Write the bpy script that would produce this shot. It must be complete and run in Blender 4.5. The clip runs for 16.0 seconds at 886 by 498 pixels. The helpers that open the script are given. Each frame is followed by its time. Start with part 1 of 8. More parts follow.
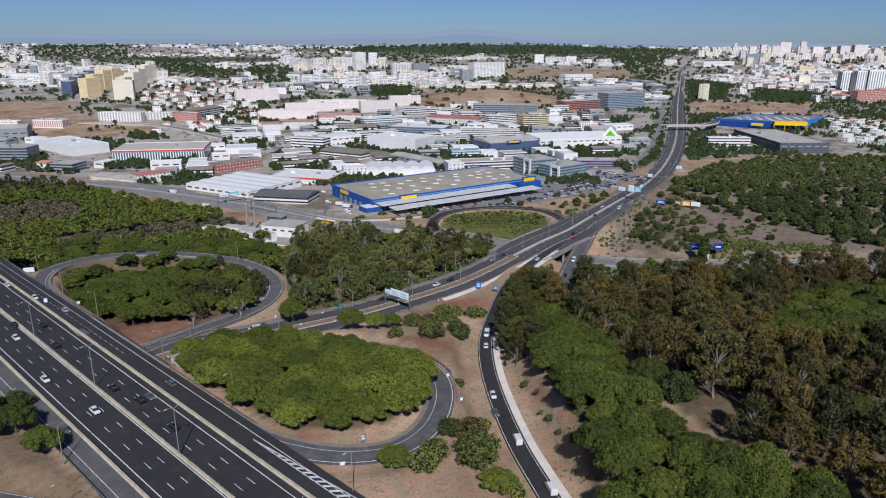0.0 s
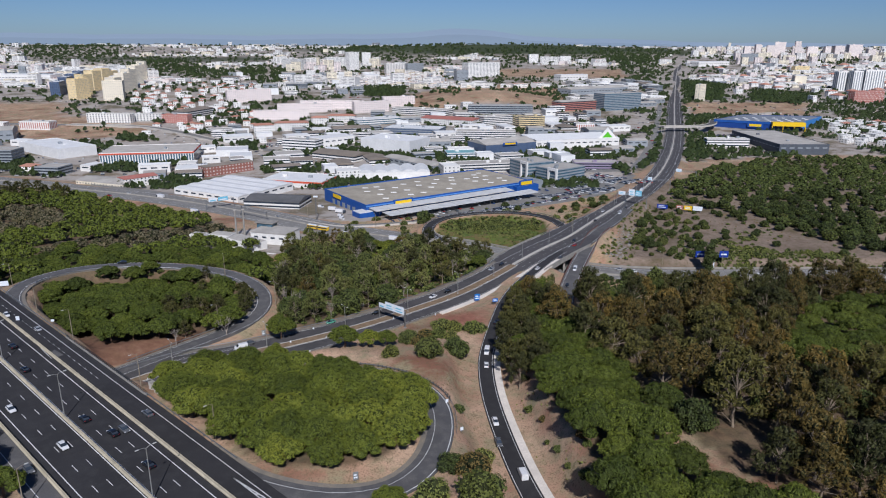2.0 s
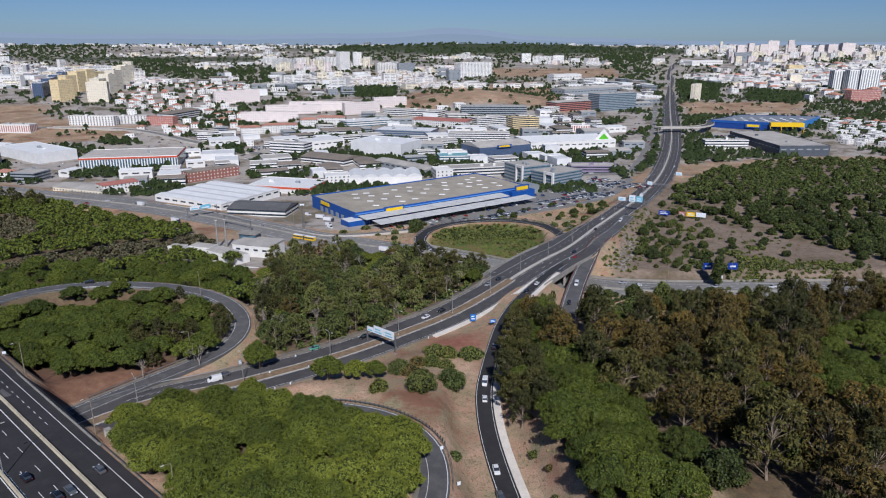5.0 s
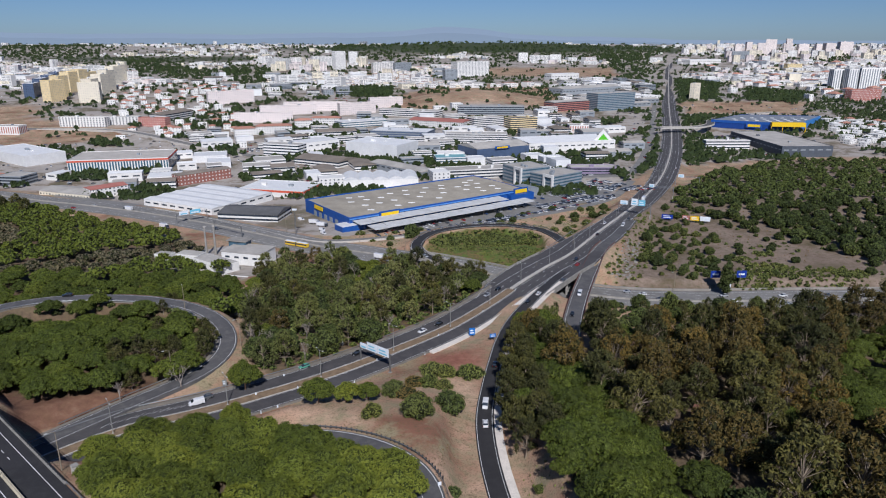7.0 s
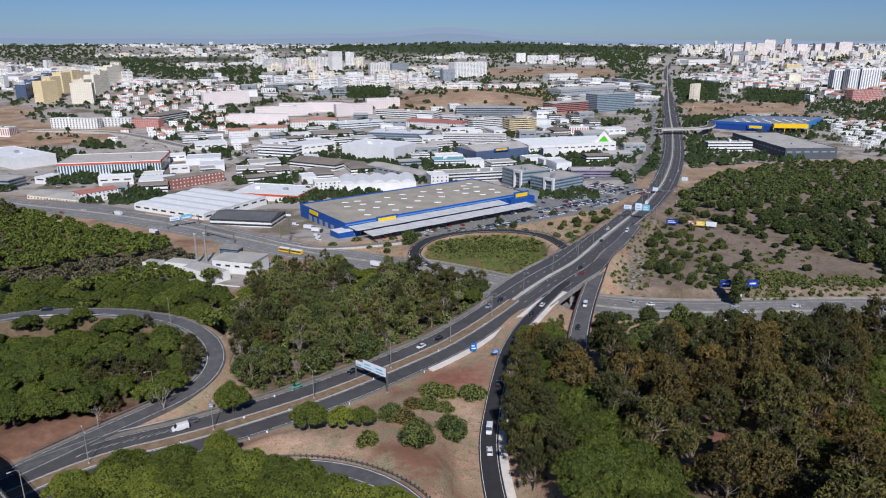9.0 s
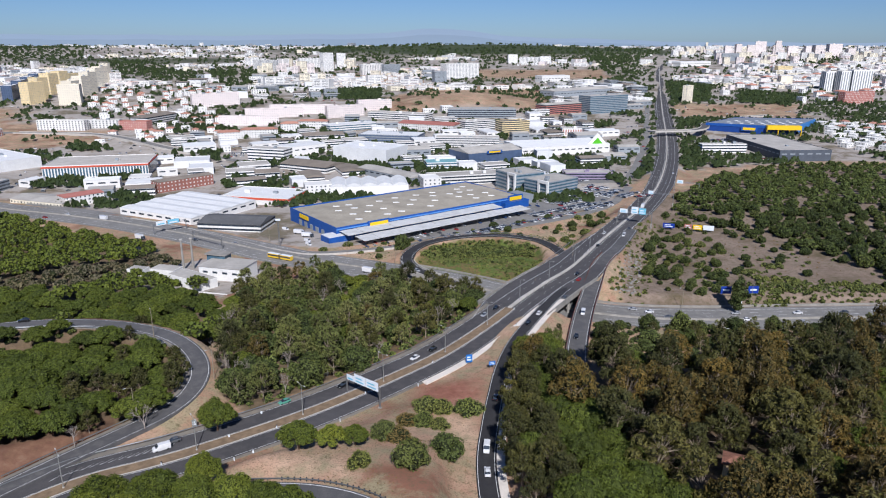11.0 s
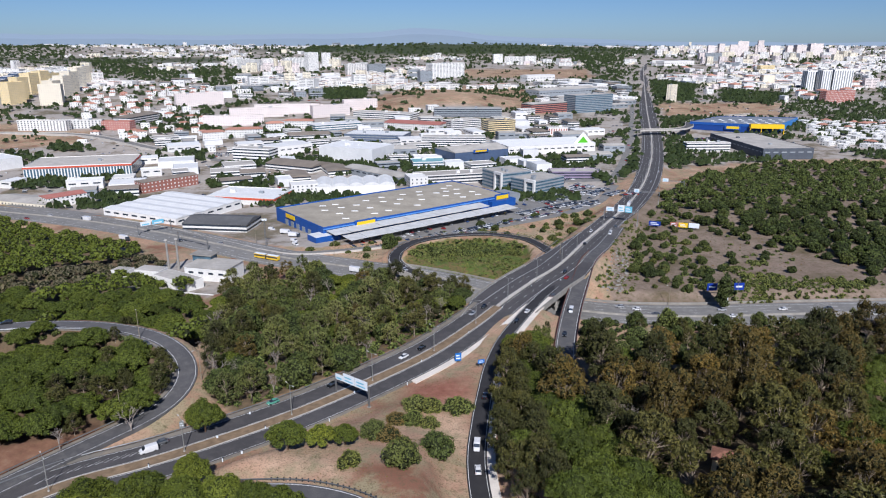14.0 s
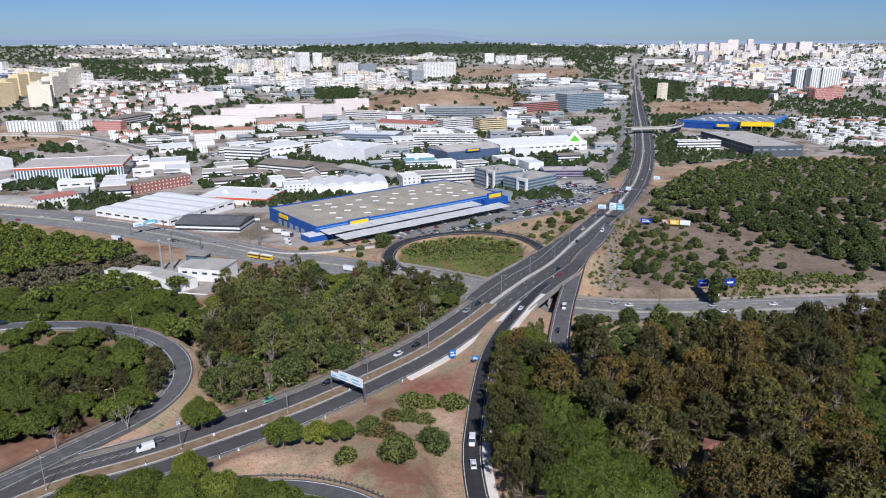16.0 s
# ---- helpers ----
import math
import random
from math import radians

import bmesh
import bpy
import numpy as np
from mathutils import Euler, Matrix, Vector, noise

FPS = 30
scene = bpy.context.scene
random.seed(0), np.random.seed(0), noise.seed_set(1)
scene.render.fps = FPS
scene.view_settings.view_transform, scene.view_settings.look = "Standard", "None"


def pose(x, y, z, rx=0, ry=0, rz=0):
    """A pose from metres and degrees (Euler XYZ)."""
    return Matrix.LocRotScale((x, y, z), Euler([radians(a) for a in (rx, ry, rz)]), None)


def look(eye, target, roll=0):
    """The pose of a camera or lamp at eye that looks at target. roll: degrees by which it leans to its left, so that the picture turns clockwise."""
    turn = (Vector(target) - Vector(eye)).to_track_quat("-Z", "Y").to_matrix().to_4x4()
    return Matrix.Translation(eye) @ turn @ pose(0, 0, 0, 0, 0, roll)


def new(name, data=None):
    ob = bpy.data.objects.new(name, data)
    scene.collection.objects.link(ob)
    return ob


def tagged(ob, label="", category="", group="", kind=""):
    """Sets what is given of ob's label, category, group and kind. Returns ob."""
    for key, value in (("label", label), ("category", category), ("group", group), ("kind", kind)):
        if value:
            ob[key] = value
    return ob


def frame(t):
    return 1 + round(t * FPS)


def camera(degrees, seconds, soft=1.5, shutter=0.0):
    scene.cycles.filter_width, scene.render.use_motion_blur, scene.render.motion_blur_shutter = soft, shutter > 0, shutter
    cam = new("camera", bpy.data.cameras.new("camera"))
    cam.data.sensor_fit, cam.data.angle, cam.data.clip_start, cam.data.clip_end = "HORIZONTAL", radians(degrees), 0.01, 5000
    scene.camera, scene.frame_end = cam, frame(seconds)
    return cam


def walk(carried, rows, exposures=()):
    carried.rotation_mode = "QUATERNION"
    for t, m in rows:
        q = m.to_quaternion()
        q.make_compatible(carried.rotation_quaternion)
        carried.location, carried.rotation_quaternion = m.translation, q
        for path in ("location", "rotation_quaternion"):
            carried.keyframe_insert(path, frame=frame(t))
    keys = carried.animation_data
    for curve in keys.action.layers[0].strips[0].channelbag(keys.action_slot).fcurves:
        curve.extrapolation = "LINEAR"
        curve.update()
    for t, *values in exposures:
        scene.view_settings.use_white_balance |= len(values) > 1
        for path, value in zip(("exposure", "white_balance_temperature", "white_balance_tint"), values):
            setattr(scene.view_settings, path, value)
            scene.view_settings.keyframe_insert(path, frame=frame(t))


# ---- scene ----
cam = camera(66.1, 16.0, soft=1.1)
PATH = [
    (0, (1.99, -1.46, 117.69), (1.49, 189.80, 59.20), 0.20),
    (0.5, (1.63, 2.54, 117.78), (1.43, 193.76, 59.17), 0.20),
    (1, (1.29, 6.54, 117.92), (1.69, 197.79, 59.40), 0.20),
    (1.5, (0.98, 10.44, 118.06), (1.68, 201.66, 59.46), 0.20),
    (2, (0.73, 14.28, 118.21), (1.93, 205.51, 59.63), 0.20),
    (2.5, (0.55, 18.24, 118.37), (2.15, 209.42, 59.68), 0.20),
    (3, (0.47, 22.29, 118.51), (2.37, 213.43, 59.69), 0.20),
    (3.5, (0.52, 26.36, 118.63), (2.81, 217.54, 59.94), 0.20),
    (4, (0.58, 30.48, 118.73), (3.18, 221.66, 60.04), 0.10),
    (4.2, (0.60, 32.09, 118.74), (3.40, 223.26, 60.05), 0.10),
    (6.5, (0.96, 50.12, 118.87), (4.86, 241.18, 59.88), -0.00),
    (7, (0.91, 54.04, 118.86), (5.11, 245.10, 59.87), -0.00),
    (7.5, (0.78, 58.00, 118.83), (5.08, 249.05, 59.82), -0.00),
    (8, (0.62, 61.87, 118.75), (5.12, 252.94, 59.83), -0.10),
    (8.5, (0.38, 65.63, 118.71), (5.18, 256.70, 59.79), -0.00),
    (9, (0.20, 68.86, 118.69), (5.20, 259.92, 59.80), -0.00),
    (11.5, (-0.48, 79.94, 118.16), (7.62, 271.02, 59.66), 0.10),
    (12, (-0.56, 80.49, 118.01), (8.23, 271.48, 59.31), 0.10),
    (12.5, (-0.66, 80.33, 117.90), (8.84, 271.32, 59.30), 0.10),
    (13, (-0.83, 79.93, 117.83), (9.36, 270.89, 59.24), 0.10),
    (13.5, (-1.00, 79.45, 117.77), (9.80, 270.37, 59.17), 0.10),
    (14, (-1.16, 78.95, 117.72), (10.24, 269.83, 59.13), 0.10),
    (14.5, (-1.33, 78.52, 117.69), (10.67, 269.37, 59.08), 0.10),
    (15, (-1.46, 78.09, 117.62), (11.04, 268.88, 58.93), 0.00),
    (15.5, (-1.60, 77.61, 117.55), (11.50, 268.36, 58.86), -0.10),
    (16, (-1.77, 77.12, 117.50), (11.83, 267.82, 58.80), -0.10),
]
walk(cam, [(t, look(eye, target, roll)) for t, eye, target, roll in PATH], [(0, 0.0, 5800, 14), (8.4, 0.0, 5800, 14), (9, 0.07, 5800, 14), (11.5, 0.3, 5800, 14), (16, 0.3, 5800, 14)])

# ---- light and sky ----
SUN_ELEV, SUN_AZ = 41.0, 174.0          # azimuth clockwise from +y, so the sun stands behind the camera
world = bpy.data.worlds.new("sky")
scene.world = world
world.use_nodes = True
wn = world.node_tree.nodes
sky = wn.new("ShaderNodeTexSky")
sky.sky_type = "NISHITA"
sky.sun_disc = False
sky.sun_elevation, sky.sun_rotation = radians(SUN_ELEV), radians(SUN_AZ)
sky.altitude, sky.air_density, sky.dust_density, sky.ozone_density = 300, 0.8, 0.25, 3.0
wn["Background"].inputs["Strength"].default_value = 0.054
haze = wn.new("ShaderNodeMix")
haze.data_type, haze.blend_type = "RGBA", "MULTIPLY"
haze.inputs[0].default_value = 1.0
haze.inputs[7].default_value = (0.64, 0.80, 1.03, 1)
world.node_tree.links.new(sky.outputs["Color"], haze.inputs[6])
world.node_tree.links.new(haze.outputs[2], wn["Background"].inputs["Color"])
sun = new("sun", bpy.data.lights.new("sun", "SUN"))
sun.data.energy, sun.data.angle, sun.data.color = 4.3, radians(0.53), (1.0, 0.95, 0.88)
sd = Vector((math.sin(radians(SUN_AZ)) * math.cos(radians(SUN_ELEV)), math.cos(radians(SUN_AZ)) * math.cos(radians(SUN_ELEV)), math.sin(radians(SUN_ELEV))))
sun.matrix_world = look(sd * 300, (0, 0, 0))
scene.view_settings.exposure = 0.0


# ---- materials ----
def srgb(r, g, b):
    return tuple(((c / 255) / 12.92 if c <= 10 else ((c / 255 + 0.055) / 1.055) ** 2.4) for c in (r, g, b))


class Nodes:
    """A small wrapper that adds nodes and links to one material."""

    def __init__(self, name, rough=0.8, metal=0.0):
        self.m = bpy.data.materials.new(name)
        self.m.use_nodes = True
        self.t = self.m.node_tree
        self.b = self.t.nodes["Principled BSDF"]
        self.b.inputs["Roughness"].default_value = rough
        self.b.inputs["Metallic"].default_value = metal
        self.b.inputs["Specular IOR Level"].default_value = 0.3

    def add(self, kind, **vals):
        n = self.t.nodes.new(kind)
        for k, v in vals.items():
            n.inputs[k].default_value = v
        return n

    def link(self, a, b):
        self.t.links.new(a, b)

    def coords(self, space="world"):
        if space == "world":
            return self.add("ShaderNodeNewGeometry").outputs["Position"]
        return self.add("ShaderNodeTexCoord").outputs["Object"]

    def noise(self, scale, detail=3.0, space="world", rough=0.55, squash=None):
        src = self.coords(space)
        if squash:
            mp = self.add("ShaderNodeMapping")
            mp.inputs["Scale"].default_value = squash
            self.link(src, mp.inputs["Vector"])
            src = mp.outputs["Vector"]
        n = self.add("ShaderNodeTexNoise", Scale=scale, Detail=detail, Roughness=rough)
        self.link(src, n.inputs["Vector"])
        return n.outputs["Fac"]

    def ramp(self, fac, stops):
        r = self.add("ShaderNodeValToRGB")
        els = r.color_ramp.elements
        while len(els) < len(stops):
            els.new(0.5)
        for e, (p, c) in zip(els, stops):
            e.position, e.color = p, (*c, 1)
        self.link(fac, r.inputs["Fac"])
        return r.outputs["Color"]

    def mix(self, fac, a, b, mode="MIX"):
        n = self.t.nodes.new("ShaderNodeMix")
        n.data_type, n.blend_type = "RGBA", mode
        for sock, v in ((n.inputs[0], fac), (n.inputs[6], a), (n.inputs[7], b)):
            if isinstance(v, (int, float)):
                sock.default_value = v
            elif isinstance(v, tuple):
                sock.default_value = (*v, 1)
            else:
                self.link(v, sock)
        return n.outputs[2]

    def step(self, fac, lo, hi):
        n = self.add("ShaderNodeMapRange")
        n.inputs["From Min"].default_value, n.inputs["From Max"].default_value = lo, hi
        self.link(fac, n.inputs["Value"])
        return n.outputs["Result"]

    def random(self):
        return self.add("ShaderNodeObjectInfo").outputs["Random"]

    def bump(self, fac, strength=0.3, distance=0.1):
        n = self.add("ShaderNodeBump", Strength=strength, Distance=distance)
        self.link(fac, n.inputs["Height"])
        self.link(n.outputs["Normal"], self.b.inputs["Normal"])

    def done(self, colour):
        if isinstance(colour, tuple):
            self.b.inputs["Base Color"].default_value = (*colour, 1)
        else:
            self.link(colour, self.b.inputs["Base Color"])
        return self.m


def plain(name, col, rough=0.7, metal=0.0, var=0.12, scale=0.6, space="object", rnd=0.0):
    """A painted or cast surface: one colour with two scales of dirt, and a tint of its own for each object."""
    k = Nodes(name, rough, metal)
    dark = tuple(c * (1 - var * 2) for c in col)
    light = tuple(min(1, c * (1 + var)) for c in col)
    c = k.ramp(k.noise(scale, 5, space), [(0.3, dark), (0.62, light)])
    c = k.mix(k.step(k.noise(scale * 9, 3, space), 0.35, 0.75), c, k.mix(0.85, c, tuple(v * 0.8 for v in col)))
    if rnd:
        g = k.ramp(k.random(), [(0.0, (1 - rnd,) * 3), (1.0, (1 + rnd * 0.3,) * 3)])
        c = k.mix(1.0, c, g, "MULTIPLY")
    return k.done(c)


def asphalt(name, col, wear):
    k = Nodes(name, 0.85)
    c = k.ramp(k.noise(0.05, 5), [(0.3, tuple(v * 0.8 for v in col)), (0.7, tuple(v * 1.2 for v in col))])
    c = k.mix(k.step(k.noise(0.35, 6, squash=(1, 1, 1)), 0.45, 0.75), c, wear)
    c = k.mix(k.step(k.noise(6.0, 3), 0.4, 0.8), c, tuple(v * 0.75 for v in col))
    k.bump(k.noise(14, 2), 0.15, 0.02)
    return k.done(c)


def ground_material():
    k = Nodes("ground_soil", 0.95)
    soil = k.ramp(k.noise(0.03, 6), [(0.3, srgb(148, 117, 95)), (0.5, srgb(181, 147, 121)), (0.68, srgb(196, 167, 140))])
    red = k.mix(k.step(k.noise(0.022, 4), 0.50, 0.62), soil, srgb(136, 96, 76))
    dry = k.mix(k.step(k.noise(0.11, 6, rough=0.7), 0.44, 0.62), red, srgb(150, 138, 108))
    c = k.mix(k.step(k.noise(0.42, 7, rough=0.8), 0.54, 0.68), dry, srgb(96, 90, 62))
    c = k.mix(k.step(k.noise(2.2, 5), 0.5, 0.72), c, srgb(112, 94, 74))
    green = k.ramp(k.noise(0.06, 6, rough=0.7), [(0.32, srgb(66, 82, 38)), (0.46, srgb(96, 112, 46)), (0.54, srgb(120, 96, 66)), (0.62, srgb(90, 106, 46)), (0.75, srgb(66, 82, 40))])
    green = k.mix(k.step(k.noise(0.9, 5), 0.4, 0.75), green, srgb(64, 74, 38))
    litter = k.ramp(k.noise(0.4, 6), [(0.35, srgb(62, 54, 40)), (0.7, srgb(104, 88, 64))])
    town = k.ramp(k.noise(0.012, 6, rough=0.75), [(0.3, srgb(76, 82, 58)), (0.42, srgb(116, 108, 92)), (0.48, srgb(158, 152, 144)), (0.56, srgb(170, 164, 156)), (0.62, srgb(124, 112, 94)), (0.72, srgb(76, 84, 58))])
    heath = k.ramp(k.noise(0.02, 6, rough=0.7), [(0.35, srgb(48, 58, 36)), (0.6, srgb(66, 74, 46)), (0.72, srgb(92, 88, 62))])
    scrub = k.ramp(k.noise(0.05, 6, rough=0.7), [(0.32, srgb(88, 80, 58)), (0.45, srgb(118, 104, 90)), (0.6, srgb(140, 124, 110)), (0.75, srgb(100, 94, 68))])
    scrub = k.mix(k.step(k.noise(0.5, 6, rough=0.8), 0.5, 0.66), scrub, srgb(82, 78, 54))
    for name, col in (("scrub", scrub), ("redsoil", k.ramp(k.noise(0.3, 6, rough=0.7), [(0.3, srgb(124, 80, 64)), (0.55, srgb(152, 102, 84)), (0.7, srgb(164, 124, 104))])), ("green", green), ("litter", litter), ("town", town), ("heath", heath)):
        at = k.t.nodes.new("ShaderNodeAttribute")
        at.attribute_name = name
        c = k.mix(at.outputs["Fac"], c, col)
    k.bump(k.noise(1.3, 5), 0.5, 0.25)
    return k.done(c)


M_GROUND = ground_material()
M_ASPHALT = asphalt("asphalt_dark", srgb(53, 52, 53), srgb(64, 63, 63))
M_ASPHALT_AVENUE = asphalt("asphalt_avenue", srgb(78, 76, 76), srgb(93, 90, 88))
M_ASPHALT_OLD = asphalt("asphalt_worn", srgb(90, 89, 89), srgb(114, 111, 108))
M_ASPHALT_PALE = asphalt("asphalt_bleached", srgb(126, 124, 120), srgb(146, 143, 136))
M_SHOULDER = asphalt("shoulder_dusty", srgb(128, 122, 112), srgb(150, 138, 120))
M_LINE = plain("road_paint", (0.72, 0.72, 0.70), 0.6, var=0.15, scale=0.8, space="world")
M_CONCRETE = plain("concrete_barrier", srgb(186, 176, 152), 0.85, var=0.14, scale=0.4, space="world")
M_CONC_WHITE = plain("concrete_pale", srgb(190, 184, 174), 0.85, var=0.1, scale=0.15, space="world")
M_CONC_BRIGHT = plain("concrete_bleached", srgb(226, 217, 204), 0.85, var=0.08, scale=0.2, space="world")
M_CONC_GREY = plain("concrete_grey", srgb(150, 146, 138), 0.85, var=0.15, scale=0.3, space="world")
M_STEEL = plain("galvanised_steel", srgb(150, 152, 152), 0.45, 0.7, var=0.08)
M_STEEL_DARK = plain("dark_steel", srgb(70, 72, 74), 0.5, 0.5, var=0.08)


# ---- building helpers ----
def mesh_from(name, verts, faces, mats, mat_index=None, smooth=False):
    me = bpy.data.meshes.new(name)
    me.from_pydata([tuple(v) for v in verts], [], [tuple(f) for f in faces])
    for m in (mats if isinstance(mats, (list, tuple)) else [mats]):
        me.materials.append(m)
    if mat_index is not None:
        me.polygons.foreach_set("material_index", list(mat_index))
    if smooth:
        me.polygons.foreach_set("use_smooth", [True] * len(me.polygons))
    me.update()
    return me


def piece(name, mesh, parent=None, label="", m=None, kind=""):
    """Links a mesh as one object, under a thing where parent is given."""
    ob = new(name, mesh)
    if parent is not None:
        ob.parent = parent
    if m is not None:
        ob.matrix_basis = m
    return tagged(ob, label, kind=kind)


def spline(points, step=3.0):
    """A smooth line through the points, as an array of dense places."""
    p = np.array(points, float)
    p = np.vstack([2 * p[0] - p[1], p, 2 * p[-1] - p[-2]])
    out = []
    for i in range(1, len(p) - 2):
        n = max(2, int(np.linalg.norm(p[i + 1] - p[i]) / step))
        for u in np.arange(n) / n:
            a, b, c, d = p[i - 1], p[i], p[i + 1], p[i + 2]
            out.append(0.5 * (2 * b + (c - a) * u + (2 * a - 5 * b + 4 * c - d) * u * u + (3 * b - a - 3 * c + d) * u ** 3))
    out.append(p[-2])
    return np.array(out)


def sides(path):
    """Unit vectors to the left of a path, level."""
    t = np.gradient(path[:, :2], axis=0)
    t /= np.linalg.norm(t, axis=1)[:, None] + 1e-9
    return np.stack([-t[:, 1], t[:, 0], np.zeros(len(t))], axis=1)


def arc(path):
    return np.concatenate([[0], np.cumsum(np.linalg.norm(np.diff(path, axis=0), axis=1))])


def sweep(path, profile, closed=True):
    """Sweeps a profile of (offset to the left, height) along a path. Returns verts and faces."""
    s, k = sides(path), len(profile)
    verts = [path[i] + s[i] * o + np.array((0, 0, h)) for i in range(len(path)) for o, h in profile]
    faces = []
    for i in range(len(path) - 1):
        for j in range(k if closed else k - 1):
            a, b = i * k + j, i * k + (j + 1) % k
            faces.append((a, b, b + k, a + k))
    if closed:
        faces += [tuple(range(k)), tuple(range((len(path) - 1) * k, len(path) * k))[::-1]]
    return verts, faces


def swept(name, path, profile, mat, parent=None, label="", kind=""):
    v, f = sweep(path, profile)
    return piece(name, mesh_from(name, v, f, mat), parent, label, kind=kind)


def cut(path, s0, s1):
    """The stretch of a path between two lengths along it."""
    a = arc(path)
    q = np.unique(np.concatenate([[s0], a[(a > s0) & (a < s1)], [s1]]))
    return np.stack([np.interp(q, a, path[:, i]) for i in range(3)], axis=1)


def dashes(path, offset, width, dash, gap, s0=0.0, s1=None, lift=0.05):
    """Verts and faces of painted strokes at an offset from a path; gap 0 gives one unbroken line."""
    a, s = arc(path), sides(path)
    s1 = a[-1] if s1 is None else s1
    verts, faces, q = [], [], s0
    step = dash + gap if gap else 4.0
    while q < s1 - 0.5:
        e = min(q + (dash if gap else step), s1)
        n = len(verts)
        for w in (q, e):
            c = np.array([np.interp(w, a, path[:, i]) for i in range(3)])
            d = np.array([np.interp(w, a, s[:, i]) for i in range(3)])
            verts += [c + d * (offset - width / 2) + (0, 0, lift), c + d * (offset + width / 2) + (0, 0, lift)]
        faces.append((n, n + 2, n + 3, n + 1))
        q += step
    return verts, faces


def marking(name, parent, jobs, mat=None):
    verts, faces = [], []
    for v, f in jobs:
        n = len(verts)
        verts += v
        faces += [tuple(i + n for i in g) for g in f]
    return piece(name, mesh_from(name, verts, faces, mat or M_LINE), parent, kind="stuff")


def shifted(path, off, dz=0.0):
    return path + sides(path) * off + np.array((0, 0, dz))


# ---- the lines of the roads ----
MW_O, MW_D = np.array((-63.8, 145.3, 18.5)), np.array((0.7392, -0.6734, 0.0))
MW_N = np.array((0.6734, 0.7392, 0.0))


def mw(s, n, z=0.0):
    return MW_O + MW_D * s + MW_N * n + np.array((0, 0, z))


MOTORWAY = np.array([mw(s, 0) for s in np.arange(-700, 401, 10.0)])
AVENUE = spline([(-190, 98, 7), (-168, 130, 7), (-148, 162, 6.5), (-128, 192, 6), (-111, 218, 5.6), (-93, 237, 5.2), (-75, 246.7, 5), (-62.6, 254.6, 4.6),
                 (-36, 275, 3.4), (-11, 299.3, 2.2), (10.4, 323, 1.2), (31, 353, 0.3), (46.4, 377.5, 0), (64.8, 404.5, -0.3), (84.5, 432, -1),
                 (115, 489, -4), (144, 540, -6), (180, 604, -8), (222, 690, -9.5), (262, 785, -10), (300, 885, -9), (350, 1030, -6), (410, 1215, 0),
                 (480, 1426, 6), (660, 1960, 22), (830, 2450, 37), (1200, 3470, 59)], 4)
LOOP_LEFT = spline([(-95, 192, 18.5), (-119, 214.5, 18.5), (-141, 236.5, 18.4), (-158, 254, 18.3), (-170.5, 270, 18.0), (-176, 283, 17.9), (-176.4, 296, 17.6), (-170, 309, 17.0), (-160, 318, 16.2),
                    (-149.5, 323, 15.4), (-137, 326.2, 14.4), (-126, 327.2, 13.6), (-114.5, 326.6, 12.7), (-102, 323.2, 11.8), (-90.3, 316.1, 10.9), (-81, 305.6, 9.9), (-76.3, 295.2, 9.1), (-75, 285.3, 8.4),
                    (-77, 276, 7.6), (-82, 268, 6.9), (-90, 259.5, 6.2), (-99, 249.5, 5.8), (-113, 231.5, 5.7)], 3)
LOOP_NEAR = spline([(-100, 199, 18.5), (-76, 176.5, 18.4), (-58.1, 163, 18.2), (-44.4, 153, 18), (-30.3, 148, 17.8), (-18.8, 147.7, 17.5), (-9.6, 151.5, 17.2), (-3, 160, 16.8), (0.4, 171, 16.2),
                    (1.4, 184.5, 15.3), (-0.6, 198, 14), (-6.5, 209.5, 12.8), (-16, 218.5, 11.6), (-28, 224.5, 10.4), (-42, 227.5, 9), (-58, 229, 7.5), (-76, 228, 6.2), (-94, 222, 5.6)], 3)
RAMP_RIGHT = spline([(46, 60, 13), (38, 98, 11.5), (31.5, 128, 10), (27.6, 145, 9.2), (22.8, 168, 8), (19.3, 195, 6.8), (17.6, 220, 5.8), (18.2, 243, 5), (21.5, 264, 4.2), (25.5, 284, 3.4), (31, 308, 2.2),
                     (39.5, 333, 1.2), (53, 361, 0.4), (65, 383, 0), (78, 404, -0.5), (90, 424, -1)], 3)
VIADUCT = spline([(146, 524, -5.2), (134, 499, -4.4), (122, 475, -3.2), (112, 457, -2), (101, 436, -1.6), (90.8, 409, -1.5), (78, 374, -1.5), (68.6, 345.5, -1.5), (62, 322, -1.5), (58, 300, -1), (58, 270, 0)], 4)
MOTORWAY2 = spline([(620, 345, -6), (420, 362, -7), (300, 370, -7.5), (225, 372, -8), (180, 372, -8), (138, 372, -8.2), (99.6, 378, -8.6), (68, 394, -9.2), (36.5, 421, -10), (4, 446, -11), (-29.7, 464, -11.5),
                    (-76, 488, -12), (-123, 519, -12), (-170, 551, -12.5), (-221, 581.5, -13), (-275, 608, -13.5), (-330, 631, -14), (-420, 668, -14), (-700, 760, -14)], 4)
LOOP_MID = spline([(92, 452, -2), (86, 464, -3), (83, 482, -4), (75, 501, -5), (54, 515, -6), (27, 513.5, -6.5), (4.5, 499, -6.5), (-6, 476, -6.2), (-5.5, 454, -5.8), (3.3, 437, -5.4), (14, 424, -5), (30, 404, -4)], 3)
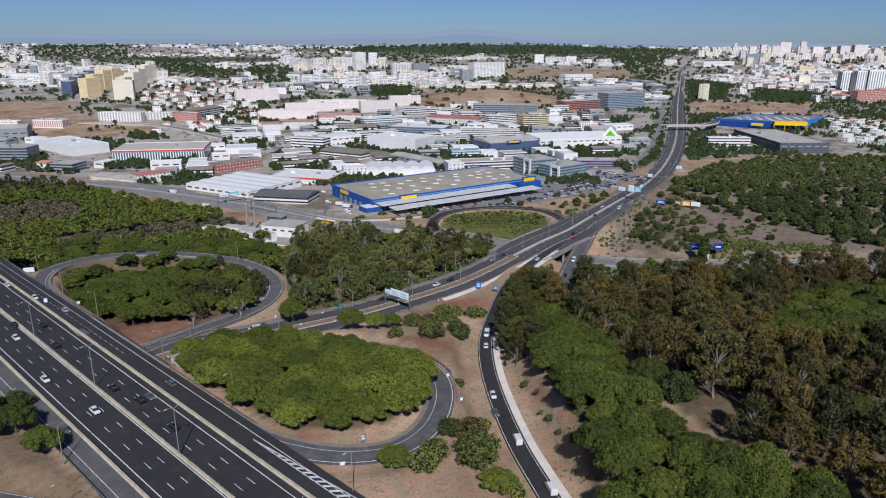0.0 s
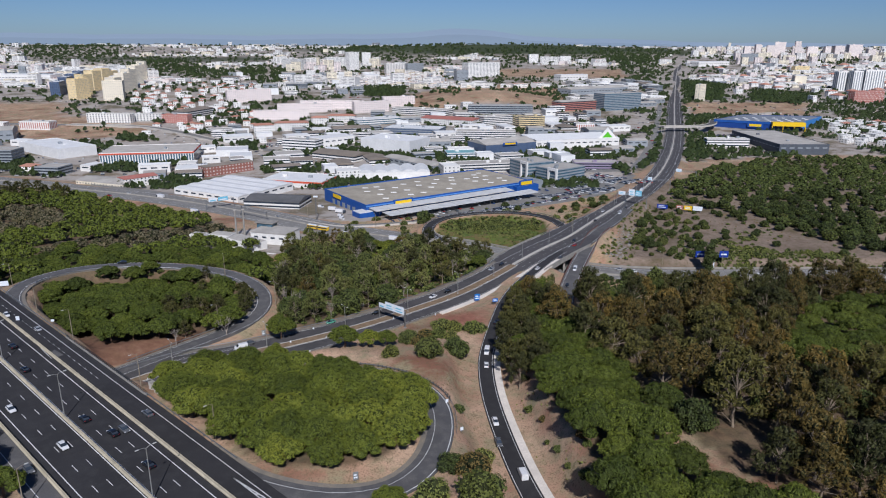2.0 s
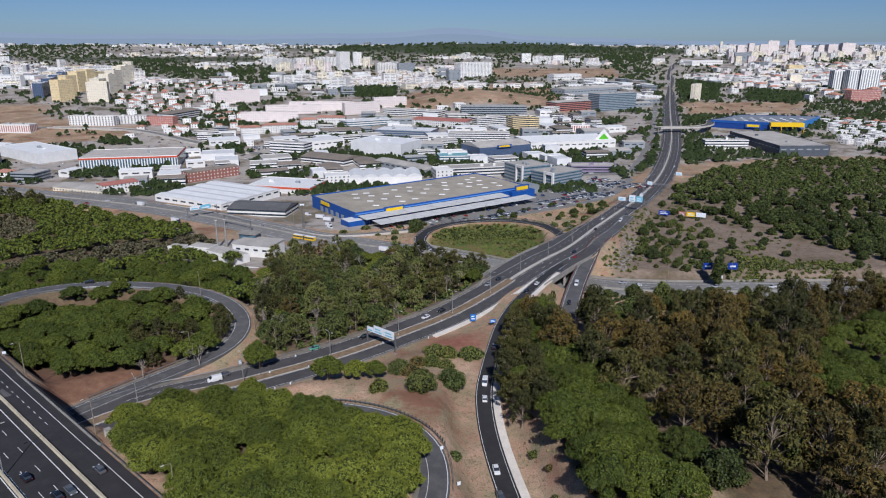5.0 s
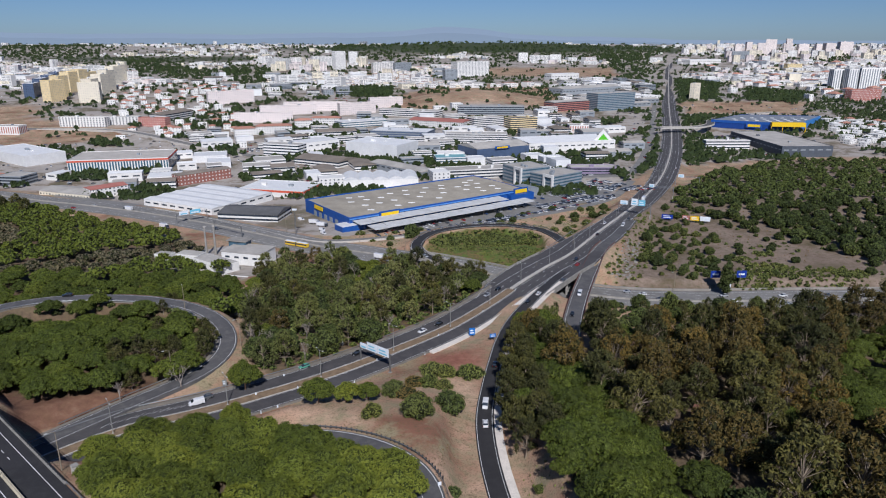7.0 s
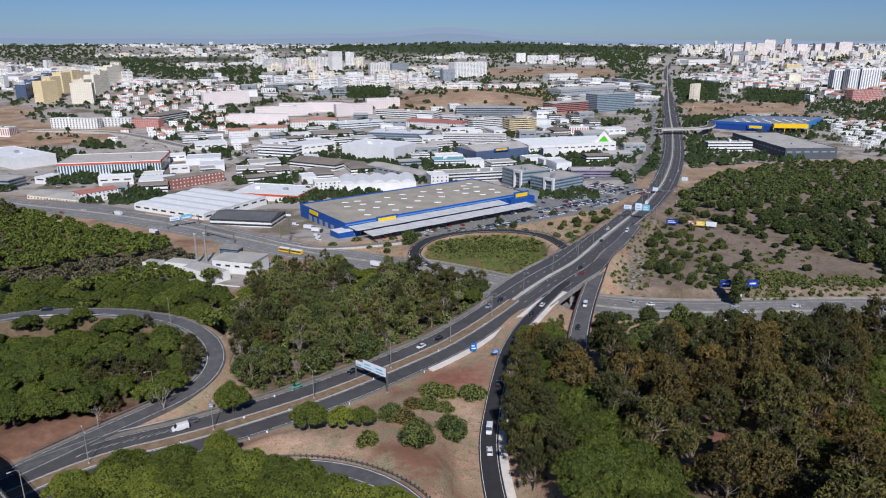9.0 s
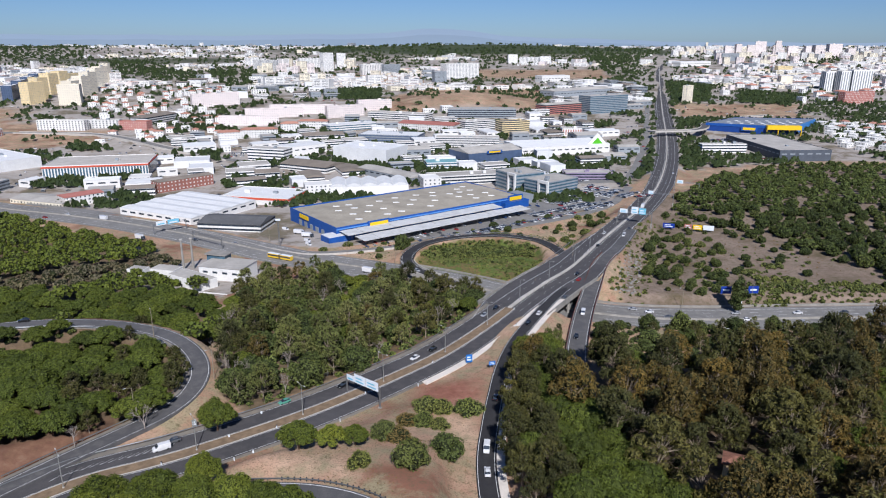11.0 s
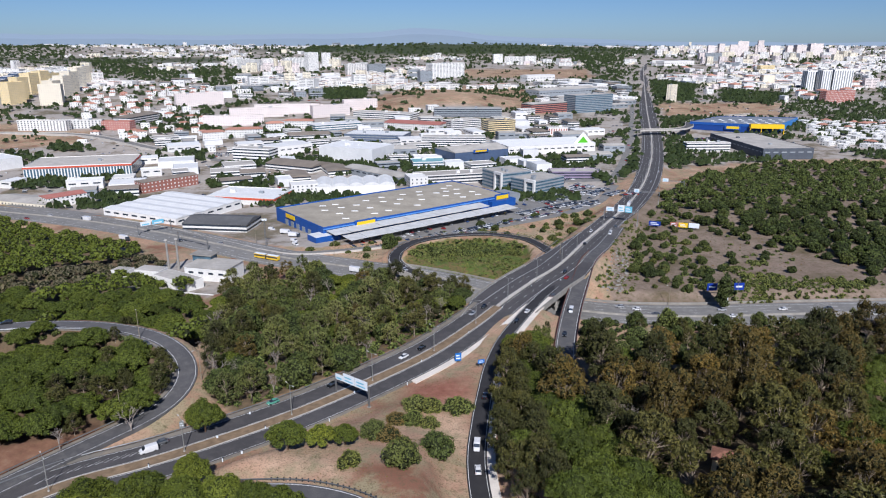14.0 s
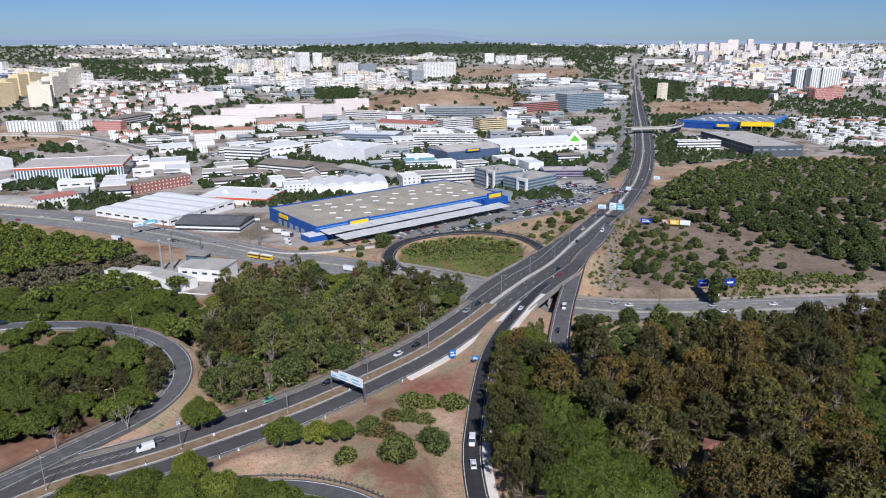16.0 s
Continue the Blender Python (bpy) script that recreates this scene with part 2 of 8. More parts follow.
SERVICE = spline([(-330, 655, -14), (-200, 590, -13.5), (-120, 533, -13), (-90, 510, -12.5), (-60.6, 498, -12), (-10, 513, -12), (49, 545.5, -12), (118, 584, -11), (159, 621, -10.5), (195, 690, -10.5)], 4)
SLIP = spline([(-150, 152, 14), (-125, 140, 15), (-107, 133, 15.5), (-90, 128, 16), (-70, 118, 16.5), (-40, 96, 17)], 4)
OVERPASS = spline([(322, 1003, 0.3), (334, 1005.5, 0.5), (366, 1008, 0.5), (392, 1022, 0.2), (416, 1056, -0.5), (440, 1110, -1.5), (500, 1180, -2), (600, 1230, -2)], 5)
CITY_ROAD = spline([(-800, 1095, -6), (-560, 1062, -6), (-471, 1048, -5.5), (-411, 1015, -5), (-358, 972, -6), (-309, 933, -9), (-257, 900, -12), (-190, 862, -15), (-60, 815, -15.5), (40, 760, -15.5), (120, 730, -14), (200, 720, -11)], 8)


# ---- the ground ----
GY = [-3000, 0, 150, 175, 200, 226, 242, 262, 285, 313, 380, 440, 530, 650, 850, 1080, 1600, 2700, 3800, 5000]
GZ = [20, 20, 19, 18, 14.5, 12.5, 10, 5.5, 3, 1.5, -4, -8, -13, -16, -16, -9, 13, 43, 66, 84]


def bell(x, y, cx, cy, rx, ry):
    return np.exp(-((x - cx) / rx) ** 2 - ((y - cy) / ry) ** 2)


def base_height(x, y):
    z = np.interp(y, GY, GZ)
    z = z + 9 * bell(x, y, 330, 600, 150, 130) + 22 * bell(x, y, 1500, 2600, 500, 600) + 42 * bell(x, y, 330, 3500, 800, 330)
    z = z + 7 * bell(x, y, -128, 290, 36, 24)
    z = z + 24 * bell(x, y, 95, 1340, 120, 130) + 16 * bell(x, y, -1500, 3800, 900, 400)
    w = np.clip((y - 250) / 1500, 0.25, 4)
    return z + w * (np.sin(x * 0.021 + 1.3 * np.sin(y * 0.013)) * np.cos(y * 0.017 + x * 0.006)) * 0.9


def nearest(px, py, path):
    """Distance to a path and the height of its nearest place, for arrays of points."""
    d2, z = np.full(px.shape, 1e12), np.zeros(px.shape)
    for i in range(0, len(path), 60):
        q = path[i:i + 60]
        dd = (px[:, None] - q[None, :, 0]) ** 2 + (py[:, None] - q[None, :, 1]) ** 2
        j = dd.argmin(axis=1)
        m = dd[np.arange(len(px)), j]
        better = m < d2
        d2[better], z[better] = m[better], q[j[better], 2]
    return np.sqrt(d2), z


def dense(path, step=1.5):
    a = arc(path)
    q = np.arange(0, a[-1], step)
    return np.stack([np.interp(q, a, path[:, i]) for i in range(3)], axis=1)


def off_bridges(path, over_avenue=False, over_motorway=False):
    p = dense(path)
    keep = np.ones(len(p), bool)
    if over_avenue:
        r = p - MW_O
        s, n = r @ MW_D, r @ MW_N
        keep &= ~((s > -104) & (s < -52) & (abs(n) < 24))
    if over_motorway:
        d, _ = nearest(p[:, 0], p[:, 1], MOTORWAY2)
        keep &= d > 18.5
    return p[keep]


BEDS = [(off_bridges(MOTORWAY, True), 22, 8), (off_bridges(LOOP_LEFT, True), 5, 8), (off_bridges(LOOP_NEAR, True), 5, 8), (SLIP, 4, 5),
        (RAMP_RIGHT[:70], 7, 9), (off_bridges(VIADUCT, False, True), 5.5, 6), (off_bridges(AVENUE, False, True), 12, 11), (off_bridges(RAMP_RIGHT, False, True), 6.5, 6),
        (off_bridges(LOOP_MID, False, True), 5, 7), (SERVICE, 5, 6), (CITY_ROAD, 6, 20), (MOTORWAY2, 18, 9)]


def grid_axis(lo, hi, fine, reach, grow):
    a = list(np.arange(lo, hi + 0.1, fine))
    st = fine
    while a[-1] < reach[1]:
        st *= grow
        a.append(a[-1] + st)
    st = fine
    while a[0] > reach[0]:
        st *= grow
        a.insert(0, a[0] - st)
    return np.array(a)


GXS = grid_axis(-215, 250, 2.5, (-5200, 5200), 1.07)
GYS = grid_axis(110, 540, 2.5, (-2500, 5300), 1.055)
gx, gy = np.meshgrid(GXS, GYS)
gz = base_height(gx, gy)
gxf, gyf, gzf = gx.ravel(), gy.ravel(), gz.ravel()
for line, half, fall in BEDS:
    lo, hi = line[:, :2].min(axis=0) - half - fall, line[:, :2].max(axis=0) + half + fall
    pick = np.where((gxf > lo[0]) & (gxf < hi[0]) & (gyf > lo[1]) & (gyf < hi[1]))[0]
    d, z = nearest(gxf[pick], gyf[pick], dense(line))
    w = np.clip((d - half) / fall, 0, 1)
    w = 1 - w * w * (3 - 2 * w)
    gzf[pick] = gzf[pick] * (1 - w) + (z - 0.35) * w
gz = gzf.reshape(gx.shape)


def ground_z(x, y):
    i = min(max(np.searchsorted(GXS, x) - 1, 0), len(GXS) - 2)
    j = min(max(np.searchsorted(GYS, y) - 1, 0), len(GYS) - 2)
    u, v = (x - GXS[i]) / (GXS[i + 1] - GXS[i]), (y - GYS[j]) / (GYS[j + 1] - GYS[j])
    return float((gz[j, i] * (1 - u) + gz[j, i + 1] * u) * (1 - v) + (gz[j + 1, i] * (1 - u) + gz[j + 1, i + 1] * u) * v)


def inside(px, py, poly):
    """Whether points lie in a polygon, for arrays."""
    px, py = np.asarray(px, float), np.asarray(py, float)
    r = np.zeros(px.shape, bool)
    for (x0, y0), (x1, y1) in zip(poly, poly[1:] + poly[:1]):
        c = ((y0 > py) != (y1 > py)) & (px < (x1 - x0) * (py - y0) / (y1 - y0 + 1e-12) + x0)
        r ^= c
    return r


def within(x, y, poly):
    """Whether one point lies in a polygon."""
    r, (x0, y0) = False, poly[-1]
    for x1, y1 in poly:
        if (y0 > y) != (y1 > y) and x < (x1 - x0) * (y - y0) / (y1 - y0) + x0:
            r = not r
        x0, y0 = x1, y1
    return r


# plan of the woods and the town
ISLAND_LEFT = [(-171, 292), (-156, 270), (-140, 256), (-124, 250), (-108, 256), (-97, 262), (-88, 268), (-81, 277), (-79, 290), (-87, 305), (-104, 318), (-130, 322), (-156, 314)]
ISLAND_NEAR = [(-86, 201), (-64, 179), (-50.5, 166), (-41, 160.5), (-31, 158.5), (-20, 159), (-12.5, 164), (-6.5, 174), (-5, 188), (-8, 197), (-17, 206), (-33, 213), (-52, 217), (-70, 218), (-86, 213)]
WOOD_LEFT = [(-180, 332), (-158, 333), (-130, 338), (-104, 336), (-86, 324), (-84, 350), (-98, 385), (-116, 418), (-150, 428), (-166, 452), (-146, 460), (-142, 466), (-160, 492), (-190, 512), (-232, 540), (-284, 576), (-326, 602), (-450, 650), (-520, 560), (-380, 380), (-260, 300), (-205, 285)]
WOOD_MID = [(-72, 312), (-66, 285), (-56, 276), (-42, 288), (-30, 300), (-10, 321), (8, 341), (25, 368), (30, 392), (14, 408), (-20, 424), (-55, 440), (-86, 432), (-92, 405), (-84, 360), (-80, 330)]
PINES_RIGHT = [(32, 300), (29, 262), (31, 235), (36, 205), (38, 172), (40, 140), (46, 108), (88, 108), (86, 128), (66, 140), (58, 160), (56, 178), (60, 202), (52, 232), (50, 285)]
WOOD_RIGHT = [(36, 316), (37, 296), (50, 250), (60, 210), (64, 187), (73, 157), (90, 138), (100, 95), (190, 90), (330, 320), (240, 332), (190, 322), (130, 298), (75, 302)]
PINES_EAST = [(120, 236), (140, 262), (150, 282), (178, 304), (230, 312), (190, 240), (150, 200), (126, 205)]
DEPOT_YARD = [(-172, 442), (-150, 462), (-130, 484), (-90, 464), (-84, 430), (-100, 404), (-140, 420)]
BANK_WEST = [(-150, 262), (-136, 248), (-122, 234), (-112, 240), (-102, 251), (-92, 262), (-96, 270), (-130, 266)]
SIDE_GROUND = [(-300, 60), (-40, 60), (-40, 96), (-62, 117), (-92, 144), (-121, 170), (-180, 224), (-300, 330)]
HILL_RIGHT = [(123, 400), (135, 452), (150, 500), (185, 570), (225, 640), (300, 742), (420, 830), (640, 800), (620, 400), (420, 388), (250, 394)]
LOOP_GREEN = [(78, 475), (70, 498), (52, 510), (28, 508), (8, 495), (-1, 475), (0, 456), (10, 442), (28, 425), (60, 440)]
TOWN = [(-3000, 640), (-420, 700), (-200, 600), (-95, 520), (-60, 508), (60, 555), (160, 630), (220, 740), (300, 800), (460, 850), (700, 830), (3000, 800), (3500, 5200), (-3500, 5200)]
FIELD_B = [(-200, 1640), (20, 1640), (20, 2080), (-240, 2080)]
FIELD_C = [(170, 1920), (520, 1920), (580, 2250), (190, 2250)]
DRY_HILL = [(-60, 1190), (40, 1240), (180, 1250), (215, 1190), (260, 1250), (275, 1420), (271, 1690), (30, 1690), (-40, 1500), (-90, 1380)]
FIELDS = [(-1100, 960), (-520, 940), (-420, 985), (-450, 1100), (-640, 1180), (-690, 1340), (-1100, 1340)]
FIELD_E = [(480, 1362), (720, 1362), (640, 1195), (430, 1195)]
TOWN_WOODS = [[(629, 1838), (687, 1680), (560, 1400), (488, 1413)], [(701, 1576), (811, 1501), (704, 1360), (619, 1385)], [(1664, 3180), (1761, 2959), (1270, 2153), (1253, 2363)],
              [(782, 3250), (926, 2970), (515, 1683), (506, 1840)], [(-521, 4059), (159, 4425), (107, 2980), (-337, 2636)], [(-664, 2417), (-485, 2277), (-374, 1698), (-466, 1699)],
              [(-2376, 4078), (-1812, 4072), (-1355, 2998), (-1609, 2769)], [(-170, 1626), (-81, 1624), (-73, 1449), (-151, 1450)], [(-1073, 2338), (-1057, 2761), (-593, 2046), (-560, 1800)],
              [(463, 1192), (500, 1133), (440, 1100), (400, 1130)], [(117, 3258), (285, 2700), (756, 2560), (1183, 3440)], [(620, 870), (760, 860), (860, 980), (700, 930)]]

verts = np.stack([gx.ravel(), gy.ravel(), gz.ravel()], axis=1)
nx, ny = len(GXS), len(GYS)
quads = [(j * nx + i, j * nx + i + 1, (j + 1) * nx + i + 1, (j + 1) * nx + i) for j in range(ny - 1) for i in range(nx - 1)]
ground = piece("ground", mesh_from("ground", verts, quads, M_GROUND, smooth=True), label="dry brown earth and scrub sloping down to the town", kind="structure")
vx, vy = verts[:, 0], verts[:, 1]


def mask(polys):
    m = np.zeros(len(vx), bool)
    for p in polys:
        m |= inside(vx, vy, p)
    return m.astype(float)


for name, vals in (("redsoil", np.clip(np.clip(1.5 * bell(vx, vy, 10, 287, 15, 11) - 0.25, 0, 0.9) + mask([BANK_WEST]) * 0.9, 0, 0.9)), ("scrub", mask([[(96, 376), (108, 412), (122, 455), (136, 500), (166, 570), (215, 645), (300, 742), (420, 830), (640, 800), (660, 372)], [(-300, 40), (-60, 40), (-52, 92), (-100, 124), (-150, 146), (-300, 240)]]) * 0.9), ("green", mask([LOOP_GREEN])), ("litter", np.clip(mask([[(float(q[0]), float(q[1])) for q in LOOP_LEFT[20:]]]) * (vy > 284) * 0.8 + mask([BANK_WEST]) * 0.55 + mask([SIDE_GROUND]) * 0.65 + mask([ISLAND_LEFT, ISLAND_NEAR, WOOD_LEFT, WOOD_MID, WOOD_RIGHT, PINES_RIGHT]) * 0.8, 0, 0.8)),
                   ("town", mask([TOWN, DEPOT_YARD]) * (1 - mask([FIELDS, FIELD_B, FIELD_C, FIELD_E, DRY_HILL])) * 0.9),
                   ("heath", np.clip((bell(vx, vy, 330, 3500, 800, 330) - 0.14) * 8, 0, 1) + np.clip((bell(vx, vy, -900, 2800, 800, 220) - 0.4) * 4, 0, 0.85))):
    a = ground.data.attributes.new(name, "FLOAT", "POINT")
    a.data.foreach_set("value", vals)


# ---- roads ----
def road(name, path, half, mat, label, jobs=(), left=None, depth=0.5, crown=0.06):
    """An asphalt ribbon with a slight crown, its edges let into the ground, and painted lines."""
    l, r = (half, -half) if left is None else (left, -half)
    ob = swept(name, path, [(l, -depth), (l, 0.0), (0.5 * (l + r), crown), (r, 0.0), (r, -depth)], mat, label=label, kind="structure")
    if jobs:
        marking("lane_markings", ob, [dashes(path, *j) for j in jobs])
    return ob


def strip(name, path, o0, o1, z0, z1, mat, label, kind="structure", parent=None):
    return swept(name, path, [(o1, z0), (o1, z1), (o0, z1), (o0, z0)], mat, parent, label, kind)


# near motorway: two carriageways of three lanes with distributor roads outside them
mid = dense(MOTORWAY, 6.0)
lanes = [(o, 0.16, 3.6, 8.2) for o in (3.3, 6.6, -3.9, -7.2)] + [(o, 0.24, 4, 0) for o in (0.75, 9.9, -0.75, -10.6)]
road("motorway", shifted(mid, -0.35), 12.3, M_ASPHALT, "dark asphalt six-lane motorway with white lane lines", [(o + 0.35, w, d, g, 0.0, None, 0.075) for o, w, d, g in lanes], depth=1.3)
road("distributor_road", shifted(mid, 16.75), 4.15, M_ASPHALT, "dark asphalt distributor road beside the motorway", [(1.6, 0.18, 4, 0, 0.0, None, 0.07), (-1.0, 0.16, 1.8, 2.6, 480, 632, 0.075)], depth=1.3)
road("distributor_road", shifted(mid, -16.3), 3.1, M_ASPHALT_OLD, "worn asphalt single-lane slip road beside the motorway", [(-0.9, 0.15, 4, 0, 0.0, None, 0.07)], depth=1.3)
BARRIER = [(-0.42, -0.3), (-0.42, 0.25), (-0.16, 0.5), (-0.13, 1.0), (0.13, 1.0), (0.16, 0.5), (0.42, 0.25), (0.42, -0.3)]
for off, wide in ((0.0, 1.0), (12.3, 1.0), (-12.9, 1.0)):
    swept("concrete_barrier", shifted(mid, off), [(a * wide, b) for a, b in BARRIER], M_CONCRETE, label="weathered tan concrete motorway barrier", kind="structure")
# bridge of the motorway over the avenue: deck edge beams, railings and abutments
M_UNDER = plain("bridge_concrete", srgb(128, 124, 116), 0.9, var=0.15, scale=0.3, space="world")
over = np.array([mw(s, 0) for s in np.arange(-108, -47, 3.0)])
bridge = tagged(new("motorway_bridge"), "concrete bridge carrying the motorway over the avenue", "bridge", kind="structure")
strip("deck", over, -20.2, 20.9, -1.7, -0.45, M_UNDER, "", "", bridge)
for o, nm in ((21.0, "edge_beam"), (-20.0, "edge_beam")):
    strip(nm, over, o - 0.3, o + 0.3, -1.9, 0.35, M_CONC_GREY, "", "", bridge)
for s in (-106.5, -51.5):
    a, b = mw(s, -20.2), mw(s, 20.9)
    wall = np.array([a + (b - a) * u for u in np.linspace(0, 1, 6)])
    strip("abutment", wall, -0.6, 0.6, -14, -1.6, M_UNDER, "", "", bridge)


def railing(path, off, height=1.1, gap=2.4, name="railing", parent=None, mat=None, label="grey steel railing"):
    """Posts with two rails, as one thing."""
    top = tagged(new(name), label, "railing", kind="structure") if parent is None else parent
    for k, h in enumerate((height, height * 0.55)):
        swept("rail", shifted(path, off, h), [(-0.05, -0.06), (-0.05, 0.06), (0.05, 0.06), (0.05, -0.06)], mat or M_STEEL_DARK, top)
    posts_v, posts_f = [], []
    for p in dense(shifted(path, off), gap):
        n = len(posts_v)
        posts_v += [p + np.array(c) for c in ((-.05, -.05, -.3), (.05, -.05, -.3), (.05, .05, -.3), (-.05, .05, -.3), (-.05, -.05, height), (.05, -.05, height), (.05, .05, height), (-.05, .05, height))]
        posts_f += [tuple(n + i for i in f) for f in ((0, 1, 5, 4), (1, 2, 6, 5), (2, 3, 7, 6), (3, 0, 4, 7), (4, 5, 6, 7))]
    piece("posts", mesh_from("posts", posts_v, posts_f, mat or M_STEEL_DARK), top, kind="stuff")
    return top


railing(over, 21.0, 1.5, 1.5, label="dark mesh railing along the motorway bridge")


def guard_rail(path, off, label="galvanised steel guard rail"):
    g = tagged(new("guard_rail"), label, "guard rail", kind="structure")
    p = shifted(path, off)
    swept("beam", p, [(-0.04, 0.45), (-0.08, 0.55), (-0.03, 0.62), (-0.08, 0.7), (-0.04, 0.8), (0.03, 0.8), (0.03, 0.45)], M_STEEL, g)
    v, f = [], []
    for q in dense(p, 4.0):
        n = len(v)
        v += [q + np.array(c) for c in ((.03, -.06, -.5), (.15, -.06, -.5), (.15, .06, -.5), (.03, .06, -.5), (.03, -.06, .75), (.15, -.06, .75), (.15, .06, .75), (.03, .06, .75))]
        f += [tuple(n + i for i in a) for a in ((0, 1, 5, 4), (1, 2, 6, 5), (2, 3, 7, 6), (3, 0, 4, 7), (4, 5, 6, 7))]
    piece("posts", mesh_from("posts", v, f, M_STEEL), g, kind="stuff")
    return g


guard_rail(cut(mid, 652, 700), 21.2)
guard_rail(cut(mid, 420, 592), 21.2)
guard_rail(cut(mid, 640, 760), -19.6)

# avenue: two carriageways with an earth median
AV = dense(AVENUE, 4.0)
A_AV = arc(AV)
S_BR = A_AV[np.argmin(np.hypot(AV[:, 0] - 58, AV[:, 1] - 395))]          # where it crosses the lower motorway
NEARP = cut(AV, 0, S_BR - 30)
FARP = cut(AV, S_BR - 30, A_AV[-1])
road("avenue", shifted(NEARP, 6.1), 3.9, M_ASPHALT_AVENUE, "dark asphalt carriageway of the avenue", [(0.2, 0.14, 3, 6), (3.4, 0.15, 4, 0), (-3.3, 0.15, 4, 0)], depth=1.0)
road("avenue", shifted(NEARP, -5.9), 3.7, M_ASPHALT_AVENUE, "dark asphalt carriageway of the avenue", [(0.0, 0.14, 3, 6), (3.2, 0.15, 4, 0), (-3.2, 0.15, 4, 0)], depth=1.0)
strip("median", NEARP, -2.0, 2.1, -0.4, 0.14, plain("median_dry_grass", srgb(134, 114, 90), 0.95, var=0.2, scale=0.5, space="world"), "dry earth median strip between the carriageways")
for o in (-2.1, 2.2):
    strip("kerb", NEARP, o - 0.12, o + 0.12, -0.4, 0.2, M_CONC_WHITE, "pale concrete kerb")
strip("verge", NEARP, 10.0, 12.2, -0.6, 0.02, M_SHOULDER, "dusty paved shoulder of the avenue")
strip("verge", NEARP, -10.6, -9.6, -0.6, 0.02, M_SHOULDER, "dusty paved shoulder of the avenue")
s_w = A_AV[np.argmin(np.hypot(AV[:, 0] + 6, AV[:, 1] - 304))]
strip("paved_verge", cut(AV, s_w, S_BR - 20), -12.4, -10.0, -0.6, 0.16, M_CONC_BRIGHT, "pale concrete verge along the avenue")
road("avenue", FARP, 9.5, M_ASPHALT_AVENUE, "dark asphalt avenue running on into the town", [(o, 0.15, 3, 6) for o in (5.5, -5.5)] + [(o, 0.2, 4, 0) for o in (9.0, -9.0, 1.6, -1.6)], left=9.5, depth=1.6)
strip("median", FARP, -0.7, 0.7, -0.2, 0.75, M_CONC_WHITE, "pale concrete median barrier of the avenue")


def flare(name, path, inner, outer, mat, label, line=True):
    """A lane whose outer edge runs in and out along the road: outer is rows of (share of the way, offset)."""
    a = arc(path) / arc(path)[-1]
    o = np.interp(a, [r[0] for r in outer], [r[1] for r in outer])
    sd2 = sides(path)
    v, fc = [], []
    for k in range(len(path)):
        for off, h in ((inner, -1.2), (inner, 0.01), (o[k], 0.01), (o[k], -1.2)):
            v.append(path[k] + sd2[k] * off + np.array((0, 0, h)))
    for k in range(len(path) - 1):
        fc += [(k * 4 + j, k * 4 + 4 + j, k * 4 + 5 + j, k * 4 + 1 + j) for j in range(3)]
    ob = piece(name, mesh_from(name, v, fc, mat), label=label, kind="structure")
    if line:
        edge = path + sd2 * (o - np.sign(inner) * 0.5)[:, None]
        marking("edge_line", ob, [dashes(edge, 0, 0.15, 4, 0)])
    return ob


flare("slip_lane", cut(AV, S_BR - 50, S_BR + 130), 9.4, [(0, 9.6), (0.12, 14.5), (0.25, 16.0), (0.55, 16.0), (1, 9.6)], M_ASPHALT_AVENUE, "dark asphalt merging lane")
flare("slip_lane", cut(AV, S_BR - 30, S_BR + 170), -9.4, [(0, -18.2), (0.32, -18.2), (0.55, -15), (1, -9.6)], M_ASPHALT_AVENUE, "dark asphalt merging lane")
flare("slip_lane", cut(AV, S_BR + 170, S_BR + 1250), -9.4, [(0, -10), (0.15, -13.5), (0.7, -14), (1, -9.6)], M_ASPHALT_AVENUE, "worn asphalt outer lane of the avenue")
flare("slip_lane", cut(AV, S_BR + 300, S_BR + 1250), 9.4, [(0, 9.6), (0.15, 12.2), (0.8, 12.2), (1, 9.6)], M_ASPHALT_AVENUE, "worn asphalt outer lane of the avenue")
guard_rail(cut(AV, S_BR - 34, S_BR + 100), 16.2)
guard_rail(NEARP[28:], 12.0)

SIDE_STREET = spline([(206, 735, 0), (236, 805, 0), (272, 895, 0), (308, 990, 0), (340, 1085, 0), (400, 1265, 0), (450, 1420, 0)], 6)
SIDE_STREET[:, 2] = [ground_z(a, b) + 0.35 for a, b in SIDE_STREET[:, :2]]
road("side_street", SIDE_STREET, 4.0, M_ASPHALT_PALE, "bleached asphalt side street beside the avenue", [(0, 0.15, 3, 5)], depth=2.0)

# bridge of the avenue over the lower motorway
br = tagged(new("avenue_bridge"), "concrete bridge carrying the avenue over the lower motorway", "bridge", kind="structure")
span = cut(AV, S_BR - 30, S_BR + 34)
strip("deck", span, -18.4, 15.9, -2.0, -0.4, M_UNDER, "", "", br)
strip("parapet", span, -18.7, -18.3, -2.1, 0.9, M_CONC_GREY, "", "", br)
strip("parapet", span, 15.8, 16.2, -2.1, 0.9, M_CONC_GREY, "", "", br)


def cylinder(r0, r1, h, n=10, z0=0.0):
    v = [(math.cos(2 * math.pi * i / n) * r, math.sin(2 * math.pi * i / n) * r, z) for r, z in ((r0, z0), (r1, z0 + h)) for i in range(n)]
    f = [(i, (i + 1) % n, n + (i + 1) % n, n + i) for i in range(n)] + [tuple(range(n))[::-1], tuple(range(n, 2 * n))]
    return v, f


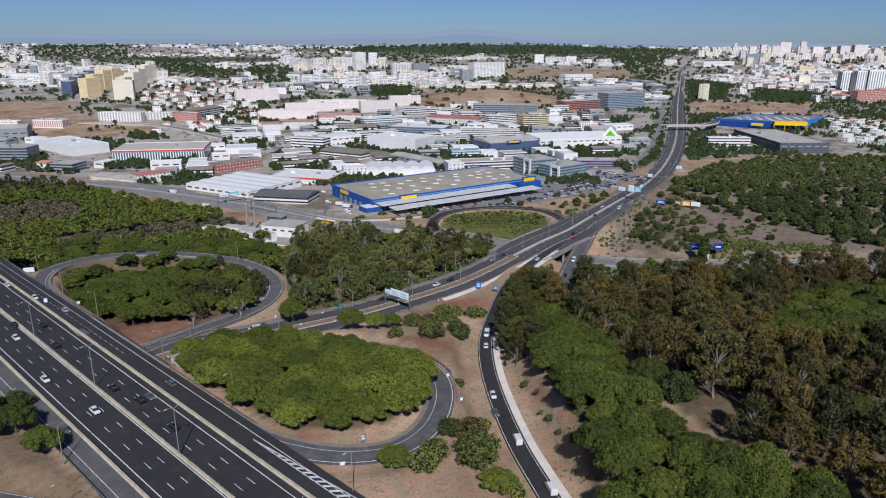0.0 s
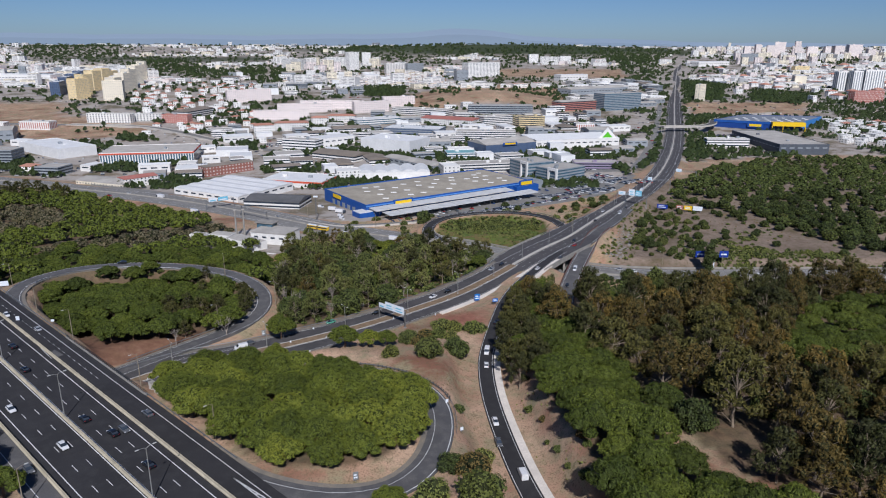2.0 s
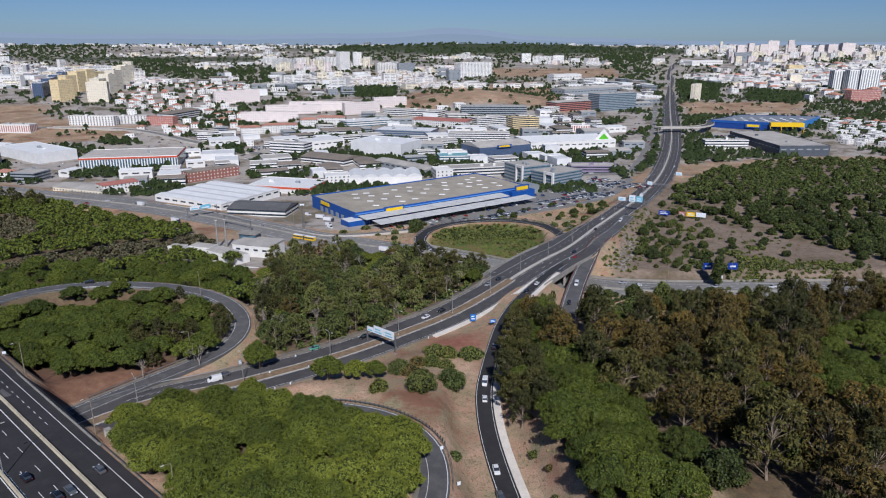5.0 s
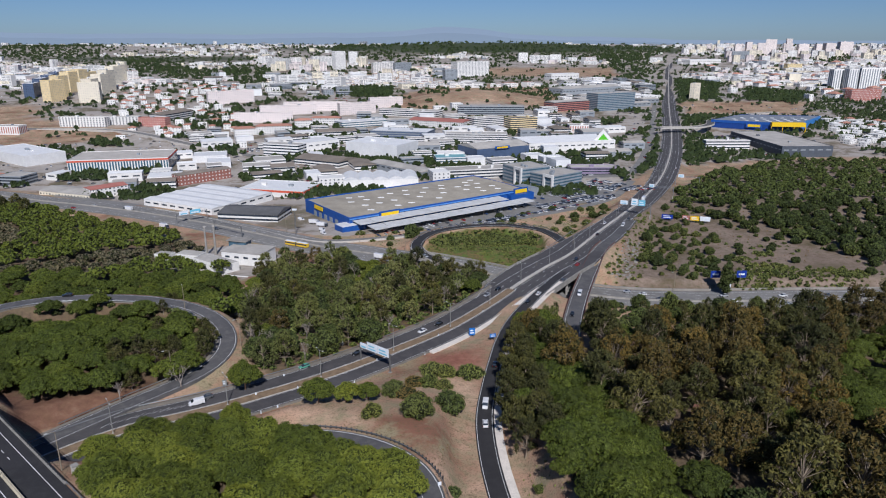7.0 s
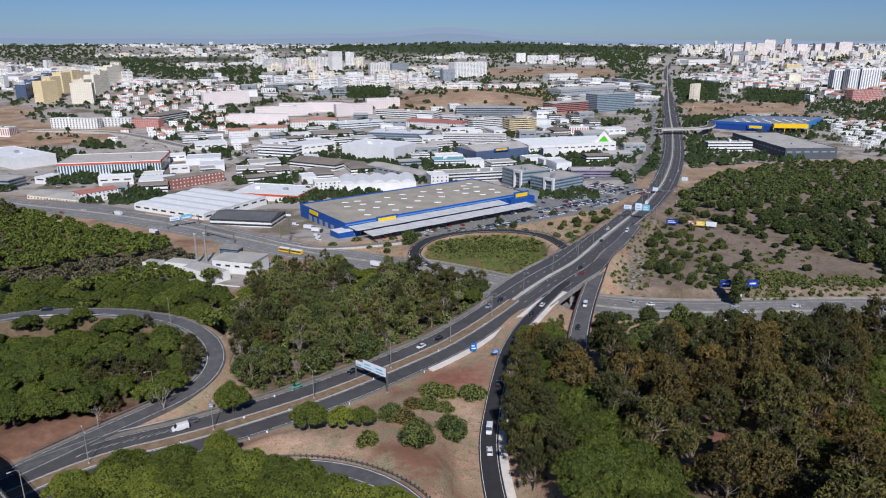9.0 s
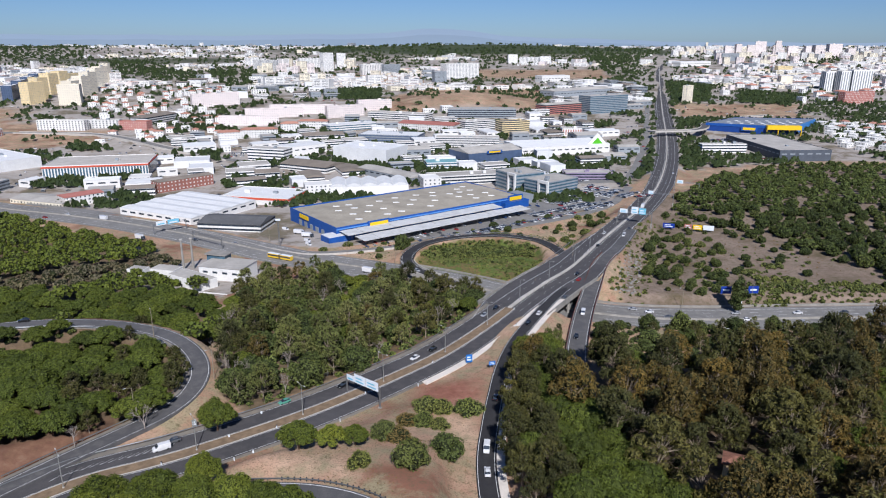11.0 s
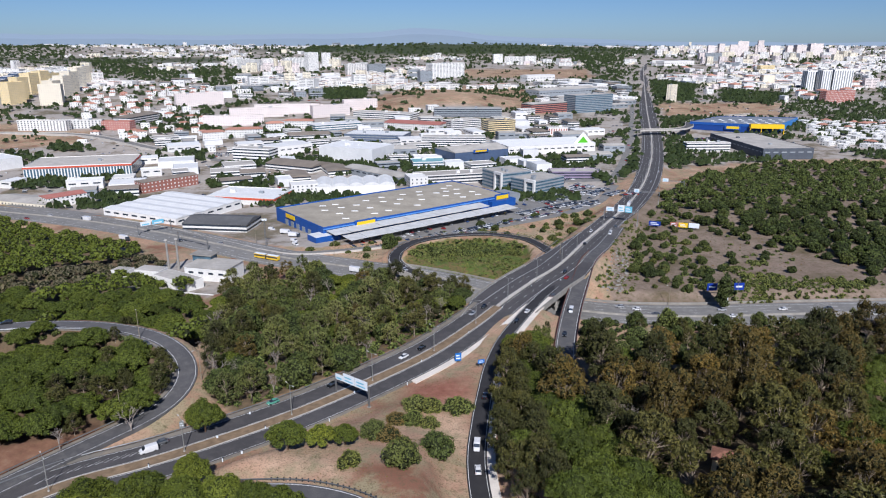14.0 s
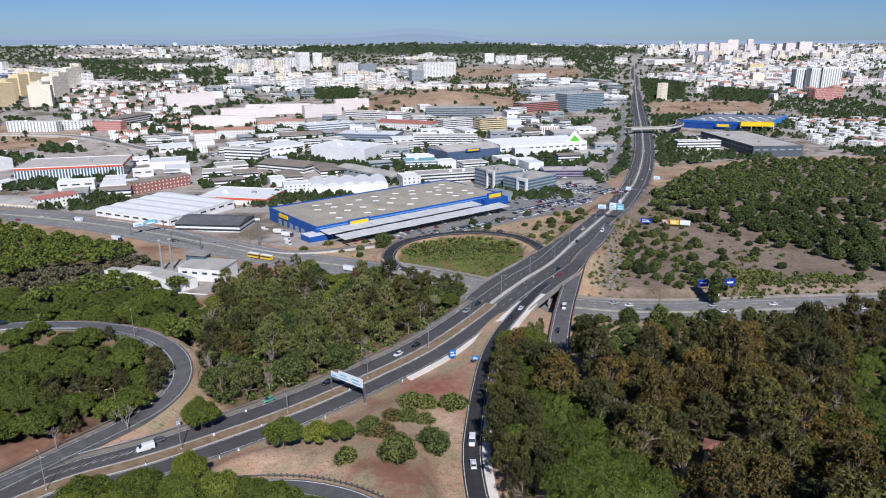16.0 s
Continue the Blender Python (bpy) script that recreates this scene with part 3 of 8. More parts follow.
pier_mesh = mesh_from("pier", *cylinder(0.65, 0.65, 12.0, 12, -12.0), M_CONC_GREY)
for ds in (-16, 1, 18):
    c = cut(AV, S_BR + ds, S_BR + ds + 1)[0]
    sd_ = sides(cut(AV, S_BR + ds, S_BR + ds + 4))[0]
    for o in (-17, -11, -4, 4, 12):
        q = c + sd_ * o
        piece("pier", pier_mesh, br, m=Matrix.Translation((q[0], q[1], q[2] - 1.6)))

# the loops and ramps
road("loop_ramp", LOOP_LEFT[12:], 3.5, M_ASPHALT_OLD, "worn grey asphalt loop ramp between trees", [(2.9, 0.14, 4, 0), (-2.7, 0.14, 4, 0)], depth=1.2)
strip("shoulder", LOOP_LEFT[22:], -4.8, -3.4, -0.6, 0.0, M_SHOULDER, "dusty shoulder of the loop ramp")
road("loop_ramp", LOOP_NEAR[10:], 3.7, M_ASPHALT_OLD, "worn grey asphalt loop ramp round pine trees", [(-3.1, 0.22, 4, 0), (1.7, 0.14, 4, 0)], depth=1.2)
strip("shoulder", LOOP_NEAR[16:62], 3.6, 5.0, -0.6, 0.02, M_SHOULDER, "dusty shoulder of the loop ramp")
guard_rail(LOOP_NEAR[40:66], -4.4, "dark and pale guard rail round the bend")
guard_rail(LOOP_LEFT[40:100], -5.0)
bend = tagged(new("bend_barrier"), "row of short dark posts round the outside of the bend", "barrier", kind="structure")
v, f = [], []
for a, b, z0, z1 in ((0.17, 0.17, -0.5, 0.6), (0.12, 0.12, 0.6, 0.68)):
    n = len(v)
    v += [(x * a, y * b, z) for z in (z0, z1) for x, y in ((-1, -1), (1, -1), (1, 1), (-1, 1))]
    f += [(n, n + 1, n + 5, n + 4), (n + 1, n + 2, n + 6, n + 5), (n + 2, n + 3, n + 7, n + 6), (n + 3, n, n + 4, n + 7), (n + 4, n + 5, n + 6, n + 7)]
block = mesh_from("block", v, f, M_STEEL_DARK)
for q in dense(shifted(LOOP_NEAR[46:62], -5.0), 1.7):
    piece("block", block, bend, m=Matrix.Translation((q[0], q[1], q[2])))
road("side_ramp", RAMP_RIGHT, 2.9, M_ASPHALT, "dark asphalt single-lane ramp", [(2.5, 0.16, 4, 0), (-2.3, 0.14, 4, 0)], depth=1.0)
strip("paved_verge", RAMP_RIGHT[:106], -5.3, -2.9, -0.8, 0.12, M_CONC_BRIGHT, "broad pale concrete verge beside the ramp")
road("side_road", SLIP, 3.4, M_ASPHALT_OLD, "worn asphalt side road", [(3.0, 0.15, 4, 0)], depth=1.0)
road("viaduct_road", VIADUCT, 4.2, M_ASPHALT_OLD, "grey asphalt ramp on a viaduct", [(3.4, 0.14, 4, 0), (-3.4, 0.14, 4, 0)], depth=1.4)
M_RED_RAIL = plain("red_brown_rail", srgb(112, 66, 56), 0.6, 0.2, var=0.1)
vi = tagged(new("viaduct_rail"), "rust-red railing on a concrete parapet along the viaduct", "railing", kind="structure")
for o in (4.3, -4.3):
    strip("parapet", cut(VIADUCT, 75, 235), o - 0.15, o + 0.15, -1.5, 0.45, M_CONC_GREY, "", "", vi)
    strip("rail", cut(VIADUCT, 75, 235), o - 0.1, o + 0.1, 0.45, 1.05, M_RED_RAIL, "rust-red steel rail", "", vi)
for j in (36, 43, 49):
    q = VIADUCT[min(j, len(VIADUCT) - 1)]
    piece("pier", pier_mesh, vi, m=Matrix.Translation((q[0], q[1], q[2] - 1.2)))
M2 = dense(MOTORWAY2, 5.0)
road("lower_motorway", M2, 15.2, M_ASPHALT_PALE, "sun-bleached grey asphalt motorway below the bridge", [(o, 0.16, 4, 8) for o in (5.2, 8.8, -5.2, -8.8)] + [(o, 0.2, 4, 0) for o in (1.6, 12.4, -1.6, -12.4)])
swept("concrete_barrier", M2, [(a * 1.1, b) for a, b in BARRIER], M_CONC_GREY, label="grey concrete median barrier", kind="structure")
strip("retaining_wall", cut(M2, 300, 660), -17.0, -16.6, -1.0, 0.8, M_CONC_GREY, "low pale concrete wall beside the lower motorway")
guard_rail(cut(M2, 260, 560), 15.6)
road("loop_ramp", LOOP_MID, 3.6, M_ASPHALT, "dark asphalt loop ramp round a green field", [(3.0, 0.14, 4, 0), (-3.0, 0.14, 4, 0)], depth=1.6)
guard_rail(LOOP_MID[8:60], -4.1)
guard_rail(LOOP_MID[8:60], 4.1)
for o in (-3.9, 3.9):
    strip("parapet", LOOP_MID[54:], o - 0.2, o + 0.2, -2.6, 1.0, M_CONC_WHITE, "white concrete bridge parapet")
road("service_road", SERVICE, 3.6, M_ASPHALT_PALE, "bleached asphalt service road below the store", [(0, 0.12, 3, 5)], depth=1.0)
strip("wall", SERVICE[30:90], -4.6, -4.2, -1.0, 1.0, M_CONC_WHITE, "pale wall along the service road")
road("city_road", CITY_ROAD, 6.5, M_ASPHALT_PALE, "bleached asphalt town road", [(0, 0.2, 4, 6)], depth=2.0)
for o in (6.7, -6.7):
    strip("parapet", cut(CITY_ROAD, 240, 640), o - 0.25, o + 0.25, -2.5, 1.0, M_CONC_WHITE, "pale parapet of the raised town road")
OV = tagged(new("road_bridge"), "concrete road bridge over the avenue", "bridge", kind="structure")
strip("deck", OVERPASS, -5.5, 5.5, -1.4, 0.0, M_CONC_GREY, "", "", OV)
strip("parapet", OVERPASS, 5.3, 5.7, -1.4, 1.0, M_CONC_WHITE, "", "", OV)
strip("parapet", OVERPASS, -5.7, -5.3, -1.4, 1.0, M_CONC_WHITE, "", "", OV)
strip("roadway", OVERPASS, -5.2, 5.2, 0.0, 0.06, M_ASPHALT_OLD, "", "", OV)
for q in OVERPASS[::9]:
    piece("pier", pier_mesh, OV, m=Matrix.Translation((q[0], q[1], q[2] - 1.0)))
# chevrons where the near loop leaves the distributor road
jobs = []
tip = 706.0
for i in range(16):
    s = tip + 3 + i * 2.6
    w = 0.3 + i * 0.19
    v = []
    for ds, o in ((0, 16.3), (1.0, 16.3), (2.2 + w * 0.5, 16.3 + w), (1.2 + w * 0.5, 16.3 + w)):
        v.append(mw(-700 + s + ds, o + 0.25, 0.1))
    jobs.append((v, [(0, 1, 2, 3)]))
for far in (16.5, 19.6):
    v = [mw(-700 + tip + ds, 16.45 + (far - 16.5) * u + o, 0.1) for u, ds in ((0.0, 0.0), (1.0, 46.0)) for o in (0.0, 0.28)]
    jobs.append(([v[0], v[2], v[3], v[1]], [(0, 1, 2, 3)]))
marking("chevrons", None, jobs)
bpy.data.objects["chevrons"]["kind"] = "structure"
jobs = []
for i in range(14):
    q = cut(AV, 0, 200)
    s = 166 + i * 2.2
    a = cut(AV, s, s + 4)
    sd_ = sides(a)[0]
    w = 0.8 + 0.12 * i
    v = [a[0] + sd_ * 5.6 + (0, 0, 0.12), a[0] + sd_ * 5.6 + (0.5, 0.3, 0) + (0, 0, 0.12), a[-1] + sd_ * (6.6 + w * 0.5) + (0, 0, 0.12), a[-1] + sd_ * (6.4 + w * 0.5) - (0.3, 0.2, 0) + (0, 0, 0.12)]
    jobs.append((v, [(0, 1, 2, 3)]))
marking("chevrons", None, jobs)
for o in scene.objects:
    if o.name.startswith("chevrons"):
        tagged(o, "white painted chevron stripes on the asphalt", kind="structure")

# ---- trees ----
def leaf_material(name, a, b, c, rough=0.65, lo=0.62, hi=1.35):
    """Foliage with a tint of its own for each tree, and lighter and darker sprays within it."""
    k = Nodes(name, rough)
    k.b.inputs["Specular IOR Level"].default_value = 0.2
    col = k.ramp(k.random(), [(0.0, a), (0.55, b), (1.0, c)])
    isl = k.t.nodes.new("ShaderNodeNewGeometry").outputs["Random Per Island"]
    col = k.mix(k.step(isl, 0.0, 1.0), k.mix(1.0, col, (lo, lo * 1.05, lo * 0.97), "MULTIPLY"), k.mix(1.0, col, (hi, hi * 0.97, hi * 0.86), "MULTIPLY"))
    col = k.mix(k.step(k.noise(0.09, 3), 0.45, 0.7), col, k.mix(1.0, col, (1.15, 1.08, 0.87), "MULTIPLY"))
    return k.done(col)


M_PINE = leaf_material("pine_needles", srgb(78, 88, 33), srgb(97, 106, 40), srgb(116, 123, 48), lo=0.8, hi=1.18)
M_PINE_MID = leaf_material("darker_pine_needles", srgb(64, 74, 29), srgb(79, 90, 34), srgb(93, 103, 41), lo=0.8, hi=1.18)
M_PINE_DARK = leaf_material("hill_pine_needles", srgb(60, 70, 37), srgb(72, 84, 43), srgb(86, 96, 52))
M_EUC = leaf_material("gum_leaves", srgb(60, 62, 36), srgb(77, 77, 42), srgb(94, 90, 48), lo=0.82, hi=1.16)
M_EUC_GREEN = leaf_material("gum_leaves_green", srgb(88, 95, 56), srgb(106, 111, 64), srgb(122, 123, 76), lo=0.82, hi=1.18)
M_EUC_BROWN = leaf_material("gum_leaves_brown", srgb(78, 68, 38), srgb(95, 82, 44), srgb(111, 93, 49), lo=0.82, hi=1.16)
M_OAK = leaf_material("broad_leaves", srgb(62, 72, 40), srgb(77, 87, 46), srgb(95, 100, 55), lo=0.82, hi=1.18)
M_REED = leaf_material("reed_leaves", srgb(96, 104, 58), srgb(110, 116, 66), srgb(124, 124, 76))
M_GREY_SCRUB = leaf_material("grey_thicket", srgb(78, 76, 64), srgb(90, 86, 72), srgb(100, 94, 76))
M_SCRUB = leaf_material("scrub_leaves", srgb(86, 96, 54), srgb(100, 110, 60), srgb(116, 120, 68))
M_BROOM = leaf_material("dry_scrub", srgb(104, 90, 54), srgb(118, 100, 58), srgb(106, 78, 56), lo=0.8, hi=1.15)
# cores darker than their leaves: shade between the sprays put into colour
M_CORE_SHADE = leaf_material("shaded_core", srgb(34, 40, 22), srgb(40, 46, 26), srgb(44, 48, 28), 0.9)
M_PINE_CORE_SHADE = leaf_material("shaded_pine_core", srgb(46, 54, 24), srgb(54, 62, 27), srgb(60, 68, 30), 0.9)
M_EUC_CORE_SHADE = leaf_material("shaded_gum_core", srgb(44, 46, 28), srgb(52, 52, 31), srgb(58, 57, 34), 0.9)
M_TOWN_TREE = leaf_material("town_tree_leaves", srgb(42, 54, 32), srgb(54, 66, 38), srgb(68, 78, 44))
M_BARK = plain("rough_bark", srgb(98, 78, 62), 0.9, var=0.2, scale=2.0)
M_BARK_PALE = plain("pale_gum_bark", srgb(142, 128, 110), 0.85, var=0.2, scale=1.2)
M_BARK_GREY = plain("grey_dead_wood", srgb(150, 140, 130), 0.9, var=0.15, scale=1.5)


def tube(verts, faces, p0, p1, r0, r1, n=5):
    p0, p1 = np.array(p0, float), np.array(p1, float)
    d = p1 - p0
    d /= np.linalg.norm(d) + 1e-9
    a = np.cross(d, (0.3, 0.9, 0.2))
    a /= np.linalg.norm(a) + 1e-9
    b = np.cross(d, a)
    k = len(verts)
    for p, r in ((p0, r0), (p1, r1)):
        for i in range(n):
            t = 2 * math.pi * i / n
            verts.append(p + (a * math.cos(t) + b * math.sin(t)) * r)
    faces += [(k + i, k + (i + 1) % n, k + n + (i + 1) % n, k + n + i) for i in range(n)]
    faces.append(tuple(k + n + i for i in range(n)))


def sprays(rng, lobes, count, size, droop=0.0, low=-0.25, stretch=1.0, fuzz=0.45, wide=1.0):
    """Small leaf sprays over the outside of overlapping lobes: quads that lie roughly along each lobe's surface."""
    lobes = np.array(lobes)
    area = lobes[:, 3] * lobes[:, 3]
    pick = rng.choice(len(lobes), size=int(count * 2.2), p=area / area.sum())
    u = rng.uniform(low, 1, len(pick))
    th = rng.uniform(0, 2 * math.pi, len(pick))
    r = np.sqrt(1 - u * u)
    nrm = np.stack([r * np.cos(th), r * np.sin(th), u], axis=1)
    L = lobes[pick]
    rad = np.stack([L[:, 3], L[:, 3], L[:, 4]], axis=1)
    pos = L[:, :3] + nrm * rad * rng.uniform(0.88, 1.1, (len(pick), 1))
    keep = np.ones(len(pick), bool)
    for i, l in enumerate(lobes):
        q = (pos - l[:3]) / np.array((l[3], l[3], l[4]))
        keep &= ((q ** 2).sum(axis=1) > 0.72) | (pick == i)
    pos, nrm = pos[keep][:count], nrm[keep][:count]
    nrm = nrm + rng.normal(0, fuzz, nrm.shape) + np.array((0, 0, -droop))
    nrm /= np.linalg.norm(nrm, axis=1)[:, None]
    a = np.cross(nrm, rng.normal(0, 1, nrm.shape))
    a /= np.linalg.norm(a, axis=1)[:, None]
    b = np.cross(nrm, a)
    s = size * rng.uniform(0.6, 1.35, (len(pos), 1))
    bow = nrm * s * 0.3
    corner = [pos - a * s * wide - b * s * stretch * 0.5 - bow, pos + a * s * wide - b * s * 0.4 - bow, pos + b * s * stretch * 1.1 + bow]
    v = np.stack(corner, axis=1).reshape(-1, 3)
    f = np.arange(len(v)).reshape(-1, 3)
    return v, f


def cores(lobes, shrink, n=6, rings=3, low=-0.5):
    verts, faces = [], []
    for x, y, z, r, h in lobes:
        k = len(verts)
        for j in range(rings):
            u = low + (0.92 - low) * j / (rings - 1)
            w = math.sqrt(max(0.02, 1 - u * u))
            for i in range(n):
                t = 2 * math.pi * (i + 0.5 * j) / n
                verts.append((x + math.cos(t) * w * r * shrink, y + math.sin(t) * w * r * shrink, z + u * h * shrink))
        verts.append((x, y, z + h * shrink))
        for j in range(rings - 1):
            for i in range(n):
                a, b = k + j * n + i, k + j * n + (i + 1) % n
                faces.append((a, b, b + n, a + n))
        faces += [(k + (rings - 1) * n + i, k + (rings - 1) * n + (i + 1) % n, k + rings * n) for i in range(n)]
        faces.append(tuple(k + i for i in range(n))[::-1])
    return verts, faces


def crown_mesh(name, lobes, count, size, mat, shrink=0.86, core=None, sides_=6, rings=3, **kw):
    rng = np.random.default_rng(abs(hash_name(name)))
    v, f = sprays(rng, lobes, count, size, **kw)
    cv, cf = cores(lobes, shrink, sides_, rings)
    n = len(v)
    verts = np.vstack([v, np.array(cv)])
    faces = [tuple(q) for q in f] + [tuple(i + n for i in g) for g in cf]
    return mesh_from(name, verts, faces, [mat, core or M_CORE_SHADE], [0] * len(f) + [1] * len(cf), True)


def hash_name(s):
    h = 7
    for ch in s:
        h = (h * 31 + ord(ch)) % 1000003
    return h


def umbrella_pine(i, leaves=4400, size=0.15, mat=None):
    """A stone pine of about 12 m spread: a low dome of many lobes on a forked stem."""
    rng = np.random.default_rng(100 + i)
    R = 5.6
    lobes = [(rng.uniform(-0.4, 0.4), rng.uniform(-0.4, 0.4), 6.3, 2.4, 1.9)]
    for ring_r, number, z0, size0, size1 in ((0.36, 6, 6.1, 1.5, 2.1), (0.62, 10, 5.5, 1.3, 1.9), (0.86, 13, 4.5, 1.1, 1.6)):
        for k in range(number):
            rr = R * ring_r * rng.uniform(0.88, 1.12)
            t = (k + 0.5 * (number == 10)) * 6.283 / number + rng.uniform(-0.22, 0.22)
            r = rng.uniform(size0, size1)
            lobes.append((rr * math.cos(t), rr * math.sin(t), z0 + rng.uniform(-0.55, 0.45), r, r * rng.uniform(0.68, 0.85)))
    crown = crown_mesh(f"pine_crown_{i}", lobes, leaves, size, mat or M_PINE, 0.88, M_PINE_CORE_SHADE, 5, 3, fuzz=0.5, stretch=1.9, wide=0.7)
    v, f = [], []
    tube(v, f, (0, 0, -1.0), (0.15, 0.1, 3.2), 0.32, 0.24, 6)
    for l in lobes[1::3]:
        tube(v, f, (0.15, 0.1, 3.0), (l[0] * 0.8, l[1] * 0.8, l[2] - 0.3), 0.17, 0.07)
    return crown, mesh_from(f"pine_trunk_{i}", v, f, M_BARK)


def gum_tree(i, mat, leaves=2500, size=0.215):
    """A eucalypt of about 15 m: a pale stem with rising limbs and hanging clumps with gaps between them."""
    rng = np.random.default_rng(300 + i)
    top = rng.uniform(13, 16.5)
    lobes, v, f = [], [], []
    p = np.array((0.0, 0.0, -1.0))
    stem = [p]
    for k in range(4):
        p = p + np.array((rng.uniform(-0.5, 0.5), rng.uniform(-0.5, 0.5), top * 0.22))
        stem.append(p)
    for k in range(4):
        tube(v, f, stem[k], stem[k + 1], 0.34 - 0.07 * k, 0.27 - 0.07 * k, 6)
    for k in range(38):
        h = rng.uniform(0.3, 1.0)
        spread = 5.4 * math.sin(math.pi * min(0.97, 0.18 + 0.72 * h)) + 0.4
        t = k * 2.4 + rng.uniform(-0.5, 0.5)
        c = np.array((math.cos(t) * spread * rng.uniform(0.45, 1), math.sin(t) * spread * rng.uniform(0.45, 1), top * h))
        r = rng.uniform(0.8, 1.7)
        lobes.append((*c, r, r * rng.uniform(0.75, 1.2)))
        j = min(3, int(h * 3.2))
        tube(v, f, stem[j] * 0.5 + stem[j + 1] * 0.5, c - (0, 0, r * 0.4), 0.085, 0.03, 4)
    crown = crown_mesh(f"gum_crown_{i}", lobes, leaves, size, mat, 0.66, M_EUC_CORE_SHADE, 5, 2, droop=0.25, low=-0.8, stretch=2.0, wide=0.7)
    return crown, mesh_from(f"gum_trunk_{i}", v, f, M_BARK_PALE)


def round_tree(i, mat, leaves=1500, size=0.19, lift=0.5):
    """A rounded tree or large bush of about 7 m, leafy to near the ground."""
    rng = np.random.default_rng(500 + i)
    lobes = []
    for k in range(11):
        rr = 2.5 * math.sqrt((k + 0.3) / 11)
        t = k * 2.4 + rng.uniform(-0.4, 0.4)
        r = rng.uniform(1.0, 1.7)
        lobes.append((rr * math.cos(t), rr * math.sin(t), lift + 3.4 - 0.32 * rr * rr + rng.uniform(-0.5, 0.5), r, r * rng.uniform(0.8, 1.15)))
    for k in range(5):
        lobes.append((2.0 * math.cos(k * 1.26), 2.0 * math.sin(k * 1.26), lift + 1.0, 1.25, 1.3))
    crown = crown_mesh(f"round_crown_{i}", lobes, leaves, size, mat, 0.85, low=-0.6)
    v, f = [], []
    tube(v, f, (0, 0, -0.8), (0.1, 0, 2.4 + lift), 0.2, 0.12, 6)
    for l in lobes[1:12:3]:
        tube(v, f, (0.1, 0, 1.2 + lift), (l[0] * 0.8, l[1] * 0.8, l[2] - 0.2), 0.1, 0.04, 4)
    return crown, mesh_from(f"round_trunk_{i}", v, f, M_BARK)


def bare_tree(i):
    """A leafless grey tree: limbs that fork four times."""
    rng = np.random.default_rng(700 + i)
    v, f, tv, tf = [], [], [], []
    tube(v, f, (0, 0, -0.8), (0, 0, 2.2), 0.2, 0.16, 6)
    tips = [(np.array((0, 0, 2.2)), np.array((0, 0, 1.0)), 0.13, 2.6)]
    for lvl in range(4):
        nxt = []
        for p, d, r, ln in tips:
            for _ in range(3):
                e = d + rng.normal(0, 0.55, 3) + (0, 0, 0.15)
                e /= np.linalg.norm(e)
                q = p + e * ln * rng.uniform(0.7, 1.1)
                tube(v if lvl < 2 else tv, f if lvl < 2 else tf, p, q, r, r * 0.55, 4)
                nxt.append((q, e, r * 0.55, ln * 0.68))
        tips = nxt
    return mesh_from(f"bare_twigs_{i}", tv, tf, M_BARK_GREY), mesh_from(f"bare_trunk_{i}", v, f, M_BARK_GREY)


KINDS = {
    "pine_tree": ([umbrella_pine(i) for i in range(4)], "umbrella pine with a broad dense green crown", "pine"),
    "far_pine_tree": ([umbrella_pine(10 + i, 1700, 0.21, M_PINE_MID) for i in range(3)], "umbrella pine with a broad dense green crown", "pine"),
    # pine_tree again in darker needles: the dimmer eastern side put into colour
    "shade_pine_tree": ([umbrella_pine(20 + i, 2600, 0.17, M_PINE_MID) for i in range(3)], "umbrella pine with a broad dark green crown", "pine"),
    "gum_tree": ([gum_tree(i, M_EUC) for i in range(5)], "tall eucalyptus with drooping olive-green foliage", "eucalyptus"),
    "green_gum_tree": ([gum_tree(20 + i, M_EUC_GREEN) for i in range(3)], "tall eucalyptus with soft grey-green foliage", "eucalyptus"),
    "brown_gum_tree": ([gum_tree(10 + i, M_EUC_BROWN) for i in range(3)], "tall eucalyptus with dry brownish foliage", "eucalyptus"),
    "round_tree": ([round_tree(i, M_OAK) for i in range(4)], "rounded dark green broadleaf tree", "tree"),
    "bush": ([round_tree(20 + i, M_SCRUB, 1300, 0.18, -0.6) for i in range(3)], "low grey-green bush on dry ground", "bush"),
    "dry_bush": ([round_tree(30 + i, M_BROOM, 1100, 0.18, -0.8) for i in range(2)], "yellow-brown dry bush on bare earth", "bush"),
    "bare_tree": ([bare_tree(i) for i in range(2)], "leafless grey tree with fine branches", "tree"),
}
for nm, i, mat in (("small_pine", 0, M_PINE_DARK), ("small_pine", 1, M_OAK), ("small_pine", 2, M_PINE_DARK)):
    KINDS.setdefault(nm, ([], "small rounded pine on dry hillside", "pine"))[0].append(round_tree(40 + i, mat, 520, 0.30))


def poplar():
    """A dark columnar tree of about 19 m."""
    rng = np.random.default_rng(61)
    lobes = [(rng.normal(0, 0.5), rng.normal(0, 0.5), 2.5 + 0.95 * k, 3.3 * math.sin(math.pi * (0.16 + 0.78 * k / 17)) ** 0.7 * rng.uniform(0.75, 1), 1.9) for k in range(17)]
    v, f = [], []
    tube(v, f, (0, 0, -1), (0, 0, 16), 0.35, 0.1, 6)
    return crown_mesh("poplar_crown", lobes, 1500, 0.36, M_OAK, 0.86, low=-0.7), mesh_from("poplar_trunk", v, f, M_BARK)


KINDS["poplar"] = ([poplar()], "tall dark columnar tree beside the lower motorway", "tree")
TREES = random.Random(11)


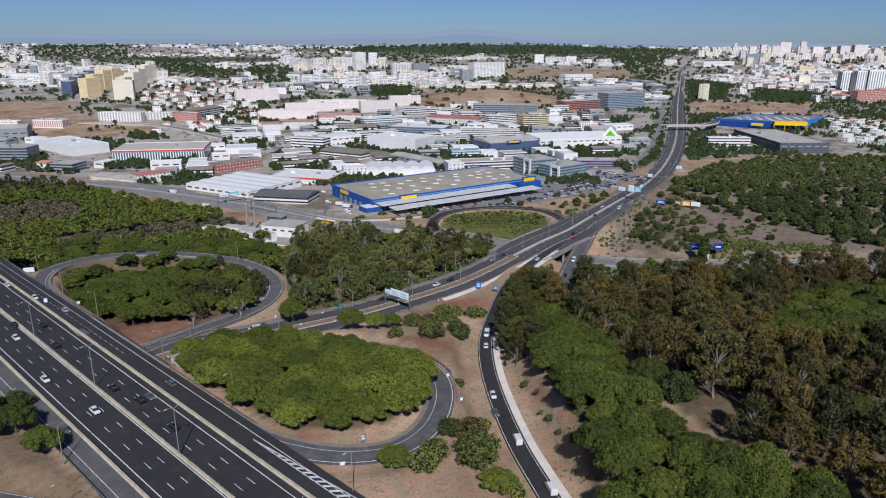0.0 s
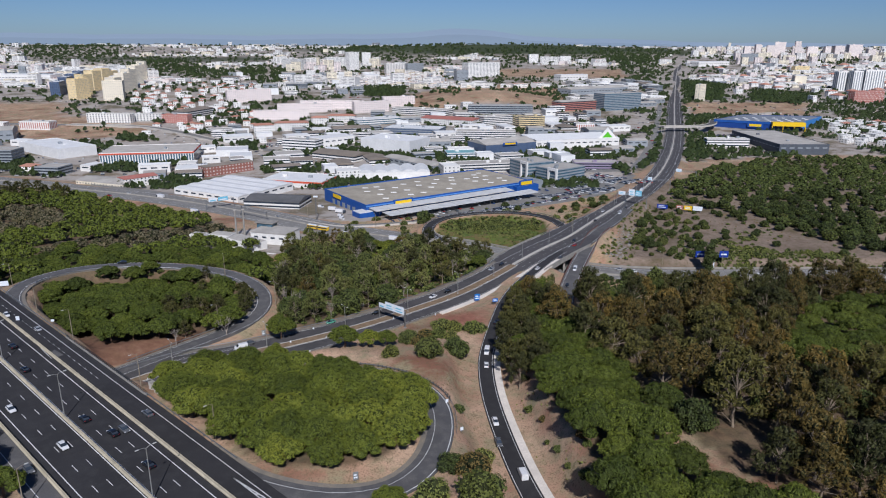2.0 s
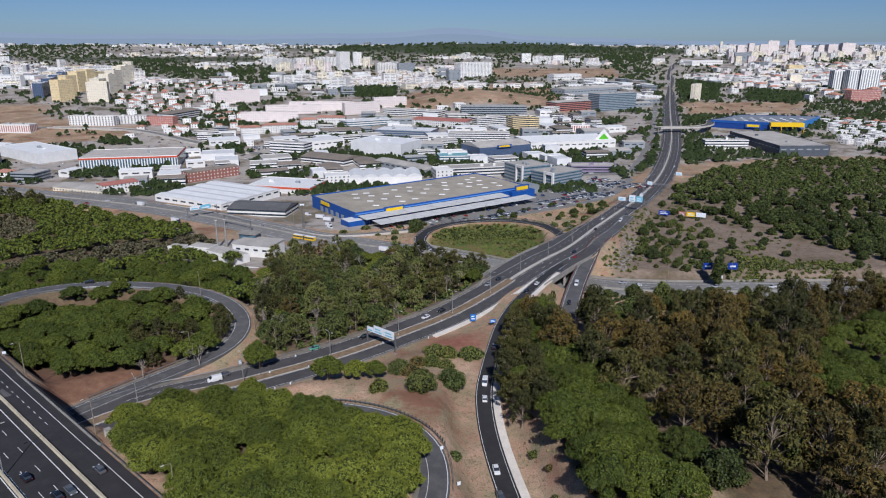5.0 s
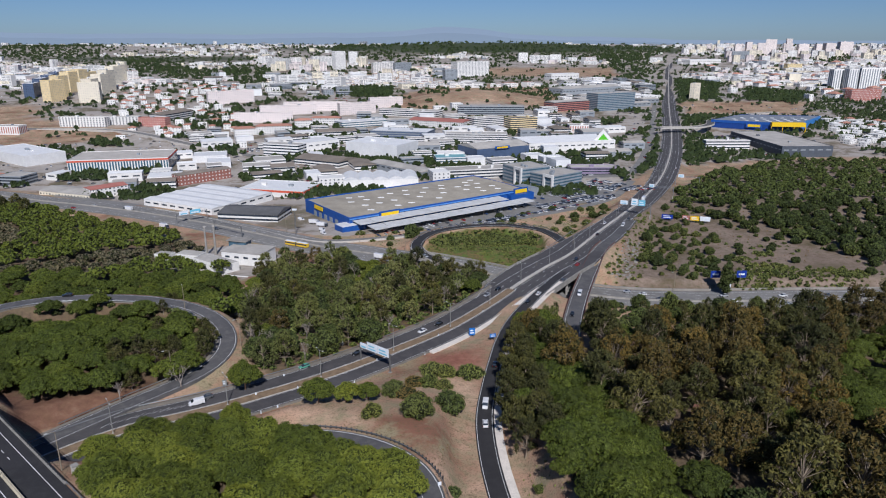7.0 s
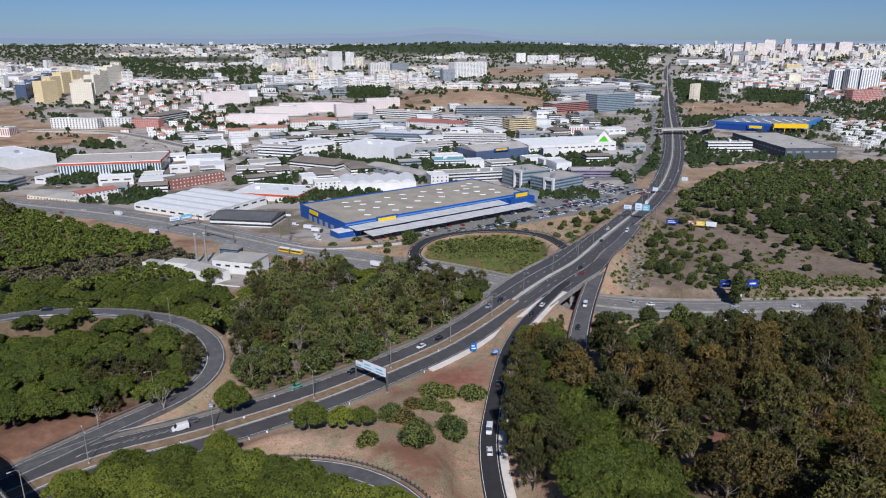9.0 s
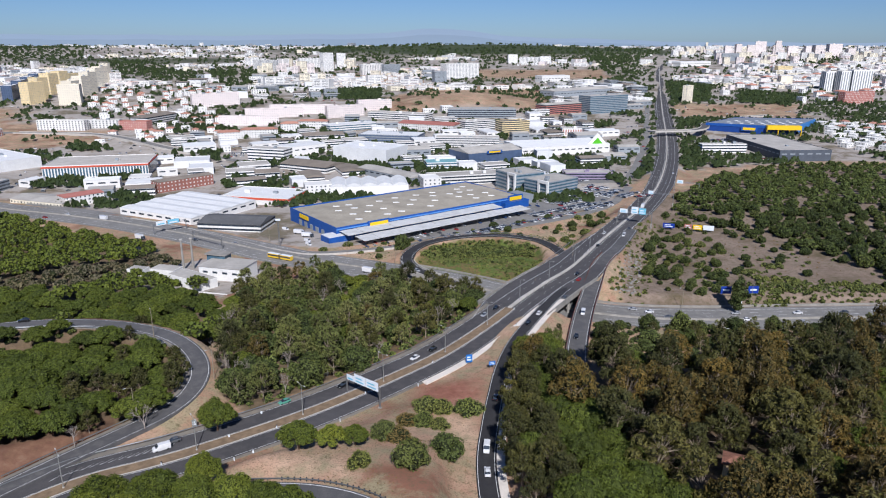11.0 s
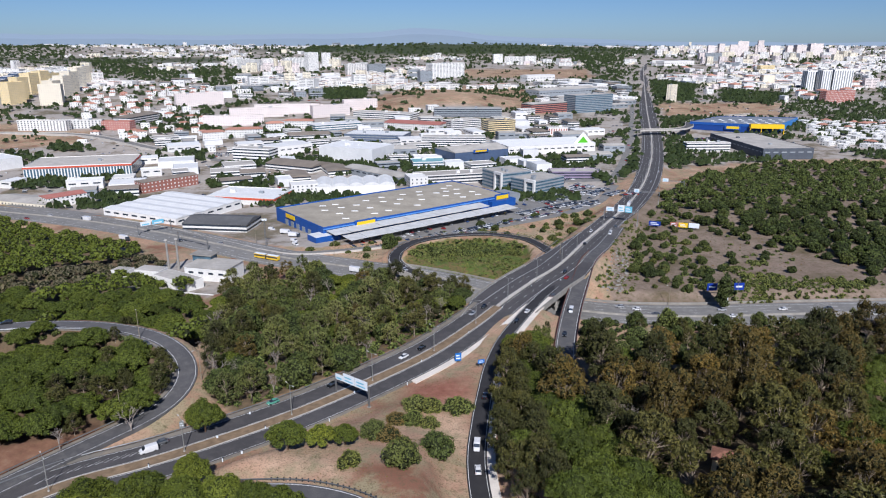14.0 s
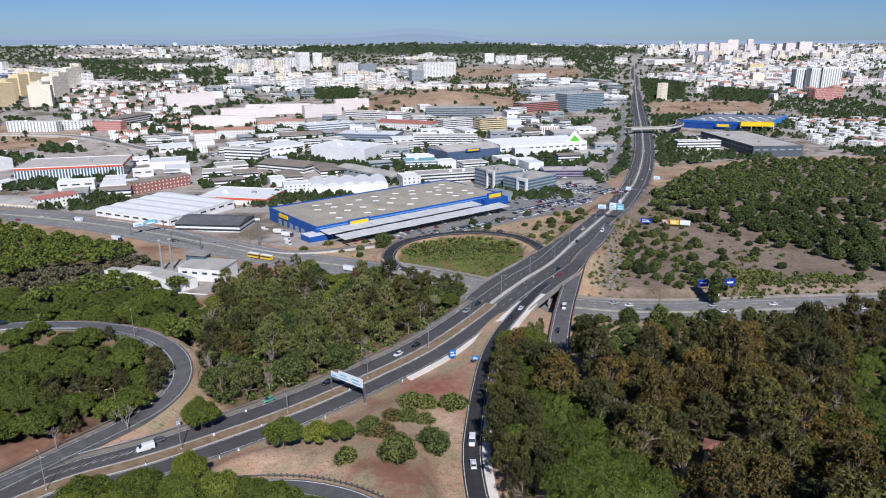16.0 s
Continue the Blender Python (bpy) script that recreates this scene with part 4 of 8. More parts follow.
def tree(kind, x, y, scale=1.0, tall=1.0, group="", label="", sink=0.0):
    variants, words, cat = KINDS[kind]
    crown, trunk = TREES.choice(variants)
    t = tagged(new(kind.replace("far_", "").replace("shade_", "")), label or words, cat, group)
    t.matrix_basis = Matrix.Translation((x, y, ground_z(x, y) - sink)) @ pose(0, 0, 0, 0, 0, TREES.uniform(0, 360)) @ Matrix.Diagonal((scale, scale, scale * tall, 1))
    piece("trunk", trunk, t)
    piece("crown", crown, t)
    return t


ROADS_CLEAR = [(MOTORWAY, 25), (AVENUE, 14.5), (LOOP_LEFT, 7.5), (LOOP_NEAR, 7.5), (RAMP_RIGHT, 9), (VIADUCT, 7.5), (MOTORWAY2, 20), (LOOP_MID, 7), (SERVICE, 7)]


def scatter(poly, gap, seed, extra=0.0, limit=4000, roads=True, jitter=0.35):
    """Places at least about gap apart inside a polygon and clear of the roads."""
    rng = np.random.default_rng(seed)
    p = np.array(poly)
    lo, hi = p.min(axis=0), p.max(axis=0)
    n = int((hi - lo).prod() / gap ** 2 * 12) + 50
    pts = rng.uniform(lo, hi, (min(n, 30000), 2))
    pts = pts[inside(pts[:, 0], pts[:, 1], list(poly))]
    if roads:
        for line, c in ROADS_CLEAR:
            a, b = line[:, :2].min(axis=0) - c, line[:, :2].max(axis=0) + c
            by = np.where((pts > a).all(axis=1) & (pts < b).all(axis=1))[0]
            d, _ = nearest(pts[by, 0], pts[by, 1], dense(line, 3.0))
            pts = np.delete(pts, by[d <= c + extra], axis=0)
    cell, out = {}, []
    for q in pts:
        k = (int(q[0] // gap), int(q[1] // gap))
        if all(math.hypot(q[0] - o[0], q[1] - o[1]) > gap for a in (-1, 0, 1) for b in (-1, 0, 1) for o in cell.get((k[0] + a, k[1] + b), ())):
            cell.setdefault(k, []).append(q)
            out.append((float(q[0]), float(q[1])))
            if len(out) >= limit:
                break
    return out


U = TREES.uniform
TALL = {"pine_tree": 9.0, "gum_tree": 16.5, "green_gum_tree": 16.5, "brown_gum_tree": 16.5, "round_tree": 5.6, "bare_tree": 8.5}
OPEN_VIEW = [tuple(p) for p in dense(LOOP_LEFT, 4.0) if p[1] > 300] + [(-138 + 4.0 * i, 430 - 2.3 * i, -7.0) for i in range(11)]


def kept_low(kind, x, y, s):
    """Trees just south of the loop road and of the depot stay low."""
    zg = ground_z(x, y)
    for px, py, pz in OPEN_VIEW:
        if abs(px - x) < 6 and 0 < py - y < 44:
            s = min(s, (pz - zg + 2.2 + (py - y) * 0.42) / TALL[kind])
    return s


for x, y in scatter(ISLAND_NEAR, 6.4, 1, -3.4):
    tree("pine_tree", x, y, U(0.85, 1.12), U(0.95, 1.15), "pines on the near island")
for x, y in scatter(ISLAND_LEFT, 6.6, 2, -3.0):
    kind = "gum_tree" if x > -112 and U(0, 1) < 0.6 else "pine_tree"
    s0 = U(0.5, 0.72) if kind == "gum_tree" else U(0.8, 1.1)
    s = kept_low(kind, x, y, s0) / s0
    if s > 0.2:
        tree("far_pine_tree" if kind == "pine_tree" else kind, x, y, s0 * max(s, 0.75), U(0.85, 1.0) * min(1, s / 0.75), "trees inside the left loop")
FAR_PINES = []


def patch_of(x, y):
    return math.sin(x * 0.11 + 2 * math.sin(y * 0.07)) + math.sin(y * 0.13 + 1.4 * math.sin(x * 0.09 + 1))


for x, y in scatter(WOOD_LEFT, 8.0, 3, -3.0):
    if y < 405 and x > -230 and TREES.random() < 0.9:
        kind = "pine_tree"
        if x > -118 and TREES.random() < 0.35:
            kind = "gum_tree"
        s = kept_low(kind, x, y, U(0.8, 1.15) if kind == "pine_tree" else U(0.5, 0.7))
        if s > 0.3:
            tree("far_pine_tree" if kind == "pine_tree" else kind, x, y, s, U(0.85, 1.05), "pines of the western wood")
    else:
        FAR_PINES.append((x, y))
for x, y in scatter([(-440, 640), (-330, 600), (-300, 582), (-320, 556), (-440, 600)], 8.5, 33, 0.0, 18):
    tree("gum_tree", x, y, U(0.7, 1.05), U(0.9, 1.1), "dark trees at the edge of the western wood")
for x, y in scatter(WOOD_MID, 7.6, 4, 0.0):
    k = TREES.random()
    kind = "green_gum_tree" if k < 0.34 else "gum_tree" if k < 0.5 else "round_tree" if k < 0.76 else "brown_gum_tree" if k < 0.81 else "bare_tree" if k < 0.9 else "pine_tree"
    s = {"gum_tree": U(0.62, 0.95), "green_gum_tree": U(0.6, 0.95), "brown_gum_tree": U(0.6, 0.85), "round_tree": U(1.4, 2.1), "pine_tree": U(0.7, 0.9), "bare_tree": U(0.9, 1.3)}[kind]
    s = kept_low(kind, x, y, s)
    if s < 0.3:
        continue
    tree(kind, x, y, s, U(0.9, 1.1), "trees of the middle wood")
for x, y in scatter(PINES_RIGHT, 7.2, 5, -0.5):
    if (y > 214 and x < 40 and y < 285 and TREES.random() < 0.85) or (176 < y < 192 and x < 38):
        tree("gum_tree", x, y, U(0.62, 0.9), 1.0, "trees beside the ramp")
        continue
    tree("shade_pine_tree", x, y, U(0.9, 1.2), U(1.0, 1.2), "pines beside the ramp")
for x, y in scatter([(28, 312), (24, 262), (25, 235), (28, 214), (36, 214), (35, 262), (40, 312)], 5.6, 34, -3.6, 24):
    tree("gum_tree", x, y, U(0.62, 0.9), U(0.95, 1.15), "trees beside the ramp")
for x, y in scatter([(38, 318), (40, 292), (52, 286), (60, 300), (54, 322)], 6.6, 35, -2.5, 14):
    tree("pine_tree", x, y, U(0.8, 1.05), U(1.1, 1.3), "pines beside the ramp")
for x, y in scatter(WOOD_RIGHT, 9.0, 6, 0.5):
    if x > 66 + (y - 60) * 0.80 or (71 < x < 84 and 208 < y < 228) or math.hypot(x - 73, y - 159) < 7 or math.hypot(x - 85, y - 157) < 6 or math.hypot(x - 63, y - 200) < 5:
        continue
    k = TREES.random()
    brown = 0.26 + 0.34 * (patch_of(x, y) > 0.1)
    kind = "brown_gum_tree" if k < brown else "gum_tree" if k < 0.86 else "pine_tree" if k < 0.93 else "bare_tree" if k < 0.95 else "round_tree"
    if within(x, y, PINES_EAST) and k < 0.92:
        kind = "pine_tree"
    s = {"gum_tree": U(0.8, 1.4), "brown_gum_tree": U(0.85, 1.4), "round_tree": U(1.3, 1.8), "pine_tree": U(0.9, 1.15), "bare_tree": U(1.2, 1.7)}[kind]
    tree("shade_pine_tree" if kind == "pine_tree" else kind, x, y, s, U(0.85, 1.1), "trees of the eastern wood")
HILL_FAR = []
for x, y in scatter(HILL_RIGHT, 8.8, 7, 0, 1300):
    side = x - 200 - (596 - y) * 0.23
    dens = min(0.92, max(0.36, 0.4 + side / 40)) * min(1, max(0.2, (y - 392) / (45 if x < 235 else 20)))
    if TREES.random() < dens and x < 120 + 0.64 * (y - 80):
        if y > 585:
            HILL_FAR.append((x, y))
        else:
            tree("small_pine", x, y, U(0.95, 1.6) if side > 0 else U(0.45, 1.0), U(0.85, 1.05), "small pines on the hillside")
for x, y in scatter([(121, 398), (130, 450), (150, 500), (180, 555), (205, 545), (190, 480), (165, 420), (200, 396)], 6.0, 17, -2, 75):
    tree("bush" if TREES.random() < 0.5 else "round_tree", x, y, U(0.35, 1.15), U(0.8, 1.1), "bushes at the foot of the hill")
for x, y in scatter([(36, 222), (40, 190), (42, 150), (36, 150), (30, 180), (27, 215)], 4.5, 23, -2.5, 14):
    tree("bush" if TREES.random() < 0.7 else "dry_bush", x, y, U(0.25, 0.6), U(0.7, 1.0), "scrub on the ramp bank")
# single trees and bushes on the open earth
for kind, x, y, s, tall in (("pine_tree", -62, 263.5, 0.95, 1.35), ("pine_tree", -57, 234, 0.82, 1.25), ("pine_tree", -34, 245, 0.92, 1.15), ("pine_tree", -25.5, 246, 0.72, 1.15), ("pine_tree", -18.5, 247, 0.66, 1.2),
                            ("round_tree", -11, 253, 1.19, 0.8), ("round_tree", -2.6, 234, 1.50, 0.9), ("round_tree", 7.5, 245, 1.44, 0.9), ("bush", -16.5, 235, 1.01, 0.9), ("bush", 2.5, 274.5, 1.49, 0.7),
                            ("bush", 6.6, 273, 1.22, 0.7), ("bush", 15, 273.5, 1.55, 0.7), ("bush", 0.6, 263.5, 1.08, 0.8), ("bush", 5.6, 261, 0.94, 0.7), ("dry_bush", -6.5, 251.5, 1.22, 0.8), ("dry_bush", -4, 265, 1.15, 0.5),
                            ("pine_tree", -10, 143.5, 0.72, 0.9), ("bush", -0.5, 146, 1.22, 1.0), ("bush", -2.8, 141, 1.15, 0.9), ("round_tree", 10.2, 143, 1.69, 0.9), ("dry_bush", 9.4, 156.5, 1.35, 0.9),
                            ("round_tree", 4.2, 159.5, 1.12, 0.7), ("bush", 12.6, 177, 1.01, 0.8), ("bush", 6.7, 197.5, 0.68, 0.7), ("bush", 18, 141, 1.22, 0.8), ("pine_tree", 14.5, 133, 0.78, 0.7),
                            ("shade_pine_tree", -98.5, 147, 0.82, 1.1), ("shade_pine_tree", -111, 156, 0.95, 1.1), ("shade_pine_tree", -122, 160, 0.95, 1.1), ("shade_pine_tree", -118, 151, 0.85, 1.1), ("shade_pine_tree", -130, 170, 0.9, 1.1), ("round_tree", -118, 168, 1.2, 1.0), ("round_tree", -10.5, 506, 1.7, 1.1),
                            ("bare_tree", -83, 262, 1.10, 1.0), ("bare_tree", -86, 266, 0.90, 1.0), ("bare_tree", -100, 254, 1.00, 1.0), ("bare_tree", -66, 296, 1.20, 1.0), ("bare_tree", -60, 300, 1.00, 1.0),
                            ("bare_tree", -72, 304, 1.10, 1.0), ("gum_tree", 36, 244, 0.50, 0.9), ("gum_tree", 38, 250, 0.55, 0.9), ("round_tree", 33, 228, 1.25, 1.0), ("poplar", 154, 381, 1.0, 1.0)):
    tree(kind, x, y, s, tall, "trees and bushes on the open ground")
for x, y in scatter([(-70, 506), (0, 530), (100, 588), (150, 612), (140, 560), (100, 500), (94, 480), (84, 506), (60, 524), (20, 524), (-12, 502), (-24, 484)], 9.0, 19, -1.0, 40):
    tree("bush" if TREES.random() < 0.7 else "round_tree", x, y, U(0.6, 1.2), U(0.6, 0.9), "bushes below the store")
for x, y in scatter([(74, 480), (66, 496), (48, 506), (28, 504), (10, 492), (30, 486), (60, 478)], 6.0, 20, -1.0, 20):
    tree("bush", x, y, U(0.9, 1.4), U(0.5, 0.7), "bushes inside the middle loop")
for x, y in scatter([(44, 330), (78, 352), (130, 349), (190, 351), (240, 353), (240, 334), (190, 324), (130, 300), (75, 304)], 7.6, 8, -1.5):
    kind = TREES.choice(("bush", "round_tree", "round_tree", "gum_tree", "green_gum_tree"))
    tree(kind, x, y, U(0.28, 0.5) if "gum" in kind else U(0.4, 1.5), U(0.8, 1.5), "shrubs beside the lower motorway")

# ---- the town ----
M_WHITE = plain("white_render", srgb(235, 233, 227), 0.8, var=0.04, scale=0.15, space="world", rnd=0.15)
M_WHITE_METAL = plain("white_sheet_roof", srgb(229, 229, 226), 0.55, var=0.05, scale=0.12, space="world", rnd=0.1)
M_CREAM = plain("cream_render", srgb(240, 230, 206), 0.85, var=0.07, scale=0.15, space="world", rnd=0.12)
M_YELLOW_R = plain("yellow_render", srgb(236, 214, 164), 0.85, var=0.08, scale=0.15, space="world", rnd=0.1)
M_PINK = plain("pale_pink_render", srgb(234, 222, 216), 0.85, var=0.06, scale=0.15, space="world", rnd=0.1)
M_PINK_PALE = plain("pale_rose_render", srgb(238, 226, 218), 0.85, var=0.06, scale=0.15, space="world", rnd=0.15)
M_GREYW = plain("grey_panels", srgb(150, 156, 160), 0.6, var=0.08, scale=0.2, space="world", rnd=0.15)
M_REDW = plain("red_render", srgb(176, 116, 104), 0.8, var=0.1, scale=0.2, space="world", rnd=0.1)
M_ORANGE = plain("orange_red_fascia", srgb(206, 92, 66), 0.6, var=0.06)
M_NAVY = plain("navy_cladding", srgb(80, 96, 122), 0.5, var=0.1, scale=0.2)
M_BLUE = plain("store_blue_cladding", srgb(36, 84, 158), 0.5, var=0.08, scale=0.3)
M_BLUE_DARK = plain("deep_blue_cladding", srgb(30, 66, 136), 0.5, var=0.08, scale=0.3)
M_DARKW = plain("dark_grey_cladding", srgb(86, 92, 100), 0.6, var=0.1, scale=0.2)
M_SIGN_YELLOW = plain("sign_yellow", srgb(238, 196, 30), 0.5, var=0.04)
M_TEAL = plain("teal_roof", srgb(128, 176, 178), 0.4, var=0.06)
M_GREEN_SIGN = plain("sign_green", srgb(96, 190, 40), 0.5, var=0.04)
M_TILE = plain("terracotta_tiles", srgb(188, 138, 118), 0.85, var=0.14, scale=0.5, rnd=0.2)
M_ROOF_GREY = plain("grey_roof_felt", srgb(184, 179, 170), 0.9, var=0.14, scale=0.06, space="world", rnd=0.15)
M_ROOF_DARK = plain("dark_roof_sheet", srgb(104, 104, 104), 0.8, var=0.14, scale=0.08, space="world", rnd=0.2)
M_ROOF_BROWN = plain("brown_grey_roof", srgb(138, 128, 116), 0.9, var=0.12, scale=0.08, space="world", rnd=0.15)
M_PURPLE = plain("mauve_panels", srgb(150, 136, 160), 0.7, var=0.07, scale=0.2)
M_SKYLIGHT = plain("white_skylight", srgb(236, 236, 232), 0.4, var=0.04)
M_BRICK = plain("brick_red", srgb(154, 104, 92), 0.85, var=0.12, scale=0.3)


def glass_material(name, col):
    k = Nodes(name, 0.12)
    k.b.inputs["Specular IOR Level"].default_value = 0.6
    return k.done(k.ramp(k.noise(0.25, 2), [(0.35, tuple(v * 0.6 for v in col)), (0.65, col)]))


M_GLASS = glass_material("window_glass", srgb(58, 66, 76))
M_GLASS_BAY = glass_material("bay_glass", srgb(120, 124, 128))
M_GLASS_PALE = glass_material("pale_blinds", srgb(176, 172, 170))
M_GLASS_BLUE = glass_material("blue_glass", srgb(84, 112, 128))


def box_faces(x0, y0, z0, x1, y1, z1, verts, faces, top=True, bottom=False):
    n = len(verts)
    verts += [(x0, y0, z0), (x1, y0, z0), (x1, y1, z0), (x0, y1, z0), (x0, y0, z1), (x1, y0, z1), (x1, y1, z1), (x0, y1, z1)]
    faces += [(n, n + 1, n + 5, n + 4), (n + 1, n + 2, n + 6, n + 5), (n + 2, n + 3, n + 7, n + 6), (n + 3, n, n + 4, n + 7)]
    if top:
        faces.append((n + 4, n + 5, n + 6, n + 7))
    if bottom:
        faces.append((n + 3, n + 2, n + 1, n))


def box(name, x0, y0, z0, x1, y1, z1, mat, parent=None, label="", kind=""):
    v, f = [], []
    box_faces(x0, y0, z0, x1, y1, z1, v, f, True, True)
    return piece(name, mesh_from(name, v, f, mat), parent, label, kind=kind)


# style: walls, roof, windows, glass, roof form, words, category
STYLES = {
    "box_white": (M_WHITE_METAL, M_WHITE_METAL, "none", M_GLASS, "flat", "large windowless white metal hall", "warehouse"),
    "office_grey": (M_GREYW, M_ROOF_GREY, "bands", M_GLASS, "flat", "grey office building with bands of windows", "office"),
    "office_white": (M_WHITE, M_ROOF_GREY, "bands", M_GLASS, "flat", "white office building with dark bands of windows", "office"),
    "office_teal": (M_WHITE, M_WHITE_METAL, "bands", M_GLASS_BLUE, "flat", "white office building with blue-green window bands", "office"),
    "office_blue": (M_GREYW, M_WHITE_METAL, "bands", M_NAVY, "flat", "blue-grey industrial building with a white roof", "office"),
    "office_yellow": (M_YELLOW_R, M_ROOF_DARK, "bands", M_GLASS, "flat", "yellow-framed terraced office building", "office"),
    "office_purple": (M_PURPLE, M_ROOF_GREY, "bands", M_GLASS, "flat", "long low mauve commercial building", "office"),
    "hall_grey": (M_GREYW, M_ROOF_GREY, "high", M_GLASS, "low", "grey industrial hall with a low pitched roof", "warehouse"),
    "hall_white": (M_WHITE, M_WHITE_METAL, "high", M_GLASS, "saw", "white industrial hall with a ridged white roof", "warehouse"),
    "hall_cream": (M_CREAM, M_ROOF_GREY, "grid", M_GLASS, "low", "cream industrial hall beside the motorway", "warehouse"),
    "hall_brown": (M_WHITE, M_ROOF_BROWN, "bands", M_GLASS, "low", "white-walled hall with a brown-grey roof", "warehouse"),
    "hall_dark": (M_WHITE, M_ROOF_DARK, "bands", M_GLASS, "low", "white building with a dark sheet roof", "warehouse"),
    "hall_pink": (M_REDW, M_ROOF_GREY, "bands", M_GLASS, "low", "reddish commercial hall with grey roof", "warehouse"),
    "hall_navy": (M_NAVY, M_WHITE_METAL, "grid", M_GLASS, "flat", "long blue-grey apartment block with a white roof", "apartments"),
    "stripes_red": (M_WHITE, M_ROOF_GREY, "stripes", M_REDW, "flat", "white building with red vertical stripes", "office"),
    "house_white": (M_WHITE, M_WHITE, "grid", M_GLASS, "flat", "small white flat-roofed building", "house"),
    "red_roof": (M_WHITE, M_REDW, "grid", M_GLASS, "low", "white building with a red sheet roof", "warehouse"),
    "red_fascia": (M_WHITE, M_WHITE_METAL, "fascia", M_ORANGE, "flat", "white hall with a red fascia", "warehouse"),
    "red_band": (M_WHITE, M_CONC_WHITE, "columns", M_GLASS_BLUE, "flat", "long white-roofed building with tall windows and an orange fascia", "warehouse"),
    "brick": (M_BRICK, M_ROOF_BROWN, "grid", M_WHITE, "low", "red brick building with white bands", "building"),
    "vaults": (M_WHITE, M_WHITE_METAL, "none", M_GLASS, "vault", "row of white barrel-vaulted halls", "warehouse"),
    "store_blue": (M_NAVY, M_ROOF_GREY, "none", M_GLASS, "low", "dark blue retail hall with a yellow sign", "store"),
    "teal_roof": (M_WHITE, M_TEAL, "bands", M_GLASS_BLUE, "flat", "white building with a broad teal roof", "store"),
    "glass": (M_GREYW, M_ROOF_GREY, "bands", M_GLASS_BLUE, "flat", "grey glass office block with a white frame", "office"),
    "apart_white": (M_WHITE, M_ROOF_GREY, "bays", M_GLASS_BAY, "flat", "white apartment block with rows of windows", "apartments"),
    "apart_grey": (M_GREYW, M_ROOF_GREY, "grid", M_GLASS, "flat", "grey apartment block with rows of windows", "apartments"),
    "apart_red": (M_REDW, M_TILE, "grid", M_WHITE, "flat", "brick-red apartment block with white balconies", "apartments"),
    "apart_pink": (M_PINK, M_ROOF_GREY, "grid", M_GLASS_PALE, "flat", "long pale pink apartment block", "apartments"),
    "apart_yellow": (M_YELLOW_R, M_ROOF_GREY, "grid", M_GLASS, "flat", "yellow apartment block with rows of windows", "apartments"),
    "apart_redroof": (M_WHITE, M_TILE, "grid", M_GLASS, "hip", "white apartment house with a red tiled roof", "apartments"),
    "tower_white": (M_WHITE, M_ROOF_GREY, "grid", M_GLASS, "flat", "white residential tower with many windows", "tower"),
    "tower_yellow": (M_YELLOW_R, M_YELLOW_R, "grid", M_GLASS_PALE, "flat", "ochre-yellow residential tower with many windows", "tower"),
    "tower_cream": (M_CREAM, M_CREAM, "grid", M_GLASS_PALE, "flat", "cream residential tower with many windows", "tower"),
    "tower_stripe": (M_WHITE, M_ROOF_GREY, "vertical", M_GREYW, "flat", "white residential tower with dark vertical bands", "tower"),
    "tower_far": (M_PINK_PALE, M_ROOF_GREY, "grid", M_GLASS_PALE, "flat", "tall pale pink residential tower on the far hill", "tower"),
    "house_red": (M_WHITE, M_TILE, "grid", M_GLASS, "hip", "white house with a red tiled roof", "house"),
    "mall": (M_DARKW, M_ROOF_GREY, "high", M_GREYW, "flat", "large dark retail hall with a pale grey roof", "store"),
}


